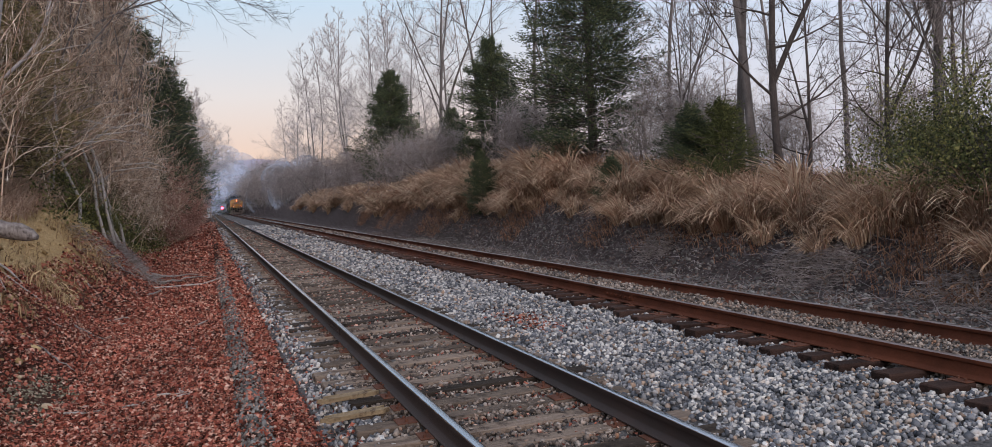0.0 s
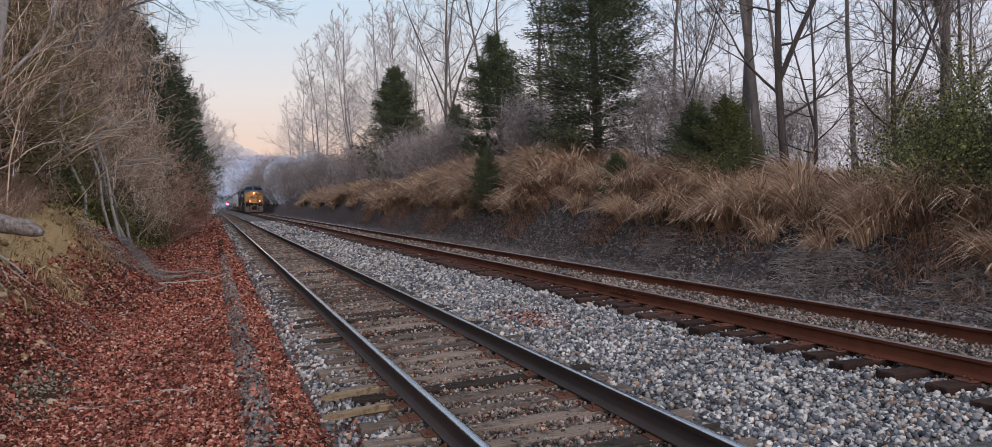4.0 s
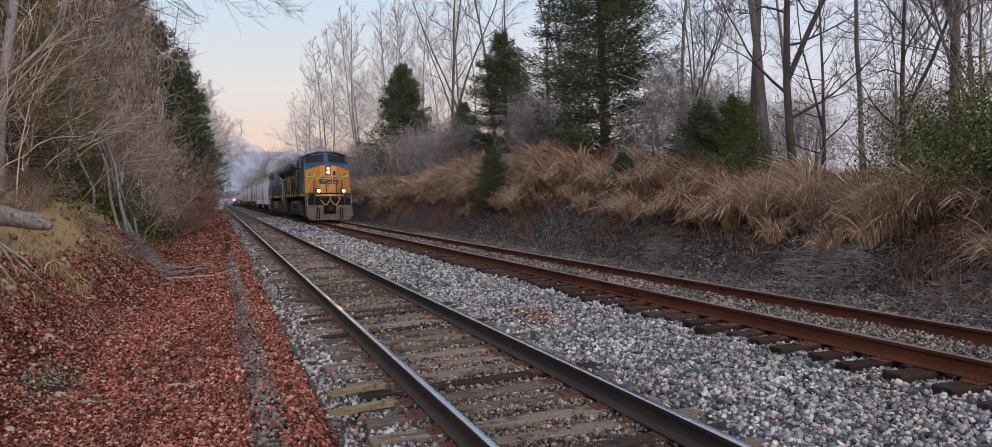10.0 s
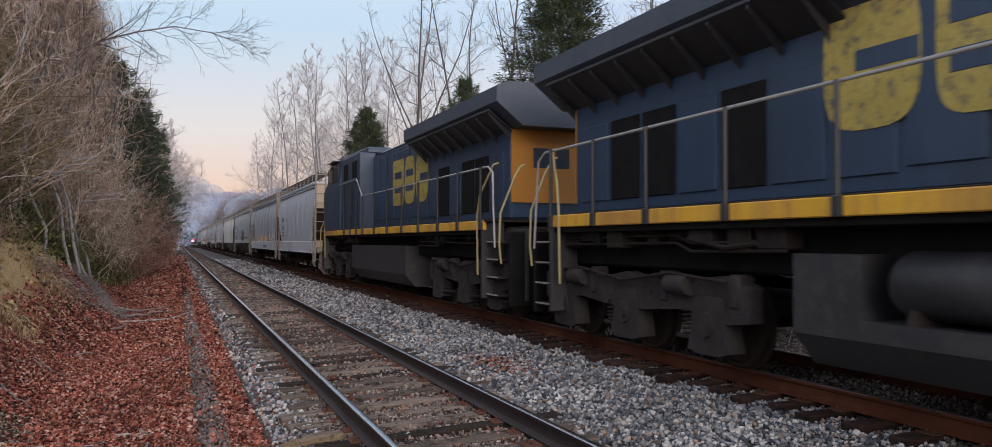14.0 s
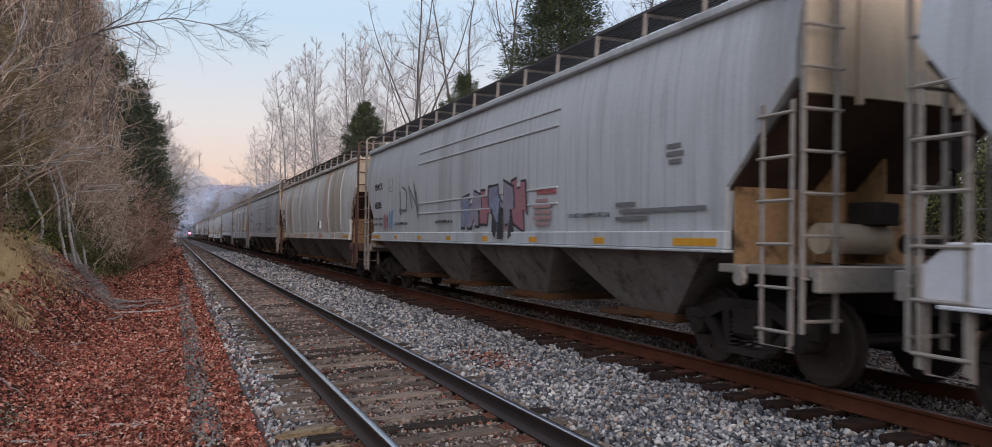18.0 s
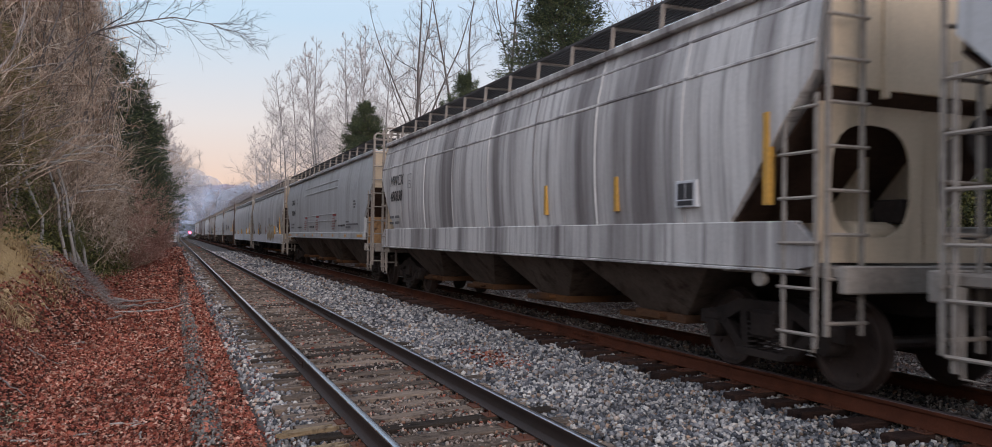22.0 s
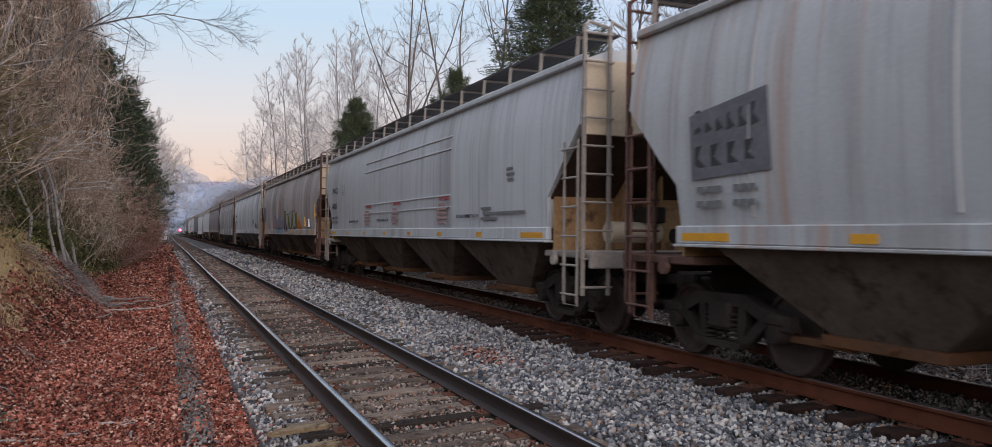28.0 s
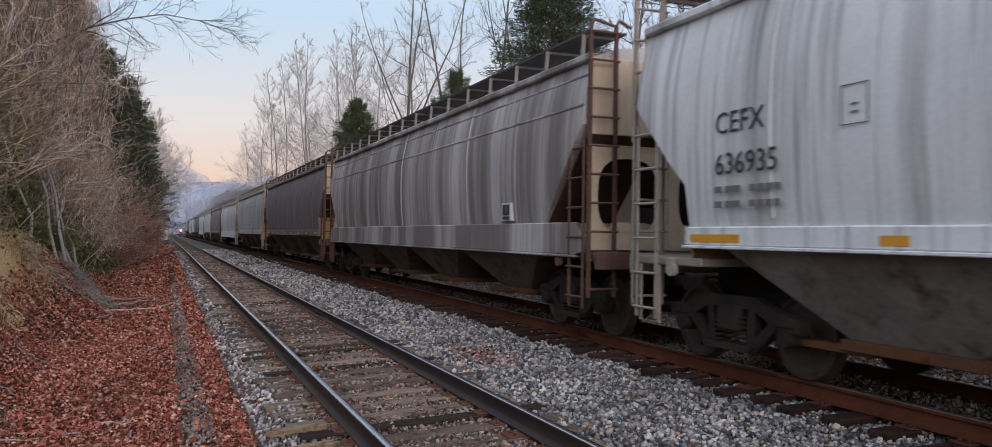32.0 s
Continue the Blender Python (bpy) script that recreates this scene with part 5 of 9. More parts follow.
def loco_truck(parent, sy):
    tr = part("truck", once("lbolster", lambda: Shape().box(-0.9, 0.9, -2.3, 2.3, 0.62, 0.86, 0.03).box(-0.5, 0.5, -0.6, 0.6, 0.8, 1.2, 0.03).mesh("truck", M_gear)), M_gear, parent)
    tr.matrix_basis = pose(0, sy, 0)

    def frame_mesh(x):
        s = Shape()
        a, b = x - 0.09, x + 0.09
        s.slab([(-2.62, 0.60), (-2.62, 1.00), (-2.2, 1.12), (-1.3, 1.04), (-0.7, 1.00), (0, 1.10), (0.7, 1.00), (1.3, 1.04), (2.2, 1.12), (2.62, 1.00), (2.62, 0.60), (2.2, 0.55), (1.4, 0.68), (0.45, 0.60), (-0.45, 0.60), (-1.4, 0.68), (-2.2, 0.55)], "X", a, b)
        for y in (-1.35, -0.6, 0.6, 1.35):
            s.lathe([(a - 0.02, 0.055), (b + 0.02, 0.055)], (0, y, 0.86), "X", 10)
        for y in (-2.35, -0.94, 0.94, 2.35):
            s.box(a - 0.03, b + 0.03, y - 0.10, y + 0.10, 0.74, 1.14, 0.03)
        return s.mesh("side_frame", M_dusty, 40)

    def box_mesh():
        s = Shape()
        s.slab([(-0.40, 0.22), (-0.34, 0.46), (-0.26, 0.86), (0.26, 0.86), (0.30, 0.46), (0.36, 0.22), (0.20, 0.17), (-0.24, 0.17)], "X", -0.13, 0.13)
        s.lathe([(-0.17, 0.15), (0.15, 0.17)], (0, 0, 0.53), "X", 14)
        s.lathe([(-0.19, 0.09), (0.17, 0.1)], (0, 0, 0.53), "X", 10)
        return s.mesh("journal_box", M_dusty, 40)

    def coil():
        path = [(0.10 * math.cos(t * 0.75), 0.10 * math.sin(t * 0.75), 0.36 + 0.0066 * t) for t in range(50)]
        return Shape().tube(path, 0.02, 5).box(-0.13, 0.13, -0.13, 0.13, 0.32, 0.37, 0.01).mesh("coil_spring", M_gear)
    for k in (-1.87, 0, 1.87):
        put_wheelset(tr, k, 0.53, "loco")
    for x in (-1.13, 1.13):
        f = part("side_frame", once(("lframe", x), lambda: frame_mesh(x)), M_dusty, tr)
        for k in (-1.87, 0, 1.87):
            part("journal_box", once("jbox", box_mesh), M_dusty, tr).matrix_basis = pose(x, k, 0)
            part("coil_spring", once("coil", coil), M_gear, tr).matrix_basis = pose(x, k + 0.47, 0)
            if k:
                part("brake_cylinder", once("bcyl", lambda: Shape().tube([(0, -0.22, 0.98), (0, 0.22, 0.98)], 0.13, 12).mesh("brake_cylinder", M_dusty, 40)), M_dusty, tr).matrix_basis = pose(x * 1.12, k * 0.72, 0)
        part("brake_pipe", Shape().tube([(x * 1.15, -2.3, 1.05), (x * 1.15, -1.2, 1.12), (x * 1.15, 0, 0.98), (x * 1.15, 1.2, 1.12), (x * 1.15, 2.3, 1.05)], 0.025, 6), M_gear, tr)
    return tr


def railing(parent, points, posts, mat=None, foot=1.74):
    """A handrail along points, with an upright at each of the given ones."""
    s = Shape().tube(points, 0.021, 8)
    r = part("handrail", s, mat or M_handwhite, parent, smooth=50)
    for x, y, z in posts:
        part("stanchion", Shape().tube([(x, y, foot), (x, y, z)], 0.028, 6).box(x - 0.035, x + 0.03, y - 0.05, y + 0.05, foot, foot + 0.2, 0.006), M_handblue, r)
    return r


def end_rails(loco, y, inward, mat, gapx=0.45):
    """Curved platform handrails beside the steps and across the end."""
    for x in (-1, 1):
        s = Shape().tube([(x * 1.46, y, 1.10), (x * 1.50, y, 1.45), (x * 1.48, y, 2.05), (x * 1.20, y, 2.72), (x * 1.06, y, 2.95), (x * 0.98, y, 2.98)], 0.022, 8)
        part("end_handrail", s, mat, loco, smooth=60)
        s = Shape().tube([(x * 1.50, y + inward * 1.15, 0.85), (x * 1.52, y + inward * 1.15, 2.0), (x * 1.50, y + inward * 1.05, 2.45), (x * 1.38, y + inward * 0.62, 3.02), (x * 1.30, y + inward * 0.55, 3.05)], 0.022, 8)
        part("step_handrail", s, mat, loco, smooth=60)


def louvre(parent, x, y0, y1, z0, z1, n, mat):
    s = Shape().box(x - 0.006, x, y0, y1, z0, z1)
    g = part("vent_grille", s, M_black, parent)
    for i in range(n):
        z = z0 + (z1 - z0) * (i + 0.5) / n
        part("slat", Shape().slab([(x - 0.03, z - 0.03), (x - 0.004, z + 0.02), (x - 0.004, z + 0.008), (x - 0.026, z - 0.04)], "Y", y0 + 0.02, y1 - 0.02), mat, g)


def ring_shape(y0, y1, inner, outer, n=20):
    """An open ring round the y axis."""
    s = Shape()
    vs = [(r * math.cos(2 * math.pi * k / n), y, r * math.sin(2 * math.pi * k / n)) for k in range(n) for y, r in ((y0, inner), (y0, outer), (y1, outer), (y1, inner))]
    fs = [(4 * k + j, 4 * k + (j + 1) % 4, 4 * ((k + 1) % n) + (j + 1) % 4, 4 * ((k + 1) % n) + j) for k in range(n) for j in range(4)]
    return s.add(vs, fs)


def lens_shape(y, r=0.09):
    """A lamp's lit reflector bowl, open in the middle where the bulb sits deep inside."""
    return ring_shape(y + 0.012, y + 0.085, 0.022, r * 0.5).add(ring_shape(y, y + 0.05, 0.022, r).v, ring_shape(y, y + 0.05, 0.022, r).f)


def locomotive(label, lit, ribbed_tank, number):
    """A six-axle freight locomotive; its cab end towards -y, the middle at the origin."""
    lo = thing("locomotive", label, "locomotive", "locomotives of the freight train")
    Y = lambda s: s - LOCO / 2
    # frame, deck and sill stripe
    part("underframe", Shape().box(-1.05, 1.05, Y(1.0), Y(20.4), 1.15, 1.74, 0.03).box(-1.46, 1.46, Y(1.72), Y(19.9), 1.66, 1.75, 0.01), M_black, lo)
    part("deck", Shape().box(-1.5, 1.5, Y(1.62), Y(20.1), 1.90, 1.955, 0.01).box(-1.25, 1.25, Y(0.9), Y(1.64), 1.72, 1.80, 0.01).box(-1.05, 1.05, Y(20.1), Y(20.9), 1.72, 1.80, 0.01), M_gear, lo)
    for x in (-1, 1):
        part("sill_stripe", Shape().box(*sorted((x * 1.44, x * 1.525)), Y(1.7), Y(20.0), 1.745, 1.935, 0.012), M_stripe, lo, "dirty yellow stripe along the sill")
    # nose, cab and windshield
    prof_lo = [(-1.53, 1.72), (-0.55, 1.27), (0.55, 1.27), (1.53, 1.72), (1.53, 5.1), (-1.53, 5.1)]
    s = Shape()
    ring0 = [(x, Y(q), 1.955) for x, q in prof_lo]
    ring1 = [(x, Y(q), z) for (x, q), z in zip(prof_lo, (3.48, 3.84, 3.84, 3.48, 3.48, 3.48))]
    s.add(ring0 + ring1, [(0, 1, 7, 6), (1, 2, 8, 7), (2, 3, 9, 8), (3, 4, 10, 9), (4, 5, 11, 10), (5, 0, 6, 11), (0, 5, 4, 3, 2, 1), (6, 7, 8, 9, 10, 11)])
    part("cab_lower", s, M_blue, lo)
    s = Shape()
    f = [(-1.53, 1.72), (-0.55, 1.27), (0.55, 1.27), (1.53, 1.72)]
    tops = (3.48, 3.84, 3.84, 3.48)
    for i in range(3):
        (x0, q0), (x1, q1) = f[i], f[i + 1]
        nx, ny = (q1 - q0), -(x1 - x0)
        d = math.hypot(nx, ny)
        o = Vector((nx / d * 0.012, ny / d * 0.012, 0))
        vs = [Vector((x0, Y(q0), 1.965)), Vector((x1, Y(q1), 1.965)), Vector((x1, Y(q1), tops[i + 1])), Vector((x0, Y(q0), tops[i]))]
        s.add([v + o for v in vs] + vs, [(0, 1, 2, 3), (4, 7, 6, 5), (0, 4, 5, 1), (1, 5, 6, 2), (2, 6, 7, 3), (3, 7, 4, 0)])
    part("nose_front", s, M_yellow, lo, "yellow nose")
    # sloping nose top up to the windshield, then cab roof
    s = Shape()
    a = [(-1.53, Y(1.72), 3.48), (-0.55, Y(1.27), 3.84), (0.55, Y(1.27), 3.84), (1.53, Y(1.72), 3.48)]
    b = [(-1.50, Y(2.62), 3.95), (-0.05, Y(2.18), 4.08), (0.05, Y(2.18), 4.08), (1.50, Y(2.62), 3.95)]
    c = [(-1.44, Y(2.86), 4.56), (-0.05, Y(2.46), 4.80), (0.05, Y(2.46), 4.80), (1.44, Y(2.86), 4.56)]
    e = [(-1.44, Y(5.1), 4.56), (-0.05, Y(5.1), 4.80), (0.05, Y(5.1), 4.80), (1.44, Y(5.1), 4.56)]
    g = [(-1.50, Y(5.1), 3.95), (1.50, Y(5.1), 3.95), (-1.53, Y(5.1), 3.48), (1.53, Y(5.1), 3.48)]
    vs = a + b + c + e + g
    fs = [(i + r, i + r + 1, i + r + 5, i + r + 4) for r in (0, 4, 8) for i in range(3)]
    fs += [(0, 4, 16, 18), (4, 8, 12, 16), (3, 19, 17, 7), (7, 17, 15, 11), (12, 13, 14, 15, 17, 19, 18, 16), (0, 18, 19, 3)]
    part("cab_upper", s.add(vs, fs), M_blue, lo)
    part("cab_roof", Shape().slab([(-1.48, 4.56), (-0.62, 4.82), (0.62, 4.82), (1.48, 4.56), (1.48, 4.62), (0.62, 4.88), (-0.62, 4.88), (-1.48, 4.62)], "Y", Y(2.60), Y(5.15)), M_roofblue, lo)
    for x in (-1, 1):
        # windshield panes with dark gaskets and wipers
        q0, q1, q2, q3 = (Vector((x * 1.50, Y(2.62), 3.95)), Vector((x * 0.05, Y(2.18), 4.08)), Vector((x * 0.05, Y(2.46), 4.80)), Vector((x * 1.44, Y(2.86), 4.56)))
        p0, p1, p2, p3 = [q0.lerp(q1, u).lerp(q3.lerp(q2, u), v) for u, v in ((0.05, 0.10), (0.95, 0.10), (0.95, 0.88), (0.05, 0.88))]
        nrm = (p1 - p0).cross(p3 - p0).normalized()
        nrm = nrm if nrm.y < 0 else -nrm
        cen = (p0 + p1 + p2 + p3) / 4
        gk = part("windshield_frame", Shape().add([cen + (p - cen) * 1.0 + nrm * 0.02 for p in (p0, p1, p2, p3)] + [p for p in (p0, p1, p2, p3)], [(0, 1, 2, 3), (4, 7, 6, 5), (0, 4, 5, 1), (1, 5, 6, 2), (2, 6, 7, 3), (3, 7, 4, 0)]), M_handblue, lo)
        part("windshield", Shape().add([cen + (p - cen) * 0.93 + nrm * 0.028 for p in (p0, p1, p2, p3)] + [cen + (p - cen) * 0.93 + nrm * 0.01 for p in (p0, p1, p2, p3)], [(0, 1, 2, 3), (4, 7, 6, 5), (0, 4, 5, 1), (1, 5, 6, 2), (2, 6, 7, 3), (3, 7, 4, 0)]), M_glass, gk)
        w = Shape().tube([cen + Vector((x * 0.15, 0, 0.33)) + nrm * 0.07, cen + Vector((x * 0.38, 0, -0.05)) + nrm * 0.06], 0.012, 5)
        w.tube([cen + Vector((x * 0.55, 0.1, 0.27)) + nrm * 0.08, cen + Vector((x * 0.0, -0.1, 0.36)) + nrm * 0.08], 0.014, 5)
        part("wiper", w, M_black, gk)
        # side windows, awning, mirror, louvres
        for y0, y1 in ((2.98, 3.66), (3.82, 4.6)):
            fr = part("side_window_frame", Shape().box(*sorted((x * 1.46, x * 1.535)), Y(y0), Y(y1), 3.78, 4.44, 0.02), M_handblue, lo)
            part("side_window", Shape().box(*sorted((x * 1.50, x * 1.545)), Y(y0) + 0.05, Y(y1) - 0.05, 3.84, 4.39, 0.004), M_glass, fr)
        part("sunshade", Shape().box(*sorted((x * 1.42, x * 1.66)), Y(2.9), Y(4.75), 4.53, 4.565, 0.008), M_handwhite, lo)
        part("mirror", Shape().box(*sorted((x * 1.55, x * 1.72)), Y(3.68), Y(3.74), 3.75, 4.25, 0.01), M_tankgrey, lo)
        part("cab_cabinet", Shape().box(*sorted((x * 0.9, x * 1.47)), Y(5.1), Y(8.2), 1.955, 4.52, 0.03).box(*sorted((x * 0.2, x * 1.2)), Y(5.1), Y(8.2), 4.5, 4.72, 0.04), M_blue, lo)
        for q in (5.35, 6.15, 6.95, 7.6):
            part("cabinet_door", Shape().box(*sorted((x * 1.465, x * 1.49)), Y(q), Y(q + 0.62), 2.45, 3.45, 0.01), M_blue, lo)
        for q in (5.6, 7.1):
            part("cabinet_screen", Shape().box(*sorted((x * 1.465, x * 1.485)), Y(q), Y(q + 0.75), 3.72, 4.28, 0.01), M_black, lo)
    louvre(lo, -1.531, Y(3.05), Y(3.9), 2.08, 2.72, 12, M_blue)
    louvre(lo, -1.531, Y(4.0), Y(4.85), 2.08, 2.72, 12, M_blue)
    louvre(lo, -1.471, Y(6.5), Y(6.9), 2.1, 2.35, 5, M_blue)
    louvre(lo, -1.471, Y(7.5), Y(7.9), 2.1, 2.35, 5, M_blue)
    part("door_rail", Shape().tube([(-1.56, Y(3.0), 2.84), (-1.56, Y(4.9), 2.84)], 0.02, 6), M_black, lo)
    for z, h in ((2.42, 0.2), (2.12, 0.22)):
        part("placard", Shape().box(-1.538, -1.53, Y(2.55), Y(2.82), z, z + h), M_board, lo)
    # headlights, number boards, nose door, grab irons
    part("headlight_housing", Shape().box(-0.16, 0.16, Y(1.222), Y(1.3), 3.20, 3.80, 0.01).box(-0.17, -0.145, Y(1.15), Y(1.3), 3.2, 3.8).box(0.145, 0.17, Y(1.15), Y(1.3), 3.2, 3.8).box(-0.17, 0.17, Y(1.15), Y(1.3), 3.8, 3.82).box(-0.17, 0.17, Y(1.15), Y(1.3), 3.18, 3.2), M_brownsteel, lo)
    for z in (3.38, 3.63):
        ring = part("headlight", ring_shape(Y(1.14), Y(1.2), 0.09, 0.105), M_paleiron, lo)
        ring.matrix_basis = pose(0, 0, z)
        part("headlight_lens", lens_shape(Y(1.135)), M_head if lit else M_lamp_off, ring)
        part("bulb", Shape().lathe([(Y(1.215), 0.021), (Y(1.22), 0.021)], (0, 0, 0), "Y", 12), M_beam if lit else M_lamp_off, ring)
    for x in (-1, 1):
        m = Matrix.Translation((x * 1.13, Y(1.52), 3.16)) @ Matrix.Rotation(math.atan2(0.45, 0.98) * x, 4, "Z")
        nb = part("number_board", Shape().box(-0.36, 0.36, -0.05, 0.02, -0.11, 0.11, 0.02, m), M_handblue, lo)
        part("number_board_face", Shape().box(-0.33, 0.33, -0.056, -0.04, -0.09, 0.09, 0.004, m), M_board, nb)
        if number:
            lettering("road_number", number, 0.215, M_ink, nb, m @ Matrix.Translation((-0.27, -0.058, -0.075)) @ Matrix.Rotation(radians(90), 4, "X"), bold=0.006)
    door = part("nose_door", Shape().box(0.02, 0.55, Y(1.215), Y(1.262), 1.98, 3.55, 0.01), M_yellow, lo)
    part("door_window", Shape().box(0.32, 0.50, Y(1.195), Y(1.22), 3.16, 3.46, 0.03), M_glass, door)
    for x0, x1, z in ((-0.95, -0.45, 2.95), (-0.95, -0.45, 2.5), (-0.85, -0.35, 3.38), (0.65, 0.95, 2.3)):
        part("grab_iron", Shape().tube([(x0, Y(1.42), z), (x0, Y(1.3), z), (x1, Y(1.2), z), (x1, Y(1.27), z)], 0.014, 6), M_yellow, lo)
    # emblem on the nose: plain dark rounded blocks
    for x0, x1, power, proud in ((-0.63, -0.13, 0.62, 1.245), (-0.08, 0.27, 0.5, 1.205), (0.32, 0.68, 0.2, 1.205)):
        out = []
        for i in range(28):
            c, q = math.cos(i * math.pi / 14), math.sin(i * math.pi / 14)
            out.append(((x0 + x1) / 2 + math.copysign(abs(c) ** power, c) * (x1 - x0) / 2, 2.79 + math.copysign(abs(q) ** power, q) * 0.24))
        mark = part("nose_emblem", Shape().slab(out, "Y", Y(proud), Y(proud + 0.03)), M_logo_blue, lo)
        for z in ((2.79,) if power > 0.6 else (2.68, 2.90)):
            part("emblem_slot", Shape().box((x0 + x1) / 2 - (0.02 if power > 0.6 else 0.11), x1 - 0.02 if power > 0.6 else (x0 + x1) / 2 + 0.11, Y(proud - 0.006), Y(proud + 0.01), z - 0.035, z + 0.035, 0.002), M_yellow, mark)
    # front platform: rails, ditch lights, plow, steps, coupler, hoses
    for x in (-1.0, -0.18, 0.50, 0.88):
        part("platform_post", Shape().box(x - 0.035, x + 0.035, Y(0.78), Y(0.83), 1.78, 2.86, 0.008), M_handblue, lo)
    part("platform_rail", Shape().tube([(-0.98, Y(0.8), 2.98), (-0.8, Y(0.8), 2.92), (0.2, Y(0.8), 2.95)], 0.022, 8).tube([(0.5, Y(0.8), 2.9), (0.98, Y(0.8), 2.98)], 0.022, 8), M_hand, lo, smooth=60)
    end_rails(lo, Y(0.72), 1, M_hand)
    part("end_stripe", Shape().box(-0.95, 1.0, Y(0.845), Y(0.89), 1.74, 1.86, 0.01), M_stripe, lo)
    part("anticlimber", Shape().box(-0.95, 0.95, Y(0.55), Y(0.9), 1.60, 1.74, 0.02), M_gear, lo)
    for x in (-0.71, 0.98):
        hs = part("ditch_light_housing", Shape().box(x - (0.34 if x < 0 else 0.2), x + 0.13, Y(0.74), Y(0.98), 1.88, 2.30, 0.015).box(x - 0.36, x + 0.2, Y(0.72), Y(0.99), 1.85, 1.88, 0.006), M_brownsteel, lo)
        rim = part("ditch_light_rim", ring_shape(Y(0.655), Y(0.73), 0.10, 0.118), M_paleiron, hs)
        rim.matrix_basis = pose(x, 0, 2.09)
        part("ditch_light_lens", lens_shape(Y(0.66), 0.10), M_head if lit else M_lamp_off, hs).matrix_basis = pose(x, 0, 2.09)
        part("bulb", Shape().lathe([(Y(0.735), 0.021), (Y(0.738), 0.021)], (x, 0, 2.09), "Y", 12), M_beam if lit else M_lamp_off, hs)
    s = Shape()
    s.slab([(-1.50, 1.12), (-1.56, 0.40), (-1.32, 0.14), (-1.2, 0.10), (1.2, 0.10), (1.32, 0.14), (1.56, 0.40), (1.50, 1.12), (0.42, 1.12), (0.42, 0.52), (-0.42, 0.52), (-0.42, 1.12)], "Y", Y(0.52), Y(0.60))
    part("snow_plow", s, M_plow, lo, "dusty grey pilot plow")
    part("pilot_back", Shape().box(-1.4, 1.4, Y(0.62), Y(0.72), 0.45, 1.62, 0.01).box(-0.42, 0.42, Y(0.66), Y(1.0), 0.5, 1.1, 0.02), M_black, lo)
    for x in (-0.78, 0.78):
        for dx in (-0.07, 0.05):
            part("air_hose", Shape().tube([(x + dx, Y(0.46), 0.95), (x + dx, Y(0.40), 0.65), (x + dx * 1.4, Y(0.42), 0.34), (x + dx * 1.8, Y(0.46), 0.2)], 0.035, 7), M_black, lo, smooth=60)
    part("coupler", coupler_shape(True), M_gear, lo).matrix_basis = pose(0.02, Y(0.6), 0.02)
    part("coupler_pocket", Shape().box(-0.32, 0.32, Y(0.45), Y(0.62), 0.6, 1.12, 0.04), M_black, lo)
    n = 15
    pts = [(-0.62 + 1.3 * i / (n - 1), Y(0.44), 1.55 - 0.42 * math.sin(math.pi * ((i / (n - 1) * 2) % 1.0)) if i < n - 1 else 1.5) for i in range(n)]
    part("jumper_hose", Shape().tube([(-0.66, Y(0.5), 1.52)] + [(p[0], p[1], p[2]) for p in pts[1:]] + [(0.66, Y(0.5), 1.58)], 0.03, 8), M_hose, lo, "dirty yellow jumper hose looped across the end", smooth=60)
    part("hose_bracket", Shape().tube([(0.03, Y(0.47), 1.52), (0.03, Y(0.47), 1.75)], 0.03, 6), M_paleiron, lo)
    part("jumper_socket", Shape().lathe([(Y(0.45), 0.10), (Y(0.55), 0.12)], (-0.66, 0, 1.56), "Y", 12), M_gear, lo)
    part("jumper_plug", Shape().lathe([(Y(0.44), 0.085), (Y(0.55), 0.095)], (0.66, 0, 1.62), "Y", 12), M_red_reflector, lo)
    for end, d in ((Y(0.6), 1), (Y(LOCO - 0.45), -1)):
        for x in (-1, 1):
            well = part("step_well", Shape().box(*sorted((x * 1.0, x * 1.06)), *sorted((end, end + d * 1.1)), 0.4, 1.75, 0.01).box(*sorted((x * 1.06, x * 1.53)), *sorted((end + d * 1.06, end + d * 1.16)), 0.4, 1.95, 0.01), M_tankgrey, lo)
            for i in range(4):
                st = part("step", Shape().box(*sorted((x * 1.06, x * 1.46)), *sorted((end + d * 0.42, end + d * 1.0)), 0.46 + 0.34 * i, 0.50 + 0.34 * i, 0.008), M_gear, well)
                part("step_edge", Shape().box(*sorted((x * 1.46, x * 1.475)), *sorted((end + d * 0.42, end + d * 1.0)), 0.48 + 0.34 * i, 0.505 + 0.34 * i), M_paleiron, st)
    # long hood with doors, radiator wings, rear end
    part("hood", Shape().box(-0.98, 0.98, Y(8.2), Y(20.1), 1.955, 4.38, 0.05), M_blue, lo)
    part("hood_roof", Shape().slab([(-0.98, 4.38), (-0.7, 4.54), (0.7, 4.54), (0.98, 4.38)], "Y", Y(8.2), Y(14.4)), M_roofblue, lo)
    for i in range(13):
        q = 8.45 + 0.88 * i
        for x in (-1, 1):
            hgt = (2.2, 4.2) if i < 6 else (2.15, 3.35)
            dm = M_blue if i not in (8, 10, 11) else M_black
            part("hood_door", Shape().box(*sorted((x * 0.975, x * 1.005)), Y(q), Y(q + 0.78), *hgt, 0.01), dm, lo)
    part("exhaust_stack", Shape().box(-0.45, 0.45, Y(10.6), Y(11.6), 4.5, 4.75, 0.04), M_black, lo)
    wing = [(-0.95, 3.76), (-1.50, 4.20), (-1.50, 4.50), (-1.28, 4.60), (1.28, 4.60), (1.50, 4.50), (1.50, 4.20), (0.95, 3.76)]
    s = Shape()
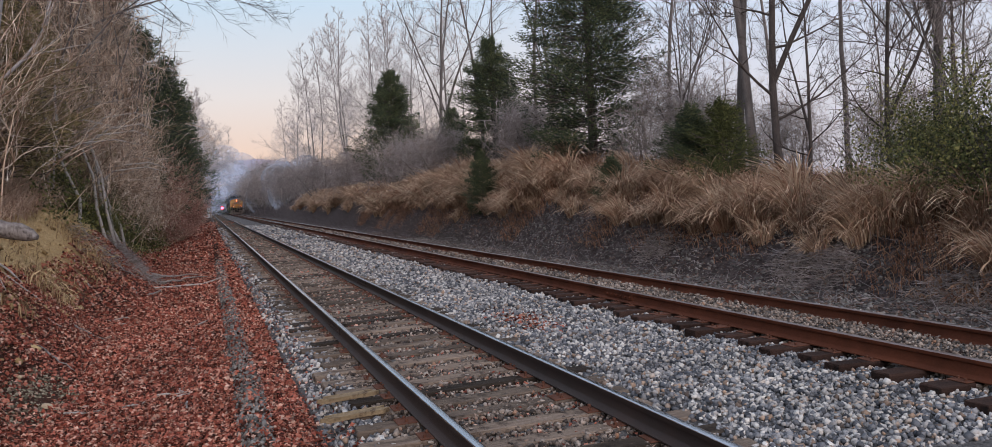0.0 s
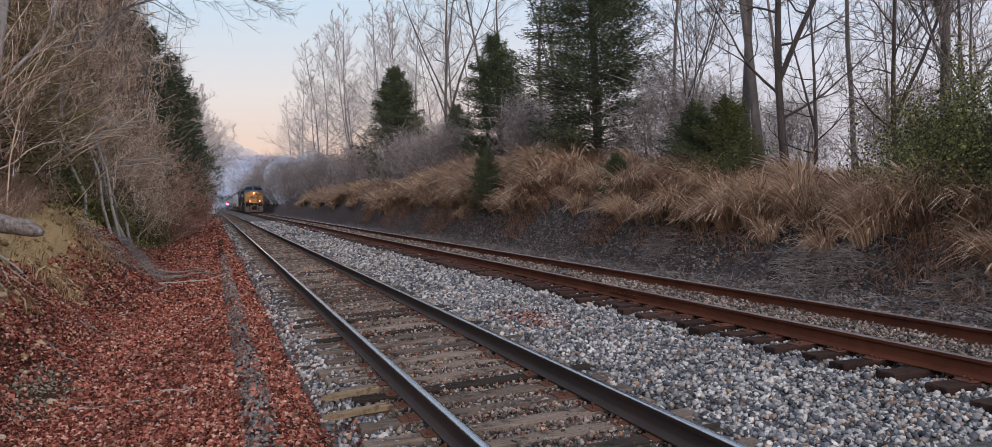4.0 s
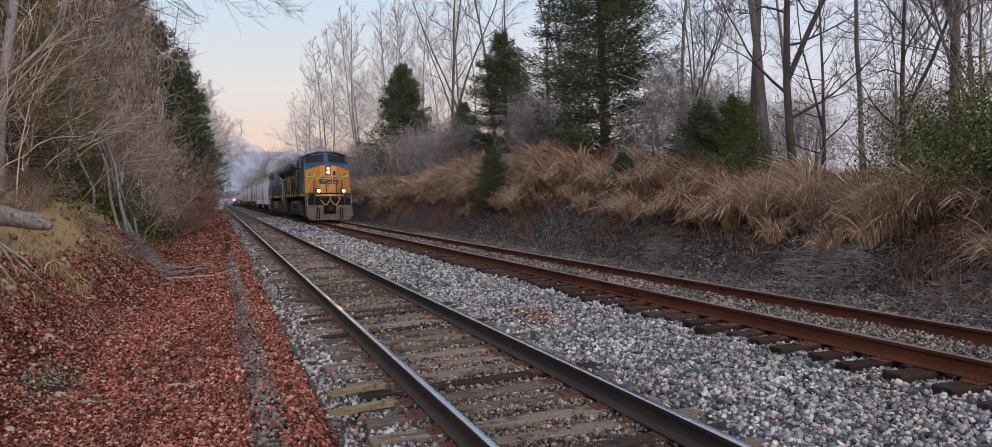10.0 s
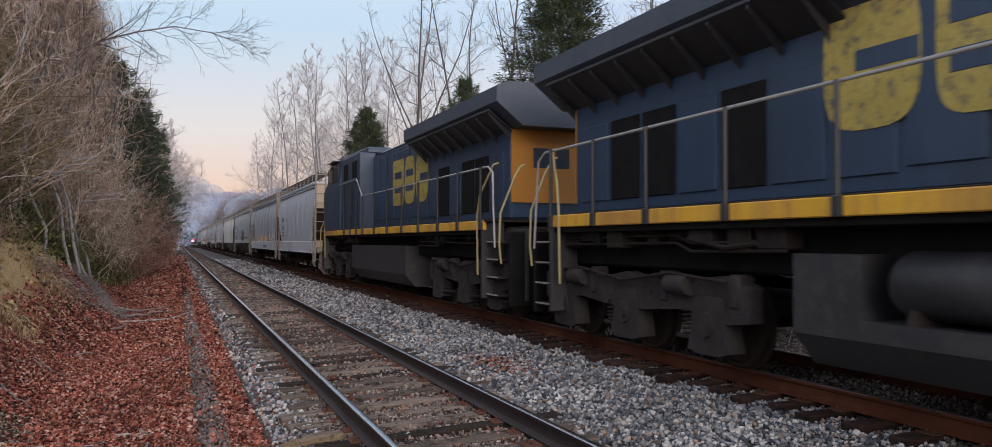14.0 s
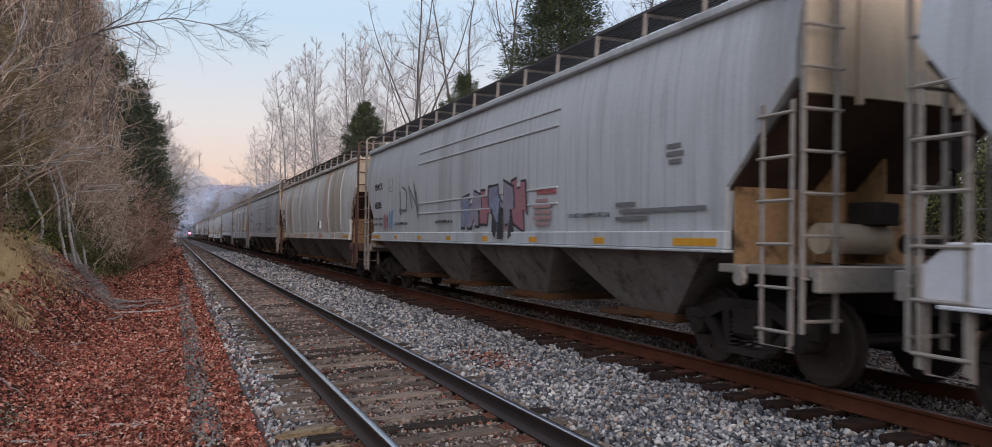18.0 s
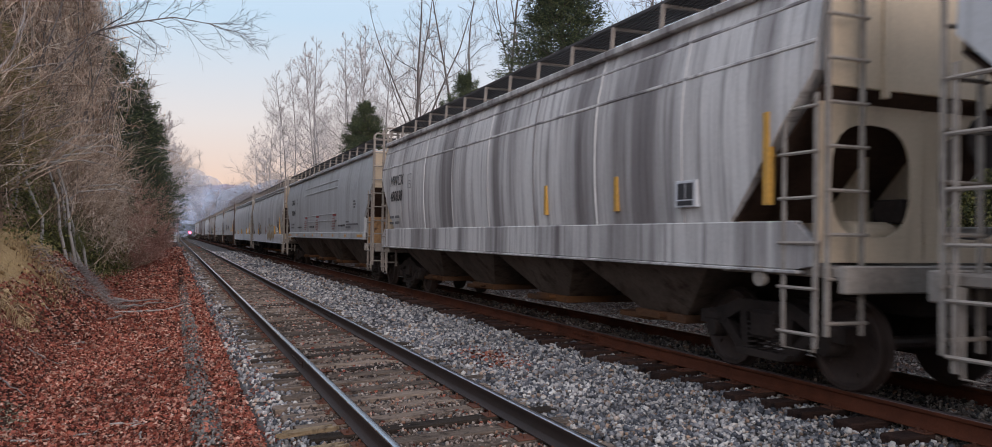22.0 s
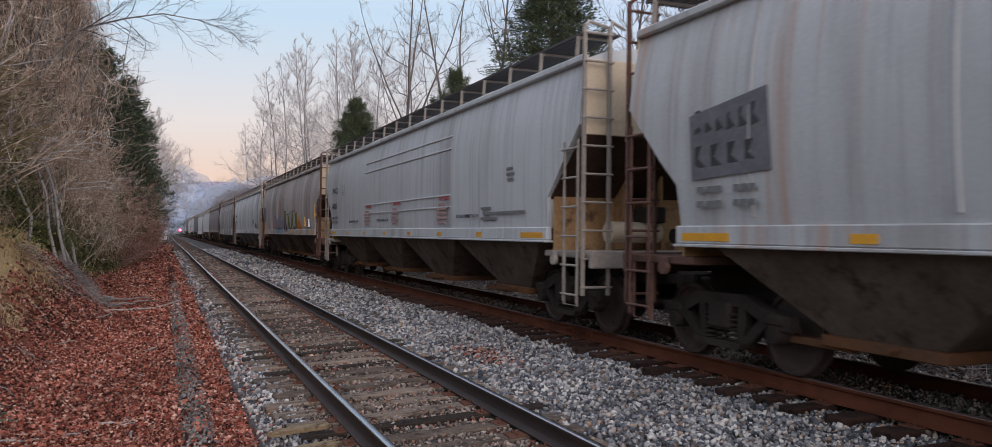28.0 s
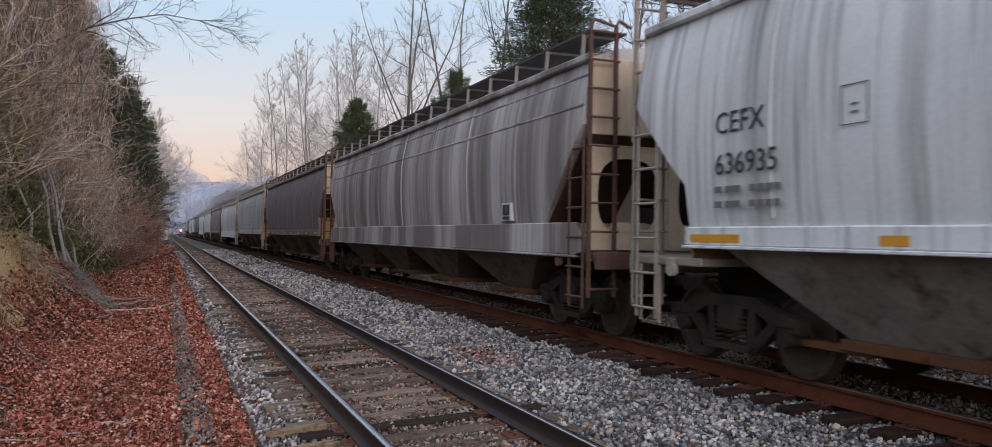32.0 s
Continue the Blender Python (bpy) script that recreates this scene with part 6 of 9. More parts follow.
    rows = [(13.3, 0.80, 0.30), (13.95, 1.0, 0.0), (20.65, 1.0, 0.0)]
    vs = [(x * k, Y(q), z + up * (4.45 - z)) for q, k, up in rows for x, z in wing]
    m8 = len(wing)
    fs = [(r * m8 + i, r * m8 + (i + 1) % m8, (r + 1) * m8 + (i + 1) % m8, (r + 1) * m8 + i) for r in range(2) for i in range(m8)] + [tuple(range(m8)), tuple(range(2 * m8, 3 * m8))]
    part("radiator_cab", s.add(vs, fs), M_roofblue, lo)
    for x in (-1, 1):
        s = Shape()
        s.add([(x * 0.99, Y(14.3), 3.74), (x * 0.99, Y(20.2), 3.74), (x * 1.49, Y(20.2), 4.12), (x * 1.49, Y(14.3), 4.12), (x * 0.99, Y(14.3), 3.70), (x * 0.99, Y(20.2), 3.70), (x * 1.49, Y(20.2), 4.08), (x * 1.49, Y(14.3), 4.08)],
              [(0, 1, 2, 3), (4, 7, 6, 5), (0, 4, 5, 1), (1, 5, 6, 2), (2, 6, 7, 3), (3, 7, 4, 0)])
        intake = part("radiator_intake", s, M_handblue, lo)
        for q in range(9):
            yq = Y(14.5 + 0.7 * q)
            part("brace", Shape().add([(x * 1.0, yq, 3.715), (x * 1.47, yq, 4.07), (x * 1.47, yq, 4.01), (x * 1.0, yq, 3.55), (x * 1.0, yq + 0.03, 3.715), (x * 1.47, yq + 0.03, 4.07), (x * 1.47, yq + 0.03, 4.01), (x * 1.0, yq + 0.03, 3.55)],
                                      [(0, 1, 2, 3), (4, 7, 6, 5), (0, 4, 5, 1), (1, 5, 6, 2), (2, 6, 7, 3), (3, 7, 4, 0)]), M_handblue, intake)
    part("hood_end", Shape().slab([(-0.97, 2.30), (-0.97, 3.9), (-0.70, 4.2), (0.70, 4.2), (0.97, 3.9), (0.97, 2.30)], "Y", Y(20.1), Y(20.14)), M_yellow, lo, "yellow hood end")
    rh = part("rear_headlight_housing", Shape().box(-0.26, 0.26, Y(20.1), Y(20.32), 4.02, 4.32, 0.02), M_gear, lo)
    for x in (-0.12, 0.12):
        part("rear_headlight_lens", Shape().lathe([(Y(20.32), 0.095), (Y(20.34), 0.08)], (x, 0, 4.17), "Y", 16), M_lamp_off, rh)
    part("rear_emblem", Shape().box(-0.72, -0.45, Y(20.14), Y(20.15), 3.0, 3.4).box(-0.3, 0.0, Y(20.14), Y(20.15), 3.0, 3.4).box(0.15, 0.5, Y(20.14), Y(20.15), 3.0, 3.4), M_logo_blue, lo)
    lettering("rear_number", "961", 0.26, M_ink, lo, Matrix.Translation((0.78, Y(20.15), 3.72)) @ Matrix.Rotation(radians(180), 4, "Z") @ Matrix.Rotation(radians(90), 4, "X"))
    # side emblem: plain yellow blocks between brackets
    for x in (-1, 1):
        for a, b, power in ((14.6, 13.45, 0.62), (13.3, 12.3, 0.5), (12.15, 10.95, 0.16)):
            out = []
            for i in range(28):
                c, q = math.cos(i * math.pi / 14), math.sin(i * math.pi / 14)
                out.append((Y((a + b) / 2) + math.copysign(abs(c) ** power, c) * (a - b) / 2, 3.27 + math.copysign(abs(q) ** power, q) * 0.68))
            emblem = part("side_emblem", Shape().slab(out, "X", *sorted((x * 1.016, x * 1.004))), M_logo_yellow, lo)
            for z in ((3.27,) if power > 0.6 else (3.06, 3.48)):
                m = (a + b) / 2 - (0.2 * -x if power > 0.6 else 0)
                part("emblem_slot", Shape().box(*sorted((x * 1.021, x * 1.01)), Y(m - 0.36), Y(m + 0.36), z - 0.10, z + 0.10, 0.003), M_blue, emblem)
    if number:
        lettering("faded_number", number, 0.52, M_logo_pale, lo, on_side(-1.533, Y(4.45), 3.02), bold=0.008)
    # walkway handrails
    top = 3.0
    for x in (-1, 1):
        rail = [(x * 1.56, Y(4.95), 3.60), (x * 1.56, Y(8.2), 3.60), (x * 1.52, Y(8.9), top), (x * 1.5, Y(20.2), top - 0.02), (x * 1.5, Y(20.45), top - 0.15), (x * 1.51, Y(20.5), 2.3), (x * 1.51, Y(20.6), 1.4)]
        railing(lo, rail, [(x * 1.55, Y(q), 3.6) for q in (6.0, 7.1, 8.1)] + [(x * 1.54, Y(q), top) for q in (9.1, 10.7, 12.3, 13.9, 15.5, 17.1, 18.5, 19.9)])
    end_rails(lo, Y(LOCO - 0.7), -1, M_hand)
    part("rear_coupler", coupler_shape(False), M_gear, lo).matrix_basis = pose(0, Y(LOCO - 0.6), 0)
    part("rear_pilot", Shape().box(-1.35, 1.35, Y(LOCO - 0.62), Y(LOCO - 0.5), 0.3, 1.7, 0.02), M_black, lo)
    part("rear_jumper_hose", Shape().tube([(-0.6, Y(LOCO - 0.45), 1.5), (-0.35, Y(LOCO - 0.42), 1.05), (0, Y(LOCO - 0.42), 1.35), (0.35, Y(LOCO - 0.42), 1.05), (0.6, Y(LOCO - 0.45), 1.5)], 0.03, 8), M_hose, lo, smooth=60)
    # fuel tank, air reservoirs, trucks
    tank = [(-1.42, 0.62), (-1.42, 1.40), (1.42, 1.40), (1.42, 0.62), (1.15, 0.30), (-1.15, 0.30)]
    if ribbed_tank:
        low = [(-1.42, 0.62), (-1.42, 0.80), (1.42, 0.80), (1.42, 0.62), (1.15, 0.30), (-1.15, 0.30)]
        part("fuel_tank", Shape().slab(low, "Y", Y(9.3), Y(13.75)), M_tankgrey, lo, smooth=30)
        part("tank_end", Shape().slab(tank, "Y", Y(7.4), Y(9.297)), M_tankgrey, lo, smooth=30)
        part("tank_end", Shape().slab(tank, "Y", Y(13.753), Y(14.6)), M_tankgrey, lo, smooth=30)
        part("tank_top", Shape().box(-0.7, 0.7, Y(9.31), Y(13.74), 0.803, 1.38), M_black, lo)
        for x in (-1, 1):
            for a, b in ((9.45, 11.4), (11.6, 13.55)):
                part("air_reservoir", Shape().tube([(x * 1.13, Y(a), 1.14), (x * 1.13, Y(a + 0.05), 1.14), (x * 1.13, Y(a + 0.14), 1.14), (x * 1.13, Y(b - 0.14), 1.14), (x * 1.13, Y(b - 0.05), 1.14), (x * 1.13, Y(b), 1.14)], [0.12, 0.24, 0.30, 0.30, 0.24, 0.12], 20), M_tankgrey, lo, smooth=50)
                for q in (a + 0.3, b - 0.3):
                    part("reservoir_saddle", Shape().slab([(x * 1.0, 0.79), (x * 1.05, 0.94), (x * 1.36, 0.94), (x * 1.40, 0.79)], "Y", Y(q - 0.05), Y(q + 0.05)), M_gear, lo)
        part("filler_pipe", Shape().tube([(-1.3, Y(8.9), 1.36), (-1.36, Y(8.95), 1.52)], 0.07, 10), M_tankgrey, lo)
    else:
        part("fuel_tank", Shape().slab(tank, "Y", Y(6.9), Y(13.9)), M_tankgrey, lo, smooth=30)
    loco_truck(lo, Y(3.4))
    loco_truck(lo, Y(18.1))
    clutter = random.Random(9)
    for x in (-1, 1):
        for a, b in ((1.9, 7.2), (14.8, 19.8)):
            q = a
            while q < b:
                w, h = clutter.uniform(0.12, 0.5), clutter.uniform(0.06, 0.28)
                part("underfloor_box", Shape().box(*sorted((x * clutter.uniform(0.9, 1.15), x * clutter.uniform(1.25, 1.42))), Y(q), Y(q + w), 1.66 - h, 1.67, 0.015), clutter.choice((M_gear, M_dusty, M_black)), lo)
                q += w + clutter.uniform(0.05, 0.35)
            for z in (1.42, 1.52):
                part("underfloor_pipe", Shape().tube([(x * 1.32, Y(a), z), (x * 1.34, Y(a + 1.6), z - 0.02), (x * 1.28, Y(a + 2.0), z + 0.08), (x * 1.3, Y(b), z + 0.05)], 0.02, 6), M_gear, lo)
    for q in (5.9, 6.25, 15.2):
        part("air_pipe", Shape().tube([(-1.38, Y(q), 1.5), (-1.38, Y(q + 0.5), 1.45), (-1.38, Y(q + 1.2), 1.55)], 0.03, 6), M_gear, lo)
    return lo


cars = []
lead = locomotive("blue diesel locomotive with yellow nose and lit headlights", True, True, "5394")
cars.append((lead, LOCO / 2, 0))
second = locomotive("blue diesel locomotive running long hood first, yellow hood end", False, False, "")
cars.append((second, GAPS[1] + LOCO / 2, 180))

CONSIST = {
    2: ("flow", P_clean, "clean pale grey covered hopper with white sill", ("SHQX", "1320", M_ink, 0.0), None, M_cream, True),
    3: ("flow", P_streak, "streaked pale grey covered hopper with deep white sill", ("MWCX", "6632", M_ink, 0.0), None, None, True),
    4: ("ribbed", P_grey, "mid-grey covered hopper with side ribs and sprayed paint", ("MWCX", "482095", M_ink, 0.0), None, None, False),
    5: ("smooth", P_rusty, "white covered hopper with broad rust streaks", ("CEFX", "635814", M_ink, 0.0), M_brownsteel, None, False),
    6: ("ribbed", P_grey2, "stained grey covered hopper with side ribs", ("CBFX", "398235", M_ink, 0.12), None, None, False),
    7: ("smooth", P_dirty, "dirty white covered hopper with black streaks", ("MWCX", "480038", M_ink, 0.2), None, M_cream, True),
    8: ("ribbed", P_grey, "dusty grey covered hopper with side ribs and cream ends", ("CBFX", "398245", M_ink, 0.12), None, None, False),
    9: ("flow", P_pale, "pale grey covered hopper with sprayed block shapes", None, None, None, True),
    10: ("flow", P_pale, "pale grey covered hopper with deep white sill", None, None, None, True),
    11: ("smooth", P_mottled, "rust-washed covered hopper with black scrawls", None, M_brownsteel, None, False),
    12: ("ribbed", P_grey, "clean grey covered hopper with yellow reflectors", ("MWCX", "482073", M_ink, 0.0), None, None, False),
    13: ("smooth", P_warm, "rusty covered hopper with colourful sprayed shapes", None, M_brownsteel, None, False),
    14: ("smooth", P_white, "dirty white covered hopper with dark rain streaks", ("CEFX", "636935", M_ink, 0.0), None, None, False),
    15: ("smooth", P_beige, "beige-grey covered hopper with brown ladders", None, M_brownsteel, None, True),
    16: ("smooth", P_mauve, "dark mauve-brown covered hopper", None, M_brownsteel, None, False),
    17: ("ribbed", P_grey2, "stained grey covered hopper far down the train", None, None, None, False),
}
TAIL = [("flow", P_pale, "pale covered hopper far down the train", None, None, None, True), ("smooth", P_mauve, "dark covered hopper far down the train", None, M_brownsteel, None, False),
        ("ribbed", P_grey, "grey covered hopper far down the train", None, None, None, False)]
BY = {}
for k in range(2, 28):
    style, paint, label, marks, iron, ends, deep = CONSIST.get(k) or TAIL[k % 3]
    if k > 17 and k % 3 in BY:
        ob = copy_thing(BY[k % 3], Matrix.Identity(4))
    else:
        ob = hopper(k, style, paint, label, marks, iron, ends, deep, k not in (7, 15))
        if k > 17:
            BY[k % 3] = ob
    cars.append((ob, (GAPS[k] + GAPS[k + 1]) / 2, 0))
CAR = {k: cars[k][0] for k in range(28)}


def half_of(k):
    return (GAPS[k + 1] - GAPS[k]) / 2 - 0.72


P_patch = surface("grey_cover_paint", (0.33, 0.33, 0.34), (0.42, 0.42, 0.43), 0.6, 0, 2, 14, 0.1, third=(0.26, 0.25, 0.25))
# sprayed paint, tabs and stencils seen on single cars
W = -1.585
for k, tabs in ((3, ((-5.4, 1.54, 1.98), (-3.05, 1.54, 1.97), (-0.55, 1.54, 1.97), (1.7, 1.54, 1.95), (4.4, 1.54, 1.9))), (10, ((-7.6, 1.54, 2.4), (-5.2, 1.54, 2.0), (0.0, 1.54, 1.97), (4.4, 1.54, 1.9))),
                (9, ((-7.7, 1.54, 2.47), (-5.25, 1.54, 2.0), (4.6, 1.54, 1.9))), (7, ((-7.75, 1.86, 2.8), (-4.8, 1.87, 2.34), (-2.6, 1.87, 2.34))),
                (13, ((-8.7, 2.09, 2.66), (-6.34, 1.74, 2.16))), (11, ((-8.0, 1.8, 2.5), (-5.6, 1.74, 2.16)))):
    for y, za, zb in tabs:
        part("yellow_tab", Shape().box(W - 0.004, W + 0.09, y - 0.04, y + 0.04, za, zb, 0.004), M_tab, CAR[k])
for k, y, z in ((3, -6.2, 1.63), (9, -6.25, 1.64), (13, -7.22, 1.72), (14, -7.36, 1.73), (7, -6.4, 1.88), (10, -6.2, 1.64), (15, -6.8, 1.75), (11, -6.9, 1.72), (5, -3.0, 1.8)):
    panel = part("data_panel", Shape().box(W - 0.006, W + 0.09, y - 0.2, y + 0.2, z, z + 0.31, 0.004), M_ink if k == 14 else M_sillwhite, CAR[k])
    for a in (-0.08, 0.08):
        part("data_field", Shape().box(W - 0.009, W, y + a - 0.07, y + a + 0.07, z + 0.09, z + 0.28), M_ink, panel)
    bars(panel, W - 0.009, y + 0.15, z + 0.02, ((0, 0.3),), M_sillwhite if k == 14 else M_ink, "data_line")
for k in (4, 6, 8, 12):
    w = -(1.50 + 0.03 + 0.012)
    for y in (3.6, 0.5, -3.3):
        if k != 4 or y < 0:
            lettering("warning_heading", "WARNING", 0.15, M_ink_warn, CAR[k], on_side(w, y - 0.14, 2.19), bold=0.003)
            bars(CAR[k], w, y, 2.10, ((0.12, 0.46), (0, 0.7), (0.05, 0.62), (0, 0.7), (0.1, 0.5)), M_ink_red, "red_notice")
    for y in (5.7, 2.1, -4.6):
        lettering("warning_stencil", "DO NOT HAMMER ON CAR", 0.10, M_ink, CAR[k], on_side(w, y, 1.80))
    bars(CAR[k], w, -7.2, 2.62, ((0, 0.3), (0, 0.36), (0.05, 0.26)), M_ink_pale)
    bars(CAR[k], w, -6.0, 1.95, ((0, 0.5), (0.1, 1.9), (0.0, 0.8)), M_ink_pale)
part("painted_out_patch", Shape().box(W - 0.006, W + 0.09, -7.25, -6.63, 1.74, 1.95, 0.004), P_patch, CAR[3])
scribble("sprayed_scrawl", CAR[3], -1.55, -1.3, 1.06, 2.4, 0.27, M_ink, 2, 0.035, 7, "black sprayed scrawl on the sill")
mural(CAR[4], W + 0.03, 0.3, 1.62, 3.3, 0.85, (G_deep, G_lilac, G_pink), 4, 6, None, G_white, "blue and lilac sprayed block shapes")
scribble("sprayed_scrawl", CAR[4], W + 0.026, 6.35, 1.66, 0.45, 0.62, G_blue, 6, 0.05, 3)
scribble("sprayed_scrawl", CAR[4], W + 0.024, 6.95, 1.66, 0.42, 0.55, G_pink, 5, 0.045, 3)
scribble("sprayed_scrawl", CAR[4], W + 0.022, 5.3, 1.95, 1.7, 0.95, M_ink_pale, 8, 0.05, 2, "grey sprayed loops on the side")
mural(CAR[9], W, -1.35, 1.14, 3.6, 0.95, (G_orange, G_tan), 9, 5, G_pale, None, "faded orange and cream sprayed block shapes", 0.06, True)
part("sprayed_cross", laid_on(Shape().box(W - 0.012, W, -0.19, -0.11, 1.50, 2.0).box(W - 0.012, W, -0.40, 0.10, 1.68, 1.76), W), G_rustred, CAR[9])
scribble("sprayed_scrawl", CAR[9], W - 0.002, -6.5, 1.58, 0.95, 0.8, M_ink, 13, 0.035, 5, "black sprayed scrawl")
block_paint("painted_out_patch", CAR[9], W - 0.001, 4.6, 1.75, 0.85, 0.65, P_patch, 14, 1, square=True)
block_paint("painted_out_patch", CAR[9], W - 0.001, -1.9, 2.05, 0.9, 0.5, P_patch, 17, 1, square=True)
mural(CAR[9], W, 5.0, 1.5, 2.0, 0.72, (P_patch, G_tan), 15, 4, M_ink_pale, None, "grey sprayed bubble shapes outlined in dark paint", 0.03, True)
for k, y0 in ((11, 1.0),):
    scribble("sprayed_scrawl", CAR[k], W - 0.002, y0 + 1.5, 1.8, 2.4, 0.9, M_ink, 21, 0.05, 5)
    scribble("sprayed_scrawl", CAR[k], W - 0.002, y0 - 1.8, 1.8, 2.0, 0.7, M_ink, 22, 0.05, 4)
    yk = half_of(k) - 1.35
    patch = part("painted_out_number", laid_on(Shape().slab([(yk, 2.13), (yk + 0.03, 2.86), (yk - 1.22, 3.02), (yk - 1.28, 2.17)], "X", W - 0.006, W), W), P_dark, CAR[k])
    for row, z in enumerate((2.24, 2.64)):
        for q in range(4 + 2 * row):
            wq = 1.12 / (4 + 2 * row)
            part("painted_over_mark", laid_on(Shape().slab([(yk - 0.06 - wq * q, z), (yk - 0.06 - wq * q, z + 0.26), (yk - 0.06 - wq * (q + 0.45), z + 0.27), (yk - 0.06 - wq * (q + 0.2), z + 0.13), (yk - 0.06 - wq * (q + 0.7), z + 0.03)], "X", W - 0.012, W), W), M_ink, patch)
    for row in (0, 1):
        for a, b in ((0.0, 0.13), (0.18, 0.42), (0.62, 0.72), (0.74, 0.84), (0.86, 0.96)):
            part("load_stencil", Shape().box(-0.004, 0, a - b, 0, 0, 0.07), M_ink_pale, CAR[k]).matrix_basis = pose(-1.58, yk - 0.1 - a, 1.98 - 0.16 * row)
    part("yellow_tab", laid_on(Shape().box(W - 0.012, W, 4.1, 4.2, 1.95, 2.5), W), M_tab, CAR[k])
block_paint("painted_out_number", CAR[13], W + 0.0, half_of(13) - 1.0, 2.0, 0.9, 0.9, P_dark, 24, 1, square=True)
mural(CAR[13], W, 3.7, 1.62, 3.5, 0.62, (G_lilac, G_deep), 25, 7, None, G_white, "lilac sprayed block shapes edged in black", 0.03)
mural(CAR[13], W, -0.15, 1.56, 3.5, 0.85, (G_green, G_silver, G_green, G_silver), 27, 6, None, G_white, "olive green and silver sprayed block shapes edged in black")
mural(CAR[13], W - 0.004, -3.75, 1.66, 0.5, 0.62, (G_green,), 33, 1, None, G_white)
flame_paint(CAR[13], W - 0.002, -4.2, 1.60, 1.1, 0.85, G_flame, 28, "orange sprayed flame shapes")
flame_paint(CAR[13], W, 3.95, 1.62, 0.35, 0.45, G_flame, 29)
flame_paint(CAR[13], W, 0.35, 1.62, 0.4, 0.45, G_flame, 30)
for q in (-0.4, -1.2, -2.0, -2.8, -3.6):
    part("sprayed_dot", Shape().box(-1.552, -1.545, q - 0.09, q + 0.09, 1.45, 1.58, 0.002), M_reflect, CAR[13])
part("sprayed_band", Shape().box(-1.551, -1.545, 0.4, 3.2, 1.44, 1.6, 0.002), G_blue, CAR[13])
scribble("sprayed_scrawl", CAR[14], W - 0.002, -5.2, 1.90, 0.9, 0.5, M_ink, 35, 0.022, 5)

# ---- plants ----
def spikes(p0, p1, r, bend=None):
    """Many thin tapering twigs at once: three-sided, drawn out to a point."""
    p0, p1 = np.asarray(p0, float), np.asarray(p1, float)
    n = len(p0)
    d = p1 - p0
    d /= np.maximum(np.linalg.norm(d, axis=1), 1e-6)[:, None]
    a = np.cross(d, np.where(np.abs(d[:, 2:3]) < 0.9, np.array([[0, 0, 1.0]]), np.array([[1.0, 0, 0]])))
    a /= np.maximum(np.linalg.norm(a, axis=1), 1e-6)[:, None]
    b = np.cross(d, a)
    r = np.broadcast_to(r, (n,))[:, None]
    v = np.stack([p0 + a * r, p0 + (-0.5 * a + 0.866 * b) * r, p0 + (-0.5 * a - 0.866 * b) * r, p1], 1).reshape(-1, 3)
    k = np.arange(n)[:, None] * 4
    f = np.concatenate([k + np.array([[0, 1, 3]]), k + np.array([[1, 2, 3]]), k + np.array([[2, 0, 3]])])
    return v, f


def leaves_at(p, size, flat=0.0, long=1.5, g=None):
    """Small folded leaves (two triangles each) at points p; flat: 1 lies level."""
    g = g or rng
    n = len(p)
    u = g.normal(size=(n, 3))
    u[:, 2] *= 1 - flat
    u /= np.linalg.norm(u, axis=1)[:, None]
    w = g.normal(size=(n, 3))
    w[:, 2] *= 1 - flat
    w -= u * (u * w).sum(1)[:, None]
    w /= np.maximum(np.linalg.norm(w, axis=1), 1e-6)[:, None]
    nrm = np.cross(u, w)
    s = np.broadcast_to(size, (n,))[:, None] * g.uniform(0.6, 1.3, (n, 1))
    v = np.stack([p - u * s * long * 0.5, p + w * s * 0.5 + nrm * s * 0.22, p + u * s * long * 0.5, p - w * s * 0.5 + nrm * s * 0.22], 1).reshape(-1, 3)
    k = np.arange(n)[:, None] * 4
    return v, np.concatenate([k + np.array([[0, 1, 2]]), k + np.array([[0, 2, 3]])])


def joined(*sets):
    vs, fs, n = [], [], 0
    for v, f in sets:
        vs.append(v)
        fs.append(f + n)
        n += len(v)
    return np.concatenate(vs), np.concatenate(fs)


def bowed(p0, way, length, g, n=5, up=0.25, wander=0.12):
    """A curved path of points for a limb."""
    d, p, out = Vector(way).normalized(), Vector(p0), [Vector(p0)]
    for _ in range(n - 1):
        d = (d + Vector((g.uniform(-1, 1), g.uniform(-1, 1), g.uniform(-1, 1))) * wander + Vector((0, 0, up / n))).normalized()
        p = p + d * (length / (n - 1))
        out.append(p.copy())
    return out


def grow(g, p, d, length, n, wander, up):
    """Many bent paths at once: from points p along ways d, n steps each."""
    pts = [p]
    for _ in range(n):
        d = d + g.normal(0, wander, d.shape) + np.array([0, 0, up / n])
        d = d / np.linalg.norm(d, axis=1)[:, None]
        p = p + d * (length / n)[:, None]
        pts.append(p)
    return np.stack(pts, 1)


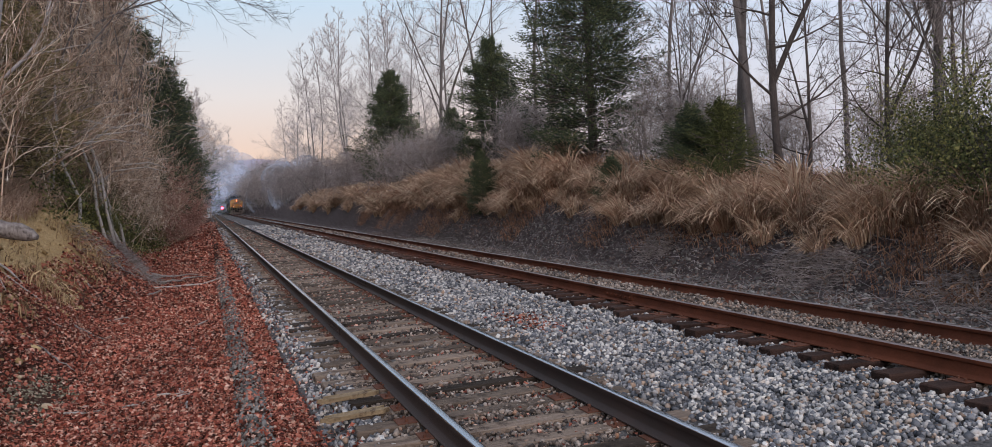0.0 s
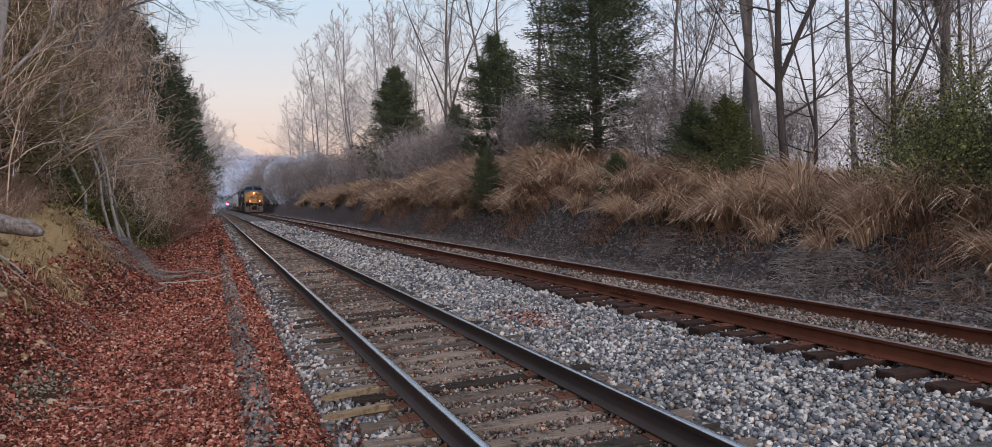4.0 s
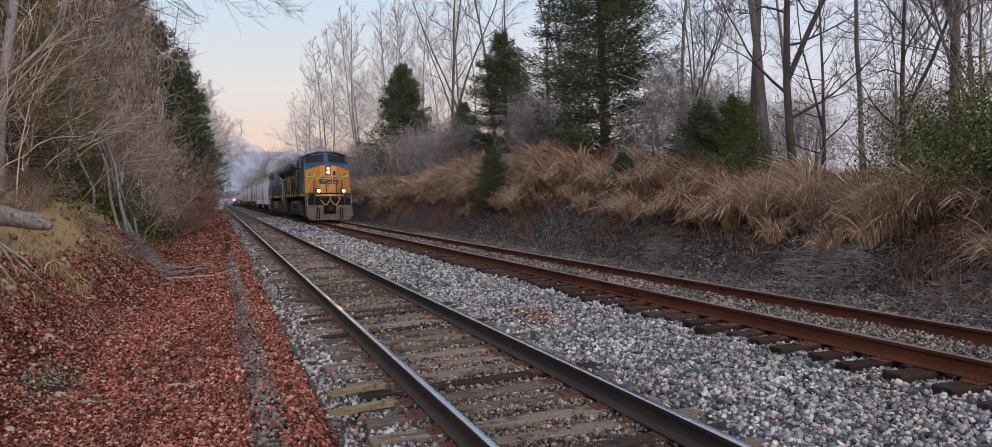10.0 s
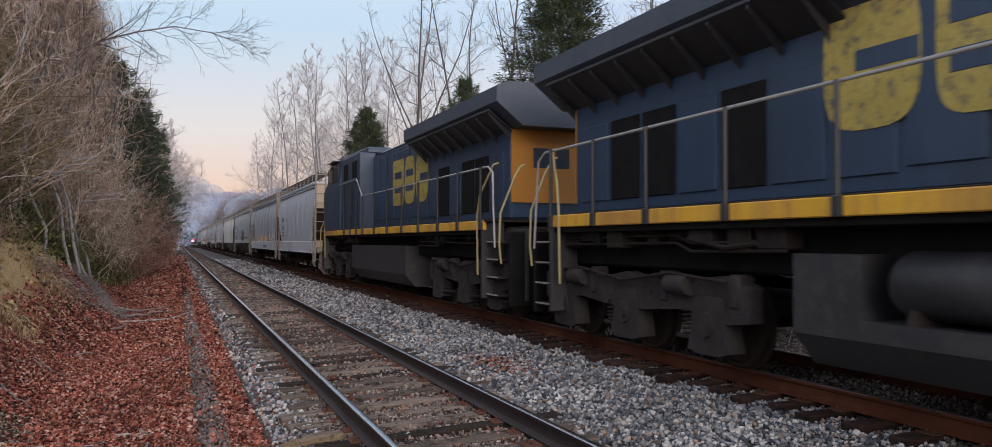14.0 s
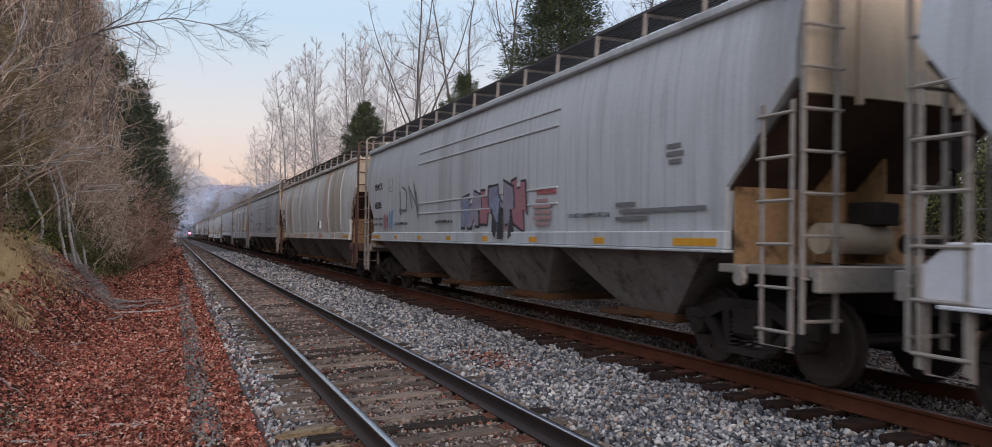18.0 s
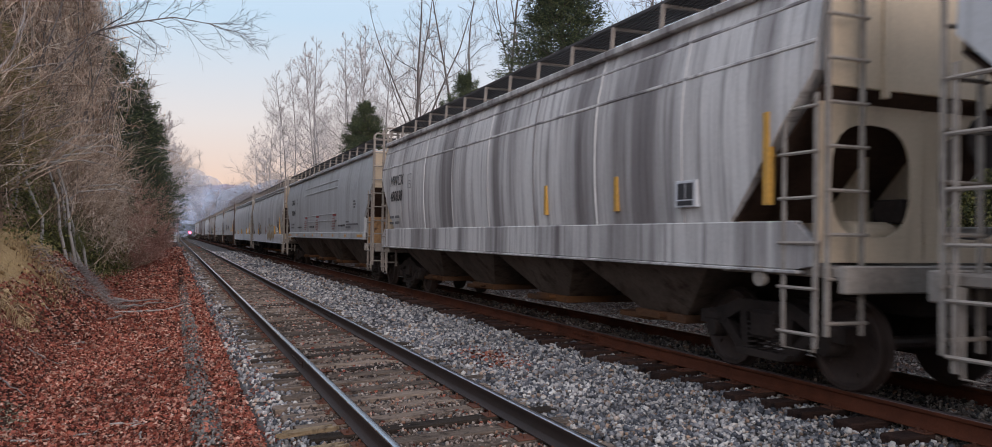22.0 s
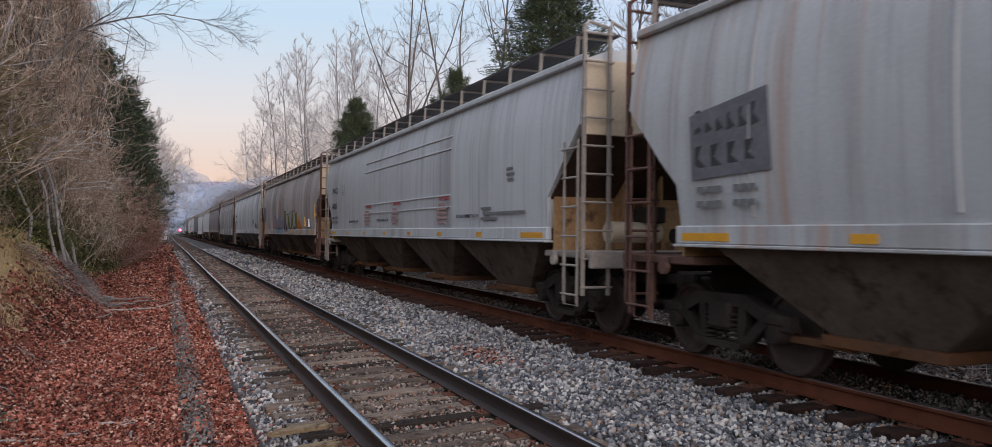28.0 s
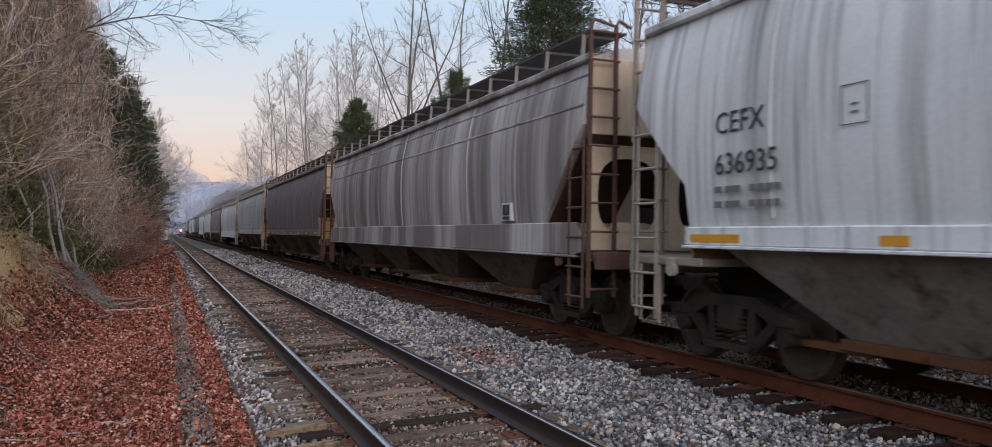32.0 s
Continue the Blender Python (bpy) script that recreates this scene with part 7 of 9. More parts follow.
def rods(pts, r, sides=3, taper=0.85):
    """Tapering round rods along many paths of equally many points."""
    n, m = pts.shape[:2]
    d = np.gradient(pts, axis=1)
    d /= np.maximum(np.linalg.norm(d, axis=2), 1e-6)[:, :, None]
    a = np.cross(d, np.where(np.abs(d[:, :, 2:3]) < 0.9, np.array([0, 0, 1.0]), np.array([1.0, 0, 0])))
    a /= np.maximum(np.linalg.norm(a, axis=2), 1e-6)[:, :, None]
    b = np.cross(d, a)
    rad = (np.asarray(r)[:, None] * (1 - taper * np.linspace(0, 1, m)[None, :]))[:, :, None]
    ring = np.stack([pts + (a * math.cos(2 * math.pi * k / sides) + b * math.sin(2 * math.pi * k / sides)) * rad for k in range(sides)], 2)
    i, j, k = np.meshgrid(np.arange(n), np.arange(m - 1), np.arange(sides), indexing="ij")
    q = lambda jj, kk: ((i * m + jj) * sides + kk % sides).ravel()
    return ring.reshape(-1, 3), np.stack([q(j, k), q(j, k + 1), q(j + 1, k + 1), q(j + 1, k)], 1)


def forked(g, pts, length, r, per, lo, shrink, open_up, up):
    """Where and how side shoots leave many paths: their starts, ways, lengths and radii."""
    n, m = pts.shape[:2]
    k = np.repeat(np.arange(n), per)
    u = np.clip((np.tile(np.arange(per), n) + g.uniform(0, 1, n * per)) / per, 0, 0.999) * (1 - lo) + lo
    j = np.minimum((u * (m - 1)).astype(int), m - 2)
    f = (u * (m - 1) - j)[:, None]
    a, b = pts[k, j], pts[k, j + 1]
    t = b - a
    t /= np.maximum(np.linalg.norm(t, axis=1), 1e-6)[:, None]
    side = g.normal(size=t.shape)
    side -= t * (t * side).sum(1)[:, None]
    side /= np.linalg.norm(side, axis=1)[:, None]
    d = t + side * open_up * g.uniform(0.5, 1.4, (len(k), 1)) + np.array([0, 0, up])
    d /= np.linalg.norm(d, axis=1)[:, None]
    return a + (b - a) * f, d, length[k] * shrink * g.uniform(0.6, 1.3, len(k)) * (1.15 - 0.55 * u), r[k] * (1 - 0.7 * u) * 0.62


def bare_tree(name, seed, height, radius, first=0.35, spread=0.42, limbs=16, twigs=5, bark=None, twig=None, fork=0, label="", rise=0.5, fine=1.0):
    """A leafless tree: tapered trunk, limbs and branches in one mesh, the fine twigs of its crown in another."""
    g = random.Random(seed)
    gn = np.random.default_rng(seed)
    s = Shape()
    base = thing(name, label, "tree")
    trunks = [bowed((0, 0, -0.3), (g.uniform(-0.05, 0.05), g.uniform(-0.05, 0.05), 1), height, g, 10, 0.3, 0.07)]
    for k in range(fork):
        at = trunks[0][2 + k]
        a = g.uniform(0, 6.28)
        trunks.append(bowed(at, (math.cos(a) * 0.45, math.sin(a) * 0.45, 1), height * 0.74, g, 9, 0.5, 0.10))
    p, d, ln, r = [], [], [], []
    for q, tr in enumerate(trunks):
        n = len(tr)
        r0 = radius * (1 if q == 0 else 0.68)
        s.tube(tr, [r0 * (1.35 if i == 0 and q == 0 else 1) * (1 - 0.90 * (i / (n - 1)) ** 1.1) for i in range(n)], 7, False)
        count = limbs if q == 0 else limbs * 2 // 3
        for k in range(count):
            f = first + (1 - first) * ((k + g.random()) / count) * 0.98
            i = min(int(f * (n - 1)), n - 2)
            p.append(tr[i].lerp(tr[i + 1], f * (n - 1) - i))
            a = k * 2.4 + g.uniform(-0.7, 0.7)
            d.append(Vector((math.cos(a), math.sin(a), g.uniform(0.3, 1.1) * rise * 2)).normalized())
            ln.append(height * spread * (1.12 - f) * g.uniform(0.6, 1.3))
            r.append(r0 * (1 - 0.85 * f) * 0.45)
    p, d, ln, r = np.array(p), np.array(d), np.array(ln), np.array(r)
    one = grow(gn, p, d, ln, 7, 0.17, rise)
    two_at = forked(gn, one, ln, r, 6, 0.18, 0.50, 0.8, 0.18)
    two = grow(gn, *two_at[:3], 5, 0.20, 0.25)
    three_at = forked(gn, two, *two_at[2:], twigs, 0.15, 0.55, 0.8, 0.12)
    three = grow(gn, *three_at[:3], 3, 0.20, 0.2)
    four_at = forked(gn, three, *three_at[2:], 4, 0.2, 0.62, 0.75, 0.1)
    four = grow(gn, *four_at[:3], 2, 0.16, 0.1)
    trunk = part("trunk", s, bark or M_bark, base, smooth=60)
    part("limb", array_mesh("limb", *joined(rods(one, np.maximum(r, 0.012 * fine), 5), rods(two, np.maximum(two_at[3], 0.009 * fine), 4)), bark or M_bark, True), bark or M_bark, trunk)["kind"] = "stuff"
    part("crown", array_mesh("crown", *joined(rods(three, np.maximum(three_at[3], 0.006 * fine)), rods(four, np.maximum(four_at[3], 0.0042 * fine))), twig or M_twig), twig or M_twig, base)
    return base


def cedar(name, seed, height, width, mat, label, bare=0.06, dense=1.0):
    """An evergreen with a trunk, whorled branches and sprays of foliage with gaps between them."""
    g = np.random.default_rng(seed)
    base = thing(name, label, "tree")
    s = Shape()
    s.tube([(0, 0, -0.3), (0.03, 0, height * 0.5), (0, 0.02, height)], [height * 0.02, height * 0.013, 0.01], 7, False)
    n = int(130 * dense * max(1, height / 6))
    f = np.sort(g.uniform(bare, 0.98, n))
    a = g.uniform(0, 2 * np.pi, n)
    reach = width * np.minimum(1.0, 1.25 * (1 - f) ** 0.75 + 0.06) * np.minimum(1, 0.75 + f * 2.0) * (g.uniform(0.55, 1.15, n) if height > 3 else g.uniform(0.2, 1.35, n)) * (1 + 0.16 * np.sin(3 * a + 9 * f + seed))
    p0 = np.c_[np.zeros(n), np.zeros(n), f * height]
    p1 = p0 + np.c_[np.cos(a) * reach, np.sin(a) * reach, reach * g.uniform(-0.05, 0.42, n)]
    for i in range(n):
        s.tube([p0[i], p0[i] * 0.5 + p1[i] * 0.5 - np.array([0, 0, 0.06 * reach[i]]), p1[i]], [0.022, 0.014, 0.004], 3, False)
    part("trunk", s, M_bark_dark, base)
    per = 105
    k = np.repeat(np.arange(n), per)
    u = g.uniform(0.15, 1.03, len(k)) ** 0.8
    fan = g.normal(0, 0.20, len(k)) * reach[k] * (1.15 - u) + g.normal(0, 0.07, len(k))
    at = p0[k] + (p1[k] - p0[k]) * u[:, None] + np.c_[-np.sin(a[k]) * fan, np.cos(a[k]) * fan, g.normal(0, 0.11, len(k)) - 0.1 * np.abs(fan)]
    d = (p1[k] - p0[k]) / reach[k][:, None] + np.c_[-np.sin(a[k]), np.cos(a[k]), np.zeros(len(k))] * np.sign(fan)[:, None] * 0.6 + g.normal(0, 0.5, (len(k), 3))
    d /= np.linalg.norm(d, axis=1)[:, None]
    v, fc = spikes(at, at + d * g.uniform(0.08, 0.21, (len(k), 1)) * (0.55 + 0.05 * height), g.uniform(0.010, 0.022, len(k)) * (0.6 + 0.05 * height))
    part("crown", array_mesh("crown", v, fc, mat), mat, base)
    return base


def shrub(name, seed, width, height, mat, label, leaf=0.05, count=9000, stem=None):
    """A leafy bush: fine stems and many small leaves in clumps."""
    g = np.random.default_rng(seed)
    base = thing(name, label, "bush")
    n = 260
    a, e = g.uniform(0, 2 * np.pi, n), g.uniform(0.15, 1.35, n)
    length = g.uniform(0.55, 1.0, n) * (1 + 0.25 * np.sin(a * 3 + seed))
    tip = np.c_[np.cos(a) * np.cos(e) * width * length, np.sin(a) * np.cos(e) * width * length, np.sin(e) * height * length]
    v, f = spikes(np.c_[tip[:, :2] * 0.08, np.zeros(n)], tip, 0.012)
    tagged(part("stem", array_mesh("stem", v, f, stem or M_twig_dark), stem or M_twig_dark, base), kind="stuff")
    k = g.integers(0, n, count)
    at = tip[k] * g.uniform(0.45, 1.06, (count, 1)) + g.normal(0, 0.13, (count, 3))
    at = at[at[:, 2] > 0.02]
    tagged(part("foliage", array_mesh("foliage", *leaves_at(at, leaf, 0.0, 1.6, g), mat), mat, base), kind="stuff")
    return base


def tangle(name, seed, width, height, mat, label, count=5200, droop=0.5):
    """A dense curtain of leafless vines and brush."""
    g = np.random.default_rng(seed)
    base = thing(name, label, "thicket")
    s = Shape()
    r = random.Random(seed)
    for _ in range(12):
        a = r.uniform(0, 6.28)
        s.tube(bowed((math.cos(a) * width * 0.5, math.sin(a) * width * 0.5, -0.4), (r.uniform(-0.4, 0.4), r.uniform(-0.4, 0.4), 1), height * r.uniform(0.6, 1.05), r, 7, 0.1, 0.22), [0.05, 0.045, 0.04, 0.034, 0.027, 0.02, 0.01], 5, False)
    tagged(part("stem", s, M_bark, base, smooth=60), kind="stuff")
    n = count // 9
    a, z = g.uniform(0, 2 * np.pi, n), g.uniform(0, 1, n) ** 0.85
    rr = np.sqrt(g.uniform(0.15, 1, n)) * width * (1.05 - 0.55 * z ** 2) * (1 + 0.25 * np.sin(3 * a + z * 7 + seed))
    c = np.c_[np.cos(a) * rr, np.sin(a) * rr, z * height]
    k = np.repeat(np.arange(n), 9)
    p = c[k] + g.normal(0, 0.33, (len(k), 3))
    d = g.normal(0, 1, (len(k), 3))
    d[:, 2] += np.where(g.random(len(k)) < droop, -1.1, 0.9)
    d /= np.linalg.norm(d, axis=1)[:, None]
    L = g.uniform(0.35, 1.15, (len(k), 1))
    q = p + d * L
    bow = q + d * L * 0.7 + g.normal(0, 0.18, (len(k), 3)) + np.array([0, 0, -0.2])
    thin = np.where(g.random(len(k)) < 0.10, g.uniform(0.018, 0.034, len(k)), g.uniform(0.006, 0.016, len(k)))
    v, f = joined(spikes(p, q, thin), spikes(q - d * 0.08, bow, thin * 0.7), spikes(q - d * L * 0.4, q + np.cross(d, [0.3, 0.5, 0.8]) * L * 0.6, thin * 0.6))
    tagged(part("vine_mat", array_mesh("vine_mat", v, f, mat), mat, base), kind="stuff")
    return base


def stand(ob, x, y, turn=0, size=1.0, sink=0.0, tall=1.0):
    """The pose that puts a plant on the ground at x, y."""
    return Matrix.Translation((x, y, float(land(x, y)) - sink)) @ Matrix.Rotation(radians(turn), 4, "Z") @ Matrix.Diagonal((size, size, size * tall, 1))


def plant(ob, spots):
    """Puts ob at the first spot and copies of it at the others: (x, y, turn, size) each."""
    out = []
    for i, (x, y, turn, size, *more) in enumerate(spots):
        m = stand(ob, x, y, turn, size, 0, more[0] if more else 1.0)
        if i == 0:
            ob.matrix_basis = m
            out.append(ob)
        else:
            c = copy_thing(ob, Matrix.Identity(4))
            c.matrix_basis = m
            out.append(c)
    for o in out:
        o["group"] = "plants along the cutting"
    return out


# right bank, large trees
tall = "tall leafless hardwood with straight grey trunk on the bank"
T1 = bare_tree("bare_tree", 11, 17, 0.125, 0.45, 0.26, 13, 3, label=tall, fine=1.0)
T2 = bare_tree("bare_tree", 12, 19, 0.14, 0.34, 0.30, 12, 3, fork=2, fine=1.0, label="tall leafless forked hardwood on the bank")
T3 = bare_tree("bare_tree", 13, 9, 0.075, 0.14, 0.36, 15, 3, fine=1.0, bark=M_bark_dark, twig=M_twig_dark, fork=1, label="small dark leafless tree with crooked limbs on the bank", rise=0.35)
T6 = bare_tree("sapling", 18, 7, 0.04, 0.08, 0.36, 12, 3, fine=1.2, twig=M_twig, fork=2, label="thin many-stemmed leafless sapling on the bank", rise=0.6)
plant(T6, [(14.4, 21.8, 0, 1.0), (15.2, 23.4, 70, 1.1), (15.4, 12.6, 210, 1.0), (17.2, 14.4, 280, 1.1), (15.8, 33, 100, 1.2), (19, 18.5, 30, 1.1)])
T4 = bare_tree("bare_tree", 14, 20, 0.12, 0.22, 0.33, 26, 4, bark=M_bark_pale_hazed, label="slender leafless tree in a grove paled by painted-in haze", rise=0.55, fine=2.4, twig=M_twig_hazed)
T5 = bare_tree("bare_tree", 15, 14, 0.13, 0.25, 0.42, 16, 4, label="spreading leafless tree above the track", rise=0.4)
plant(T1, [(14.0, 18.6, 0, 1.0), (14.0, 17.9, 130, 1.05), (17, 40, 60, 1.0), (15.5, 44, 200, 0.9), (22, 35, 10, 1), (25, 26, 77, 1), (18.5, 50, 99, 1.05), (30, 36, 150, 1.1), (30, 22, 200, 1.0)])
plant(T2, [(16.5, 57, 20, 1.05), (16.5, 14.3, 100, 0.95), (20, 66, 150, 1.0), (22, 48, 250, 0.95)])
plant(T3, [(14.2, 17.1, 40, 1.5), (13.6, 15.4, 160, 0.7), (14.6, 13.9, 30, 0.9), (24, 20, 300, 1.2)])
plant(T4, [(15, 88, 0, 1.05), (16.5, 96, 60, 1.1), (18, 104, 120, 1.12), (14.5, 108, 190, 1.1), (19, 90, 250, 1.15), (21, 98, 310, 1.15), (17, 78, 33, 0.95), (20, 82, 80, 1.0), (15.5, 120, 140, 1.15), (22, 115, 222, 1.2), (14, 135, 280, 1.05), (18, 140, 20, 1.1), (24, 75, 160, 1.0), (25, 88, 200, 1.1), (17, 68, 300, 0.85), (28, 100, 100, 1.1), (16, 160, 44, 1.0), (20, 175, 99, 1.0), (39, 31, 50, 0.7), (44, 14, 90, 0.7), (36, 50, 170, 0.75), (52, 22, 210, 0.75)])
# evergreens
C1 = cedar("cedar", 21, 10.5, 3.25, M_cedar, "large dark green cedar with uneven branches on the bank", 0.02, 2.3)
plant(C1, [(14.6, 28.6, 0, 1.0)])
C2 = cedar("cedar", 22, 6.4, 2.2, M_cedar, "dark green cedar on the bank", 0.0, 2.6)
plant(C2, [(14.8, 40.5, 40, 1.12), (15.0, 65.5, 120, 1.5), (11.0, 32.0, 10, 0.42), (16, 52, 200, 0.8)])
C3 = cedar("young_cedar", 23, 2.2, 1.0, M_cedar, "young green cedar among the dry grass", 0.0, 0.9)
plant(C3, [(12.6, 18.8, 0, 1.0), (-3.9, 41, 20, 0.9), (-3.6, 57, 50, 1.2), (-3.4, 60, 120, 1.3), (11.6, 21.6, 200, 0.62)])
C6 = cedar("young_cedar", 26, 2.2, 1.05, M_cedar_green, "young yellow-green cedar among the dry grass", 0.0, 0.9)
plant(C6, [(12.5, 17.2, 100, 0.95, 1.1)])
B1 = shrub("bush", 31, 2.0, 2.3, M_bush, "olive-green leafy bush on the bank", 0.034, 20000)
plant(B1, [(13.1, 10.0, 0, 1.1), (13.7, 12.0, 100, 0.95, 1.1), (12.8, 7.8, 200, 1.1), (15.0, 9.6, 40, 1.3), (-3.5, 30.5, 60, 0.5), (-4.0, 35, 150, 0.55, 1.7), (-4.3, 28.0, 250, 0.5, 1.5), (-3.9, 44, 20, 0.6, 2.2)])
# the pale brushwood behind the bank
K1 = tangle("brush_thicket", 41, 1.6, 2.6, M_twig, "grey leafless brush on the bank", 1100, 0.2)
plant(K1, [(14.5, 23, 0, 1), (15.0, 21, 200, 0.8), (21, 20, 80, 1.0), (22, 26, 140, 1.0), (22, 11.5, 260, 1.0), (24, 36, 130, 1.2), (14.2, 33, 60, 1), (14.6, 36.5, 120, 1), (13.6, 46, 180, 1.1), (13.9, 52, 240, 1.1), (13.4, 58, 300, 1.2), (13.2, 72, 10, 1.3), (13.5, 80, 80, 1.4), (13.0, 95, 150, 1.5), (13.4, 110, 220, 1.6), (12.8, 130, 290, 1.8), (12.5, 150, 33, 2.0), (12.5, 175, 133, 2.2), (12, 205, 33, 2.4)])

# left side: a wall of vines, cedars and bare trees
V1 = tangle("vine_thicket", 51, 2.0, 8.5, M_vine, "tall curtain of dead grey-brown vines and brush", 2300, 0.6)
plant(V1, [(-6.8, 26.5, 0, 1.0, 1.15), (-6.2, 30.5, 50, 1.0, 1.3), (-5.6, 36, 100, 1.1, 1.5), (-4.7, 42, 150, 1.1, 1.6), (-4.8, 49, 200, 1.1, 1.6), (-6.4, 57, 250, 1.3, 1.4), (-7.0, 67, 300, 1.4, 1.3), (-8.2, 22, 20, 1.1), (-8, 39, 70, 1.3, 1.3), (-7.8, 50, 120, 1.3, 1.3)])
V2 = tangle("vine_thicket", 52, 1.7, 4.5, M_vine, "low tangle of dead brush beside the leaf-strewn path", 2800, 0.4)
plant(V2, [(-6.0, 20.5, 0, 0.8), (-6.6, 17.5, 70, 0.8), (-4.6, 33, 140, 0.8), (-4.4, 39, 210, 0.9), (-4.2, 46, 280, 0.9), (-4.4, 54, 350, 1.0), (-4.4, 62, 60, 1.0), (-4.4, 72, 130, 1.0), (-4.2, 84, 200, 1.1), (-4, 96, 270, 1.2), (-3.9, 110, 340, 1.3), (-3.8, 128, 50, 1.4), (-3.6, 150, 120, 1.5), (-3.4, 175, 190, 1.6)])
C4 = cedar("cedar", 24, 9.0, 2.2, M_cedar, "dark cedar of the vine thicket, five added behind as dark backing", 0.12)
# The first five are added behind the vines as dark backing for gaps.
plant(C4, [(-7.4, 27, 30, 1.0), (-6.9, 33, 80, 1.1), (-6.4, 39, 130, 1.1), (-6.0, 45, 10, 1.1), (-8.6, 21, 60, 0.95), (-2.6, 74, 0, 1.7), (-2.6, 86, 100, 1.7), (-3.7, 62, 200, 1.75), (-5.0, 54, 60, 1.6)])
C5 = cedar("browned_cedar", 25, 8.0, 2.3, M_cedar_brown, "browned olive cedar behind the vines", 0.1)
plant(C5, [(-5.0, 23.6, 0, 0.85), (-5.2, 28.5, 140, 0.85), (-6.2, 20.2, 90, 0.85), (-7.4, 31, 180, 1.2), (-4.9, 33.5, 270, 0.7)])
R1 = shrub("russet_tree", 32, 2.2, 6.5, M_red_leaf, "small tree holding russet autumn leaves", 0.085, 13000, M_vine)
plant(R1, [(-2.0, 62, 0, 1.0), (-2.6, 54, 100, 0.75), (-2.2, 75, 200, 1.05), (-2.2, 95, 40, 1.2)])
L2 = bare_tree("bare_tree", 17, 20, 0.14, 0.16, 0.36, 34, 6, bark=M_bark_pale_hazed, label="fluffy leafless tree beside the distant track, paled by painted-in haze", rise=0.4, fine=4.2, twig=M_twig_hazed)
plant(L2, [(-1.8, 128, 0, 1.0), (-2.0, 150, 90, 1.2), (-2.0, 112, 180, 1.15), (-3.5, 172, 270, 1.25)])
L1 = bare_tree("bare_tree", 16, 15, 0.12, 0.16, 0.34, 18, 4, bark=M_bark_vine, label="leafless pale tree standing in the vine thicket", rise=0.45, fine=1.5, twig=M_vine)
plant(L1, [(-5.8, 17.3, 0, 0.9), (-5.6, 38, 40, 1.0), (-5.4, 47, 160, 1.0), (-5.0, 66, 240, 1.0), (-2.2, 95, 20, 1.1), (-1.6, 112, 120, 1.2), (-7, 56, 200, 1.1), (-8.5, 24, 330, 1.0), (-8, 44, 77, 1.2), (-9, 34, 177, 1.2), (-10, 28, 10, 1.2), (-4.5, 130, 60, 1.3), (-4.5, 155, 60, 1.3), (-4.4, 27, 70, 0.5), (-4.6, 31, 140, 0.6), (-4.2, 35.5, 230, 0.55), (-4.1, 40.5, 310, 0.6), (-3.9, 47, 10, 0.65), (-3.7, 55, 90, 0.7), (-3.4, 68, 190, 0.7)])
L3 = bare_tree("bare_tree", 27, 13, 0.14, 0.22, 0.34, 16, 4, bark=M_bark_pale_hazed, label="leafless tree with a smooth pale trunk on the clay bank", rise=0.5, fine=1.2, twig=M_vine, fork=1)
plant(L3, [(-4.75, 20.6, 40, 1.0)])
plant(T5, [(-5.0, 41, 15, 1.0), (-6.5, 31, 200, 1.0), (-4.2, 78, 100, 1.1)])


# ---- dry grass, fallen leaves, small debris ----
M_brush = pieces("pale_russet_brush", ((0.0, (0.36, 0.22, 0.16)), (0.5, (0.62, 0.43, 0.32)), (1.0, (0.76, 0.58, 0.45))), 0.9, 0.3)
M_bank_straw = pieces("bank_straw", ((0.0, (0.16, 0.09, 0.05)), (0.4, (0.42, 0.28, 0.15)), (1.0, (0.72, 0.54, 0.32))), 0.85, 0.2)


def blades(x, y, z, length, lean_to, g, width=0.011, arch=0.38, out=0.5, way=None):
    """Arching blades of four joints each."""
    n = len(x)
    a = g.uniform(0, 2 * np.pi, n)
    if way is None:
        way = np.c_[np.cos(a), np.sin(a)] * g.uniform(0.25, 1.0, (n, 1))
    way = way + np.asarray(lean_to)
    base = np.c_[x, y, z]
    side = np.c_[-np.sin(a + 0.6), np.cos(a + 0.6), np.zeros(n)] * np.broadcast_to(width, (n,))[:, None]
    rows = []
    for f, w in ((0, 0.8), (0.35, 1.0), (0.65, 1.0), (0.85, 0.9), (1.0, 0.15)):
        rise = length * (f - arch * f ** 3)
        c = base + np.c_[length[:, None] * out * way * f ** 1.9, rise]
        rows += [c - side * w, c + side * w]
    v = np.stack(rows, 1).reshape(-1, 3)
    k = np.arange(n)[:, None] * 10
    return v, np.concatenate([k + np.array([[q, q + 1, q + 3, q + 2]]) for q in (0, 2, 4, 6)])


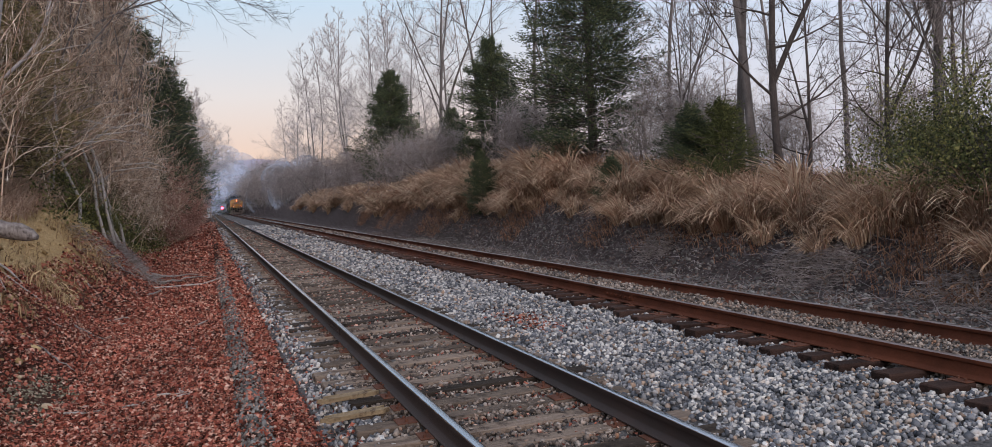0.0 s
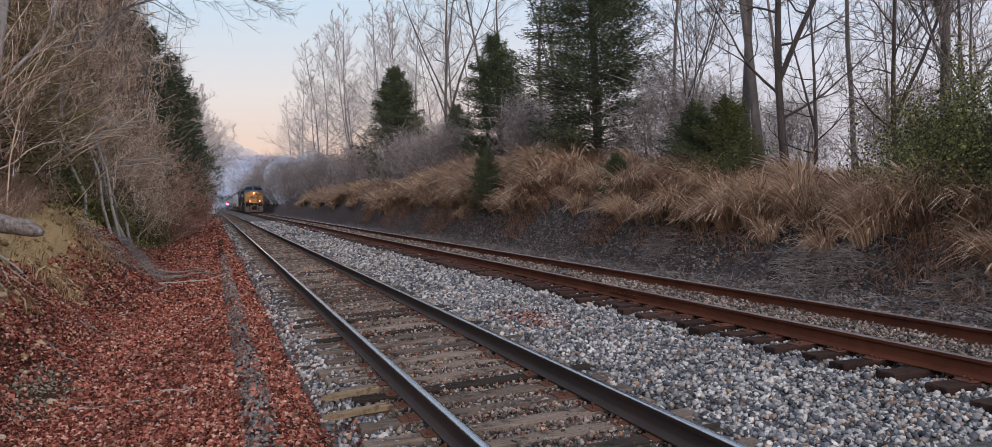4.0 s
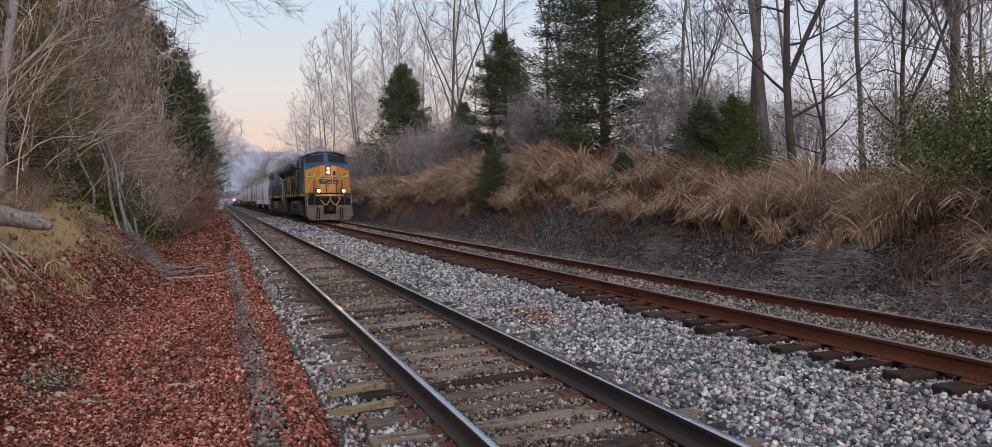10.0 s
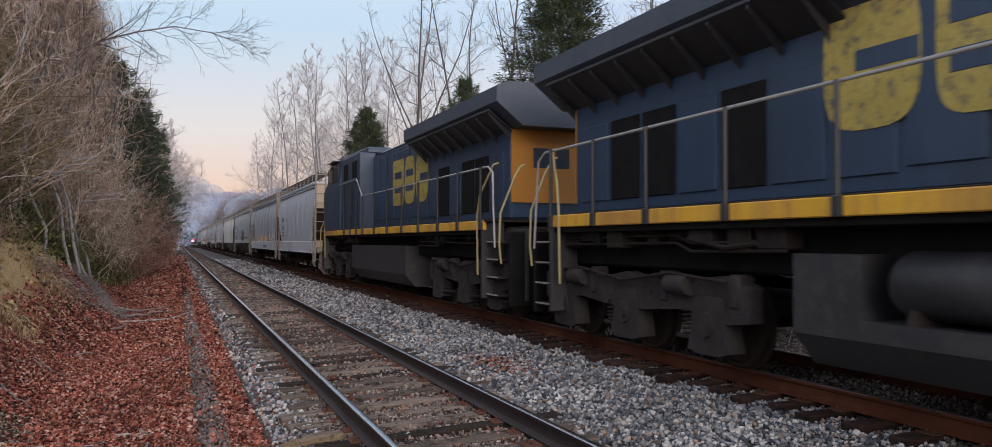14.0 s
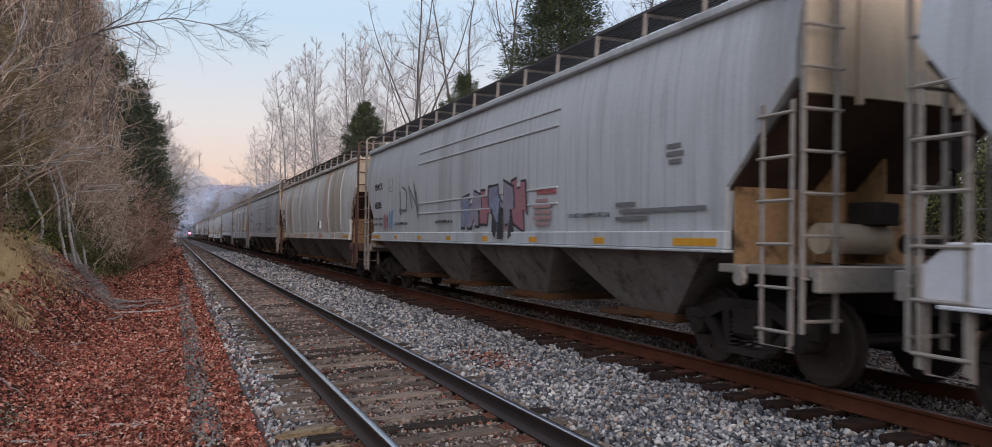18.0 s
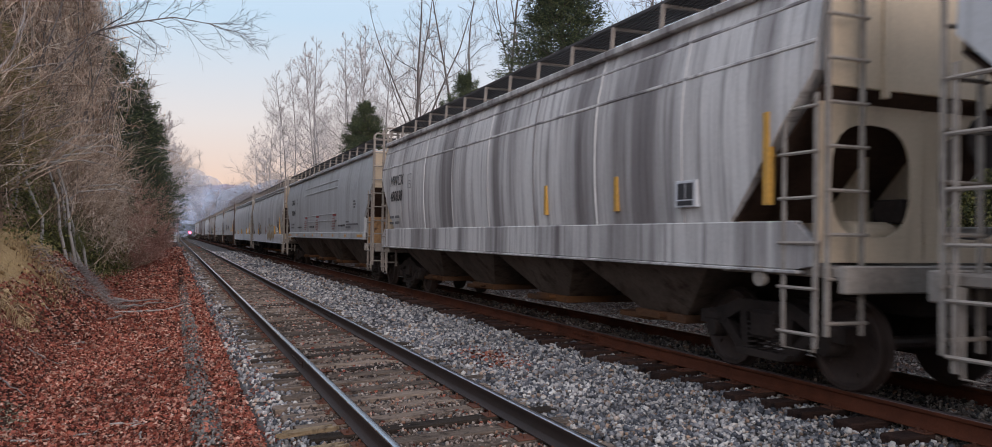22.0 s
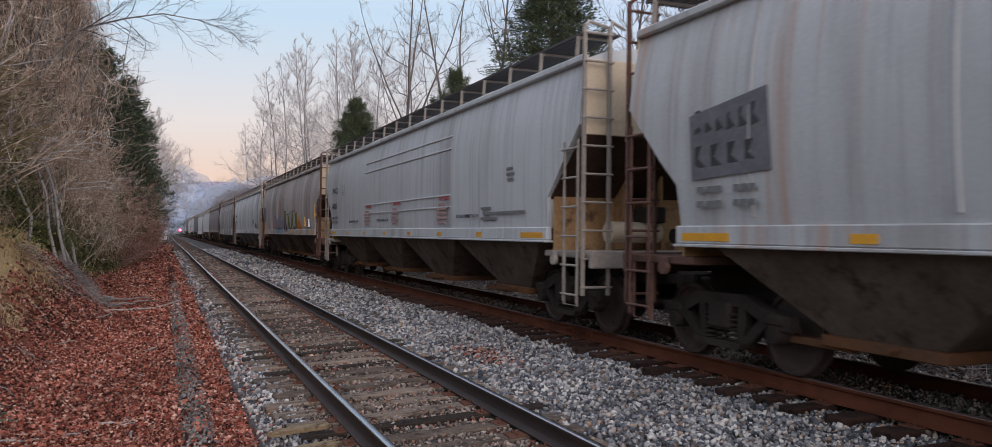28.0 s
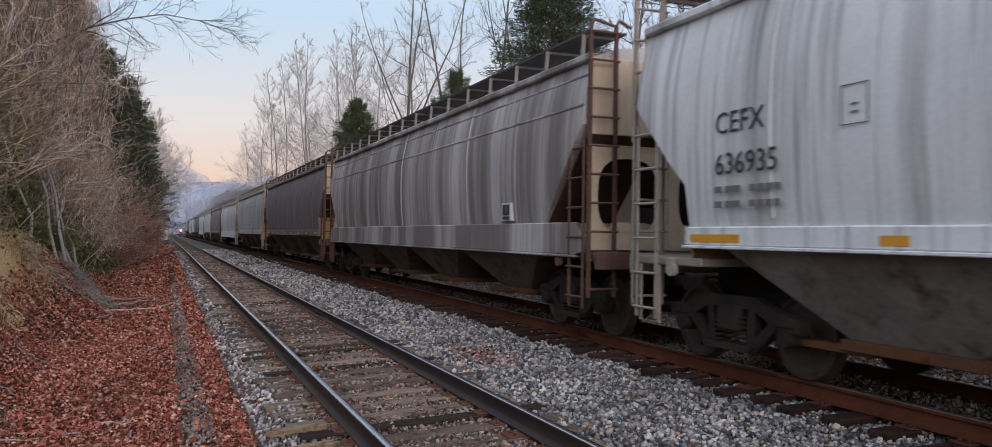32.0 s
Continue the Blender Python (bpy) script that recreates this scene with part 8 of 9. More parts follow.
def dry_grass():
    g = np.random.default_rng(61)
    # fountains of grass that spill over the bank's edge
    tufts = []
    for y0, y1, per, blade in ((4, 14, 5.5, 0.010), (14, 26, 5.0, 0.012), (26, 45, 3.6, 0.018), (45, 110, 2.0, 0.03)):
        n = int((y1 - y0) * per)
        tufts.append(np.c_[np.clip(g.normal(12.05, 0.52, n), 11.1, 13.5), g.uniform(y0, y1, n), np.full(n, blade)])
    t = np.concatenate(tufts)
    per = 230
    k = np.repeat(np.arange(len(t)), per)
    big = np.repeat(g.uniform(0.5, 1.55, len(t)), per)
    lean = np.repeat(g.normal(0, 0.22, (len(t), 2)) + np.array([-0.45, -0.12]), per, 0)
    a, rad = g.uniform(0, 2 * np.pi, len(k)), np.sqrt(g.uniform(0, 1, len(k)))
    x, y = t[k, 0] + np.cos(a) * rad * 0.17, t[k, 1] + np.sin(a) * rad * 0.24 * np.where(t[k, 1] > 26, 1.7, 1.0)
    way = np.c_[np.cos(a), np.sin(a)] * (rad * g.uniform(0.5, 1.25, len(k)))[:, None]
    length = big * g.uniform(0.55, 1.2, len(k)) * np.where(y > 26, 1.15, 1.0)
    v, f = blades(x, y, land(x, y) - 0.05, length, lean, g, t[k, 2], g.uniform(0.25, 0.8, len(k)), 0.66, way)
    tagged(new("dry_grass", array_mesh("dry_grass", v, f, M_straw)), "arching tan dry grass along the bank's edge", "grass", kind="stuff")
    n = 15000
    x, y = g.uniform(11.3, 14.5, n), g.uniform(4, 60, n)
    v, f = blades(x, y, land(x, y) - 0.03, g.uniform(0.3, 0.9, n), (-0.3, -0.1), g, np.where(y > 26, 0.016, 0.009))
    tagged(new("bank_top_grass", array_mesh("bank_top_grass", v, f, M_straw_red)), "russet grass between the tufts on the bank", "grass", kind="stuff")
    # wisps on the bare slope, in patches
    n = 26000
    x, y = g.uniform(10.3, 12.2, n), g.uniform(4, 60, n)
    keep = wave(x * 1.3, y, 0.9, 5.0) + g.normal(0, 0.22, n) + 0.75 * (x - 11.0) > 0.0
    x, y = x[keep], y[keep]
    v, f = blades(x, y, land(x, y) - 0.03, g.uniform(0.15, 0.6, len(x)), (-0.6, -0.1), g, 0.008, 0.7, 0.7)
    tagged(new("sparse_bank_grass", array_mesh("sparse_bank_grass", v, f, M_straw_red)), "sparse russet grass on the bare slope", "grass", kind="stuff")
    n = 15000
    x, y = g.uniform(-6.2, -4.2, n), g.uniform(12, 36, n)
    v, f = blades(x, y, land(x, y) - 0.03, g.uniform(0.3, 1.15, n), (0.5, -0.1), g, 0.010, 0.6, 0.6)
    tagged(new("brown_brush_grass", array_mesh("brown_brush_grass", v, f, M_brush)), "brown dry grass hanging over the clay bank", "grass", kind="stuff")
    n = 6000
    x, y = g.uniform(-4.7, -2.6, n), g.uniform(11, 26, n)
    keep = wave(x, y, 1.6, 1.0) + g.normal(0, 0.25, n) > 0.42
    x, y = x[keep], y[keep]
    v, f = blades(x, y, land(x, y) - 0.02, g.uniform(0.2, 0.7, len(x)), (0.9, -0.2), g, 0.008, 0.85)
    tagged(new("straw_on_bank", array_mesh("straw_on_bank", v, f, M_bank_straw)), "yellow and brown straw hanging over the clay bank", "grass", kind="stuff")


dry_grass()


def fallen_leaves():
    g = np.random.default_rng(62)
    got = []
    for y0, y1, per, s in ((4.6, 10, 2000, 0.037), (10, 18, 1150, 0.045), (18, 34, 380, 0.066), (34, 70, 70, 0.12), (70, 130, 16, 0.2)):
        for x0, x1, k in ((-3.4, 0.12, 1.0), (0.10, 0.42, 0.22), (0.42, 0.80, 0.9), (0.8, 1.1, 0.12), (1.6, 3.1, 0.05)):
            n = int((x1 - x0) * (y1 - y0) * per * k)
            x, y = g.uniform(x0, x1, n), g.uniform(y0, y1, n)
            keep = ((wave(x, y, 0.9, 3.0) + g.normal(0, 0.35, n) > -0.75) & (np.hypot((x + 2.0) / 0.3, (y - 10.7) / 1.1) + g.normal(0, 0.45, n) > 0.9)) | (x > 0.3)
            got.append(np.c_[x, y, np.maximum(land(x, y), np.where(x > 0.75, ballast_height(x, y), -9)) + g.uniform(0.004, 0.035, n), np.full(n, s)][keep])
    n = 260
    got.append(np.c_[g.normal(4.35, 0.22, n), g.normal(11.0, 0.5, n), np.full(n, -0.2), np.full(n, 0.06)])
    a = np.concatenate(got)
    a[-n:, 2] = ballast_height(a[-n:, 0], a[-n:, 1]) + 0.03
    v, f = leaves_at(a[:, :3], a[:, 3], 0.45, 1.35, g)
    tagged(new("fallen_leaves", array_mesh("fallen_leaves", v, f, M_leaf_litter)), "carpet of red-brown fallen leaves along the path", "leaves", kind="stuff")


fallen_leaves()

# ---- left bank: fallen log, roots and sticks ----
def debris(name, label, category, path, radii, mat=None, n=8):
    ob = new(name, Shape().tube(path, radii, n).mesh(name, mat or M_bark, 60))
    return tagged(ob, label, category)


def ground_at(x, y, up=0.0):
    return (x, y, float(land(x, y)) + up)


M_earth = pieces("gravelly_earth", ((0.0, (0.07, 0.06, 0.04)), (0.5, (0.20, 0.165, 0.115)), (1.0, (0.38, 0.33, 0.25))), 0.95)
M_planktan = surface("split_tan_wood", (0.22, 0.155, 0.09), (0.36, 0.27, 0.17), 0.9, 0, 4, 30, 0.6, stretch=(1, 8, 8), third=(0.11, 0.075, 0.05))
M_twiglitter = surface("weathered_twig", (0.20, 0.17, 0.16), (0.33, 0.30, 0.29), 0.9, 0, 3, 22, 0.6, stretch=(4, 4, 1), third=(0.10, 0.08, 0.075))
M_deadwood = surface("bleached_deadwood", (0.30, 0.27, 0.25), (0.48, 0.44, 0.41), 0.9, 0, 3, 22, 0.6, stretch=(4, 4, 1), third=(0.14, 0.11, 0.10))
M_logbark = surface("peeling_log_bark", (0.16, 0.13, 0.12), (0.40, 0.36, 0.34), 0.95, 0, 5, 26, 1.0, stretch=(4, 4, 1), third=(0.07, 0.055, 0.05))
debris("fallen_log", "grey broken log jutting from the clay bank", "log", [(-4.5, 16.5, 1.8), (-3.9, 16.25, 1.72), (-3.6, 16.1, 1.66), (-3.35, 16.12, 1.58), (-3.15, 16.0, 1.55), (-2.98, 16.03, 1.47), (-2.86, 15.97, 1.42)], [0.2, 0.17, 0.185, 0.15, 0.16, 0.12, 0.05], M_logbark, 9)
for k in range(5):
    r = random.Random(k)
    y = 14.2 + 0.5 * k
    debris("exposed_root", "bare pale root hanging from the bank", "root", [ground_at(-4.2 + r.uniform(-0.2, 0.3), y, 0.15), ground_at(-3.8, y + r.uniform(-0.5, 0.4), 0.22), ground_at(-3.3, y - 0.2 + r.uniform(-0.6, 0.6), 0.06), ground_at(-2.9 + r.uniform(-0.3, 0.4), y - 0.4, 0.03)], [0.03, 0.024, 0.018, 0.008], M_deadwood, 6)
for k in range(26):
    r = random.Random(100 + k)
    x, y, a, q = r.uniform(-3.2, -0.2), r.uniform(6.5, 24), r.uniform(0, 6.28), r.uniform(0.15, 0.5)
    if k < 8:
        x, y, q = r.uniform(-3.4, -1.2), r.uniform(24, 33), r.uniform(0.9, 2.2)
    pts = [ground_at(x + math.cos(a) * q * f + r.uniform(-0.04, 0.04), y + math.sin(a) * q * f, 0.035 + 0.02 * math.sin(f * 9)) for f in (0, 0.33, 0.66, 1)]
    w = 0.012 + 0.012 * q
    debris("fallen_stick", "dead grey stick lying on the fallen leaves", "stick", pts, [w, w * 0.9, w * 0.7, w * 0.4], M_deadwood, 5)
M_tanstone = surface("tan_sandstone", (0.40, 0.30, 0.20), (0.52, 0.42, 0.30), 0.9, 0, 6, 40, 0.5)
for k, (x, y, s) in enumerate(((-2.35, 8.35, 0.085), (-2.08, 8.75, 0.05), (-2.6, 9.6, 0.05), (-1.9, 10.3, 0.06), (-2.3, 11.0, 0.04), (-3.0, 13.4, 0.07))):
    b = LUMP * np.array([1.25, 1.0, 0.75]) * s
    v, f = b, LUMP_F
    for _ in range(2):
        edge, vs, fs = {}, list(v), []

        def midpoint(i, j):
            if (min(i, j), max(i, j)) not in edge:
                edge[min(i, j), max(i, j)] = len(vs)
                p = (v[i] + v[j]) / 2
                vs.append(p * (0.5 * (np.linalg.norm(v[i]) + np.linalg.norm(v[j])) / np.linalg.norm(p)) * rng.uniform(0.88, 1.06))
            return edge[min(i, j), max(i, j)]
        for a, b2, c in f:
            d, e, g = midpoint(a, b2), midpoint(b2, c), midpoint(c, a)
            fs += [(a, d, g), (d, b2, e), (g, e, c), (d, e, g)]
        v, f = np.array(vs), np.array(fs)
    ob = tagged(new("stone", array_mesh("stone", v, f, M_tanstone, True)), "pale tan stone among the fallen leaves", "stone")
    ob.matrix_basis = pose(*ground_at(x, y, s * 0.35), 0, 0, 40 * k)

# the limb that reaches over the near track from the left, and climbing vine trunks
def overhanging_tree():
    tree = thing("leaning_tree", "leafless tree with a long limb reaching over the track", "tree")
    tree.matrix_basis = pose(*ground_at(-5.2, 38.5, -0.2))
    g, gn = random.Random(77), np.random.default_rng(77)
    s = Shape().tube([(0, 0, 0), (0.2, 0, 3), (0.5, 0, 6), (1.2, 0.1, 8.2)], [0.13, 0.11, 0.085, 0.06], 8, False)
    main = [(1.2, 0.1, 8.2), (2.4, 0, 8.8), (3.9, -0.3, 9.2), (5.4, -0.4, 9.5), (7.0, -0.8, 9.2), (8.3, -1.0, 8.7)]
    s.tube(main, [0.045, 0.04, 0.033, 0.026, 0.017, 0.006], 7, False)
    part("trunk", s, M_bark, tree, smooth=60)
    path = np.array([[Vector(p) for p in main]])
    one_at = forked(gn, path, np.array([8.0]), np.array([0.045]), 22, 0.12, 0.34, 0.9, 0.05)
    one = grow(gn, *one_at[:3], 6, 0.16, -0.15)
    two_at = forked(gn, one, *one_at[2:], 6, 0.15, 0.48, 0.7, 0.0)
    two = grow(gn, *two_at[:3], 4, 0.16, 0.0)
    three_at = forked(gn, two, *two_at[2:], 5, 0.15, 0.5, 0.7, 0.05)
    three = grow(gn, *three_at[:3], 2, 0.14, 0.0)
    v, f = joined(rods(one, np.maximum(one_at[3], 0.014)), rods(two, np.maximum(two_at[3], 0.009)), rods(three, np.maximum(three_at[3], 0.006)))
    part("crown", array_mesh("crown", v, f, M_bark_dark), M_bark_dark, tree)


overhanging_tree()
for k, (x, y) in enumerate(((-4.6, 30), (-4.3, 33.5), (-4.5, 27.5), (-4.1, 36), (-4.8, 22), (-4.2, 41))):
    r = random.Random(300 + k)
    debris("dead_vine", "thick pale vine stem looping down the thicket", "vine", bowed(ground_at(x, y, -0.1), (r.uniform(-0.3, 0.2), r.uniform(-0.6, 0.6), 1), r.uniform(3, 6.5), r, 9, -0.1, 0.28), [0.05, 0.048, 0.045, 0.04, 0.036, 0.03, 0.025, 0.02, 0.012], M_deadwood, 6)
    debris("dead_branch", "bleached dead branch sticking out of the thicket", "branch", bowed((x + 0.4, y + 1.5, r.uniform(3.0, 6.0)), (1, r.uniform(-0.5, 0.2), r.uniform(-0.1, 0.3)), r.uniform(1.5, 3.0), r, 6, -0.15, 0.16), [0.035, 0.03, 0.024, 0.018, 0.012, 0.005], M_deadwood, 6)

def whips():
    """Thin bare saplings and shoots that lean out of the thicket towards the light."""
    g = np.random.default_rng(95)
    n = 260
    y = 17 + 55 * g.uniform(0, 1, n) ** 1.3
    x = np.interp(y, (17, 26, 40, 60, 75), (-5.4, -4.7, -3.7, -3.2, -3.0)) + g.normal(0, 0.55, n)
    p = np.c_[x, y, land(x, y) + g.uniform(-0.1, 2.4, n)]
    d = np.c_[g.uniform(-0.1, 0.75, n), g.normal(0, 0.35, n), g.uniform(0.5, 1.2, n)]
    d /= np.linalg.norm(d, axis=1)[:, None]
    ln, r = g.uniform(1.6, 5.2, n), g.uniform(0.008, 0.022, n)
    one = grow(g, p, d, ln, 8, 0.13, -0.2)
    two_at = forked(g, one, ln, r, 7, 0.2, 0.32, 0.8, 0.1)
    two = grow(g, *two_at[:3], 4, 0.17, 0.1)
    three_at = forked(g, two, *two_at[2:], 4, 0.2, 0.5, 0.8, 0.05)
    three = grow(g, *three_at[:3], 2, 0.16, 0.0)
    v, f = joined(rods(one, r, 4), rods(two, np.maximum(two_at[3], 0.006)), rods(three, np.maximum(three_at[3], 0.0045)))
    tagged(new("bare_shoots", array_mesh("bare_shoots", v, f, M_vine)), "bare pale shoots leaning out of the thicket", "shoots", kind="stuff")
    # ivy climbing through it
    n = 26
    yc = 24 + 30 * g.uniform(0, 1, n)
    xc = np.interp(yc, (17, 26, 40, 60), (-5.2, -4.4, -3.6, -3.2)) + g.normal(0, 0.3, n)
    k = g.integers(0, n, 9000)
    at = np.c_[xc[k], yc[k], np.zeros(9000)] + g.normal(0, 1, (9000, 3)) * np.array([0.35, 0.7, 0.0])
    at[:, 2] = land(at[:, 0], at[:, 1]) + (np.abs(g.normal(0, 1, 9000)) * np.repeat(g.uniform(0.4, 2.0, n), 1)[k])
    tagged(new("ivy", array_mesh("ivy", *leaves_at(at, 0.075, 0.0, 1.2, g), M_bush)), "green ivy and honeysuckle climbing the thicket", "ivy", kind="stuff")


whips()

for k, (x, y, h) in enumerate(((-3.1, 28.6, 3.6), (-2.95, 29.4, 4.2), (-2.8, 30.2, 3.0), (-3.3, 31.5, 4.6), (-2.9, 33.0, 3.4), (-3.6, 27.2, 2.6))):
    r = random.Random(400 + k)
    z = float(land(x, y))
    arch = [(x + r.uniform(-0.1, 0.1), y, z - 0.1), (x - 0.15 + r.uniform(-0.2, 0.1), y + 0.2, z + h * 0.3), (x - 0.45 + r.uniform(-0.2, 0.2), y + 0.3, z + h * 0.6), (x - 0.6, y + 0.5, z + h * 0.85),
            (x - 0.2 + r.uniform(-0.2, 0.3), y + 0.6, z + h * 0.97), (x + 0.6 + r.uniform(0, 0.5), y + 0.5, z + h), (x + 1.3 + r.uniform(0, 0.8), y + 0.3, z + h * 0.92)]
    debris("dead_vine", "thick pale vine stem arching out of the thicket", "vine", arch, [0.055, 0.05, 0.045, 0.038, 0.032, 0.024, 0.008], M_deadwood, 7)
# crooked grey limbs and a mat of broken twigs at the thicket's foot
for k, (x, y, a, q, w) in enumerate(((-2.2, 27.5, -0.25, 1.9, 0.05), (-1.5, 26.0, -0.1, 1.3, 0.04), (-2.5, 24.6, 0.9, 0.8, 0.03), (-1.6, 22.6, 1.1, 0.7, 0.028), (-1.9, 22.9, 1.9, 0.5, 0.024), (-2.3, 15.2, 0.5, 0.6, 0.02), (-2.0, 15.0, 2.3, 0.4, 0.016), (-2.35, 12.6, -0.5, 0.55, 0.018))):
    r = random.Random(k + 820)
    steps = 7
    pts = [ground_at(x + math.cos(a) * q * f / steps + r.uniform(-0.05, 0.05) * q, y + math.sin(a) * q * f / steps + r.uniform(-0.09, 0.09) * q, w + r.uniform(0.0, 0.09) * q * (0.4 + f / steps)) for f in range(steps + 1)]
    debris("fallen_branch", "crooked grey fallen branch lying on the leaves", "branch", pts, [w * (1.0 - 0.75 * f / steps) * r.uniform(0.85, 1.15) for f in range(steps + 1)], M_twiglitter, 7)
# a bare patch of gravelly earth among the leaves, and split tie ends beside the rail
r = np.random.default_rng(77)
a = r.uniform(0, 6.28, 900)
q = np.sqrt(r.uniform(0, 1, 900))
px, py = -2.0 + np.cos(a) * q * 0.36, 10.6 + np.sin(a) * q * 1.3
stones("bare_patch_gravel", np.c_[px, py, land(px, py) + 0.004], r.uniform(0.008, 0.026, 900), M_earth, "bare olive-grey gravelly earth among the leaves", "gravel")
for k, (x, y, turn) in enumerate(((1.18, 7.8, 4), (1.12, 7.1, 6))):
    r = random.Random(k + 60)
    out = [(-0.30, -0.06), (-0.22, -0.03), (-0.33, 0.00), (-0.20, 0.03), (-0.28, 0.07), (0.02, 0.065), (0.24, 0.05), (0.18, 0.01), (0.29, -0.03), (0.20, -0.07), (0.0, -0.055)]
    ob = new("split_plank", Shape().slab([(u + r.uniform(-0.03, 0.03), v + r.uniform(-0.01, 0.01)) for u, v in out], "Z", -0.02, 0.02).mesh("split_plank", M_planktan))
    tagged(ob, "split tan plank end lying on the ties beside the rail", "plank")
    ob.matrix_basis = pose(x, y, -0.175, 2, -1, turn)

# ---- right bank: brush pile and trash twigs on the bare slope ----
def brush_heap(x, y, size, seed, count=700, thick=0.006):
    g = np.random.default_rng(seed)
    a = g.uniform(0, 6.28, count)
    r = np.sqrt(g.uniform(0, 1, count)) * size
    px, py = x + np.cos(a) * r * 0.7, y + np.sin(a) * r * 1.3
    z = land(px, py) + 0.02 + 0.35 * size * (1 - (r / size) ** 2) * g.uniform(0, 1, count)
    d = g.normal(0, 1, (count, 3)) * np.array([1, 1, 0.35])
    d /= np.linalg.norm(d, axis=1)[:, None]
    p = np.c_[px, py, z]
    me = array_mesh("brush_heap", *spikes(p - d * 0.2, p + d * g.uniform(0.15, 0.6, (count, 1)), thick), M_twig)
    tagged(new("brush_heap", me), "heap of dead grey twigs at the slope's foot", "brush", kind="stuff")


brush_heap(-3.0, 24.5, 1.0, 5, 260, 0.007)
brush_heap(-2.7, 29.5, 0.9, 6, 480, 0.008)
brush_heap(-2.0, 26.0, 1.0, 7, 190, 0.006)
brush_heap(10.75, 12.2, 0.8, 1, 900)
brush_heap(10.6, 9.0, 0.6, 2, 500)
brush_heap(10.5, 17.5, 0.6, 3, 400)


M_twig_litter = pieces("slope_twig", ((0.0, (0.05, 0.045, 0.045)), (0.5, (0.17, 0.15, 0.15)), (1.0, (0.36, 0.32, 0.32))), 0.95)
def slope_litter():
    g = np.random.default_rng(91)
    n = 9000
    x, y = g.uniform(9.2, 12.4, n), 5 + 60 * g.uniform(0, 1, n) ** 1.6
    d = g.normal(0, 1, (n, 3)) * np.array([0.7, 1, 0.45])
    d /= np.linalg.norm(d, axis=1)[:, None]
    p = np.c_[x, y, land(x, y) + 0.02]
    v, f = spikes(p, p + d * g.uniform(0.08, 0.5, (n, 1)) + np.array([-0.08, 0, 0.02]), g.uniform(0.004, 0.011, n))
    tagged(new("twig_litter", array_mesh("twig_litter", v, f, M_twig_litter)), "dead twigs and stalks strewn over the slope", "twigs", kind="stuff")
    n = 14000
    x, y = g.uniform(9.0, 12.5, n), 5 + 45 * g.uniform(0, 1, n) ** 1.5
    v, f = leaves_at(np.c_[x, y, land(x, y) + 0.02], 0.05, 0.6, 1.3, g)
    tagged(new("slope_leaves", array_mesh("slope_leaves", v, f, M_leaf_dull)), "dull brown leaves on the slope", "leaves", kind="stuff")


M_leaf_dull = pieces("dull_brown_leaf", ((0.0, (0.09, 0.06, 0.05)), (0.6, (0.17, 0.11, 0.09)), (1.0, (0.26, 0.20, 0.17))), 0.9)
slope_litter()

# ---- distance: signal, equipment case, far woods, hills, drifting exhaust smoke, added haze ----
sig = thing("signal_mast", "small railway signal showing a red light", "signal", m=pose(4.0, 234, -0.2))
part("mast", Shape().tube([(0, 0, 0), (0, 0, 2.6)], 0.09, 8), M_handblue, sig)
part("signal_head", Shape().box(-0.35, 0.35, -0.15, 0.15, 1.5, 2.5, 0.05), M_black, sig)
part("red_lamp", Shape().lathe([(-0.2, 0.3), (-0.16, 0.34)], (0, 0, 2.0), "Y", 14), glowing("red_signal_light", (1.0, 0.06, 0.12), 9.0), sig)
case = thing("equipment_case", "pale grey trackside equipment case", "cabinet", m=pose(-0.2, 190, -0.4))
part("case_body", Shape().box(-0.75, 0.75, -0.5, 0.5, 0.2, 2.6, 0.04), M_sillwhite, case)
part("case_roof", Shape().box(-0.82, 0.82, -0.58, 0.58, 2.6, 2.7, 0.03), M_paleiron, case)
part("case_foot", Shape().box(-0.7, 0.7, -0.4, 0.4, 0.0, 0.2, 0.02), M_gear, case)
mast = thing("signal_mast", "grey trackside mast with a dark signal head", "signal", m=pose(0.9, 196, -0.4))
part("mast", Shape().tube([(0, 0, 0), (0, 0, 5.6)], 0.10, 8), M_paleiron, mast)
part("signal_head", Shape().box(-0.3, 0.3, -0.2, 0.2, 4.4, 5.6, 0.05), M_black, mast)

r = random.Random(5)
far = []
for k in range(34):
    y = r.uniform(190, 420)
    far.append((r.choice((-1, 1)) * r.uniform(9, 34) + (12 if k % 2 else -6), y, r.uniform(0, 360), r.uniform(0.7, 1.1)))
plant(copy_thing(T4, Matrix.Identity(4)), far)
plant(copy_thing(K1, Matrix.Identity(4)), [(r.choice((-9, -7, 13, 15, 18)) + r.uniform(-3, 3), 150 + 8 * k, r.uniform(0, 360), r.uniform(1.8, 3.2)) for k in range(30)])


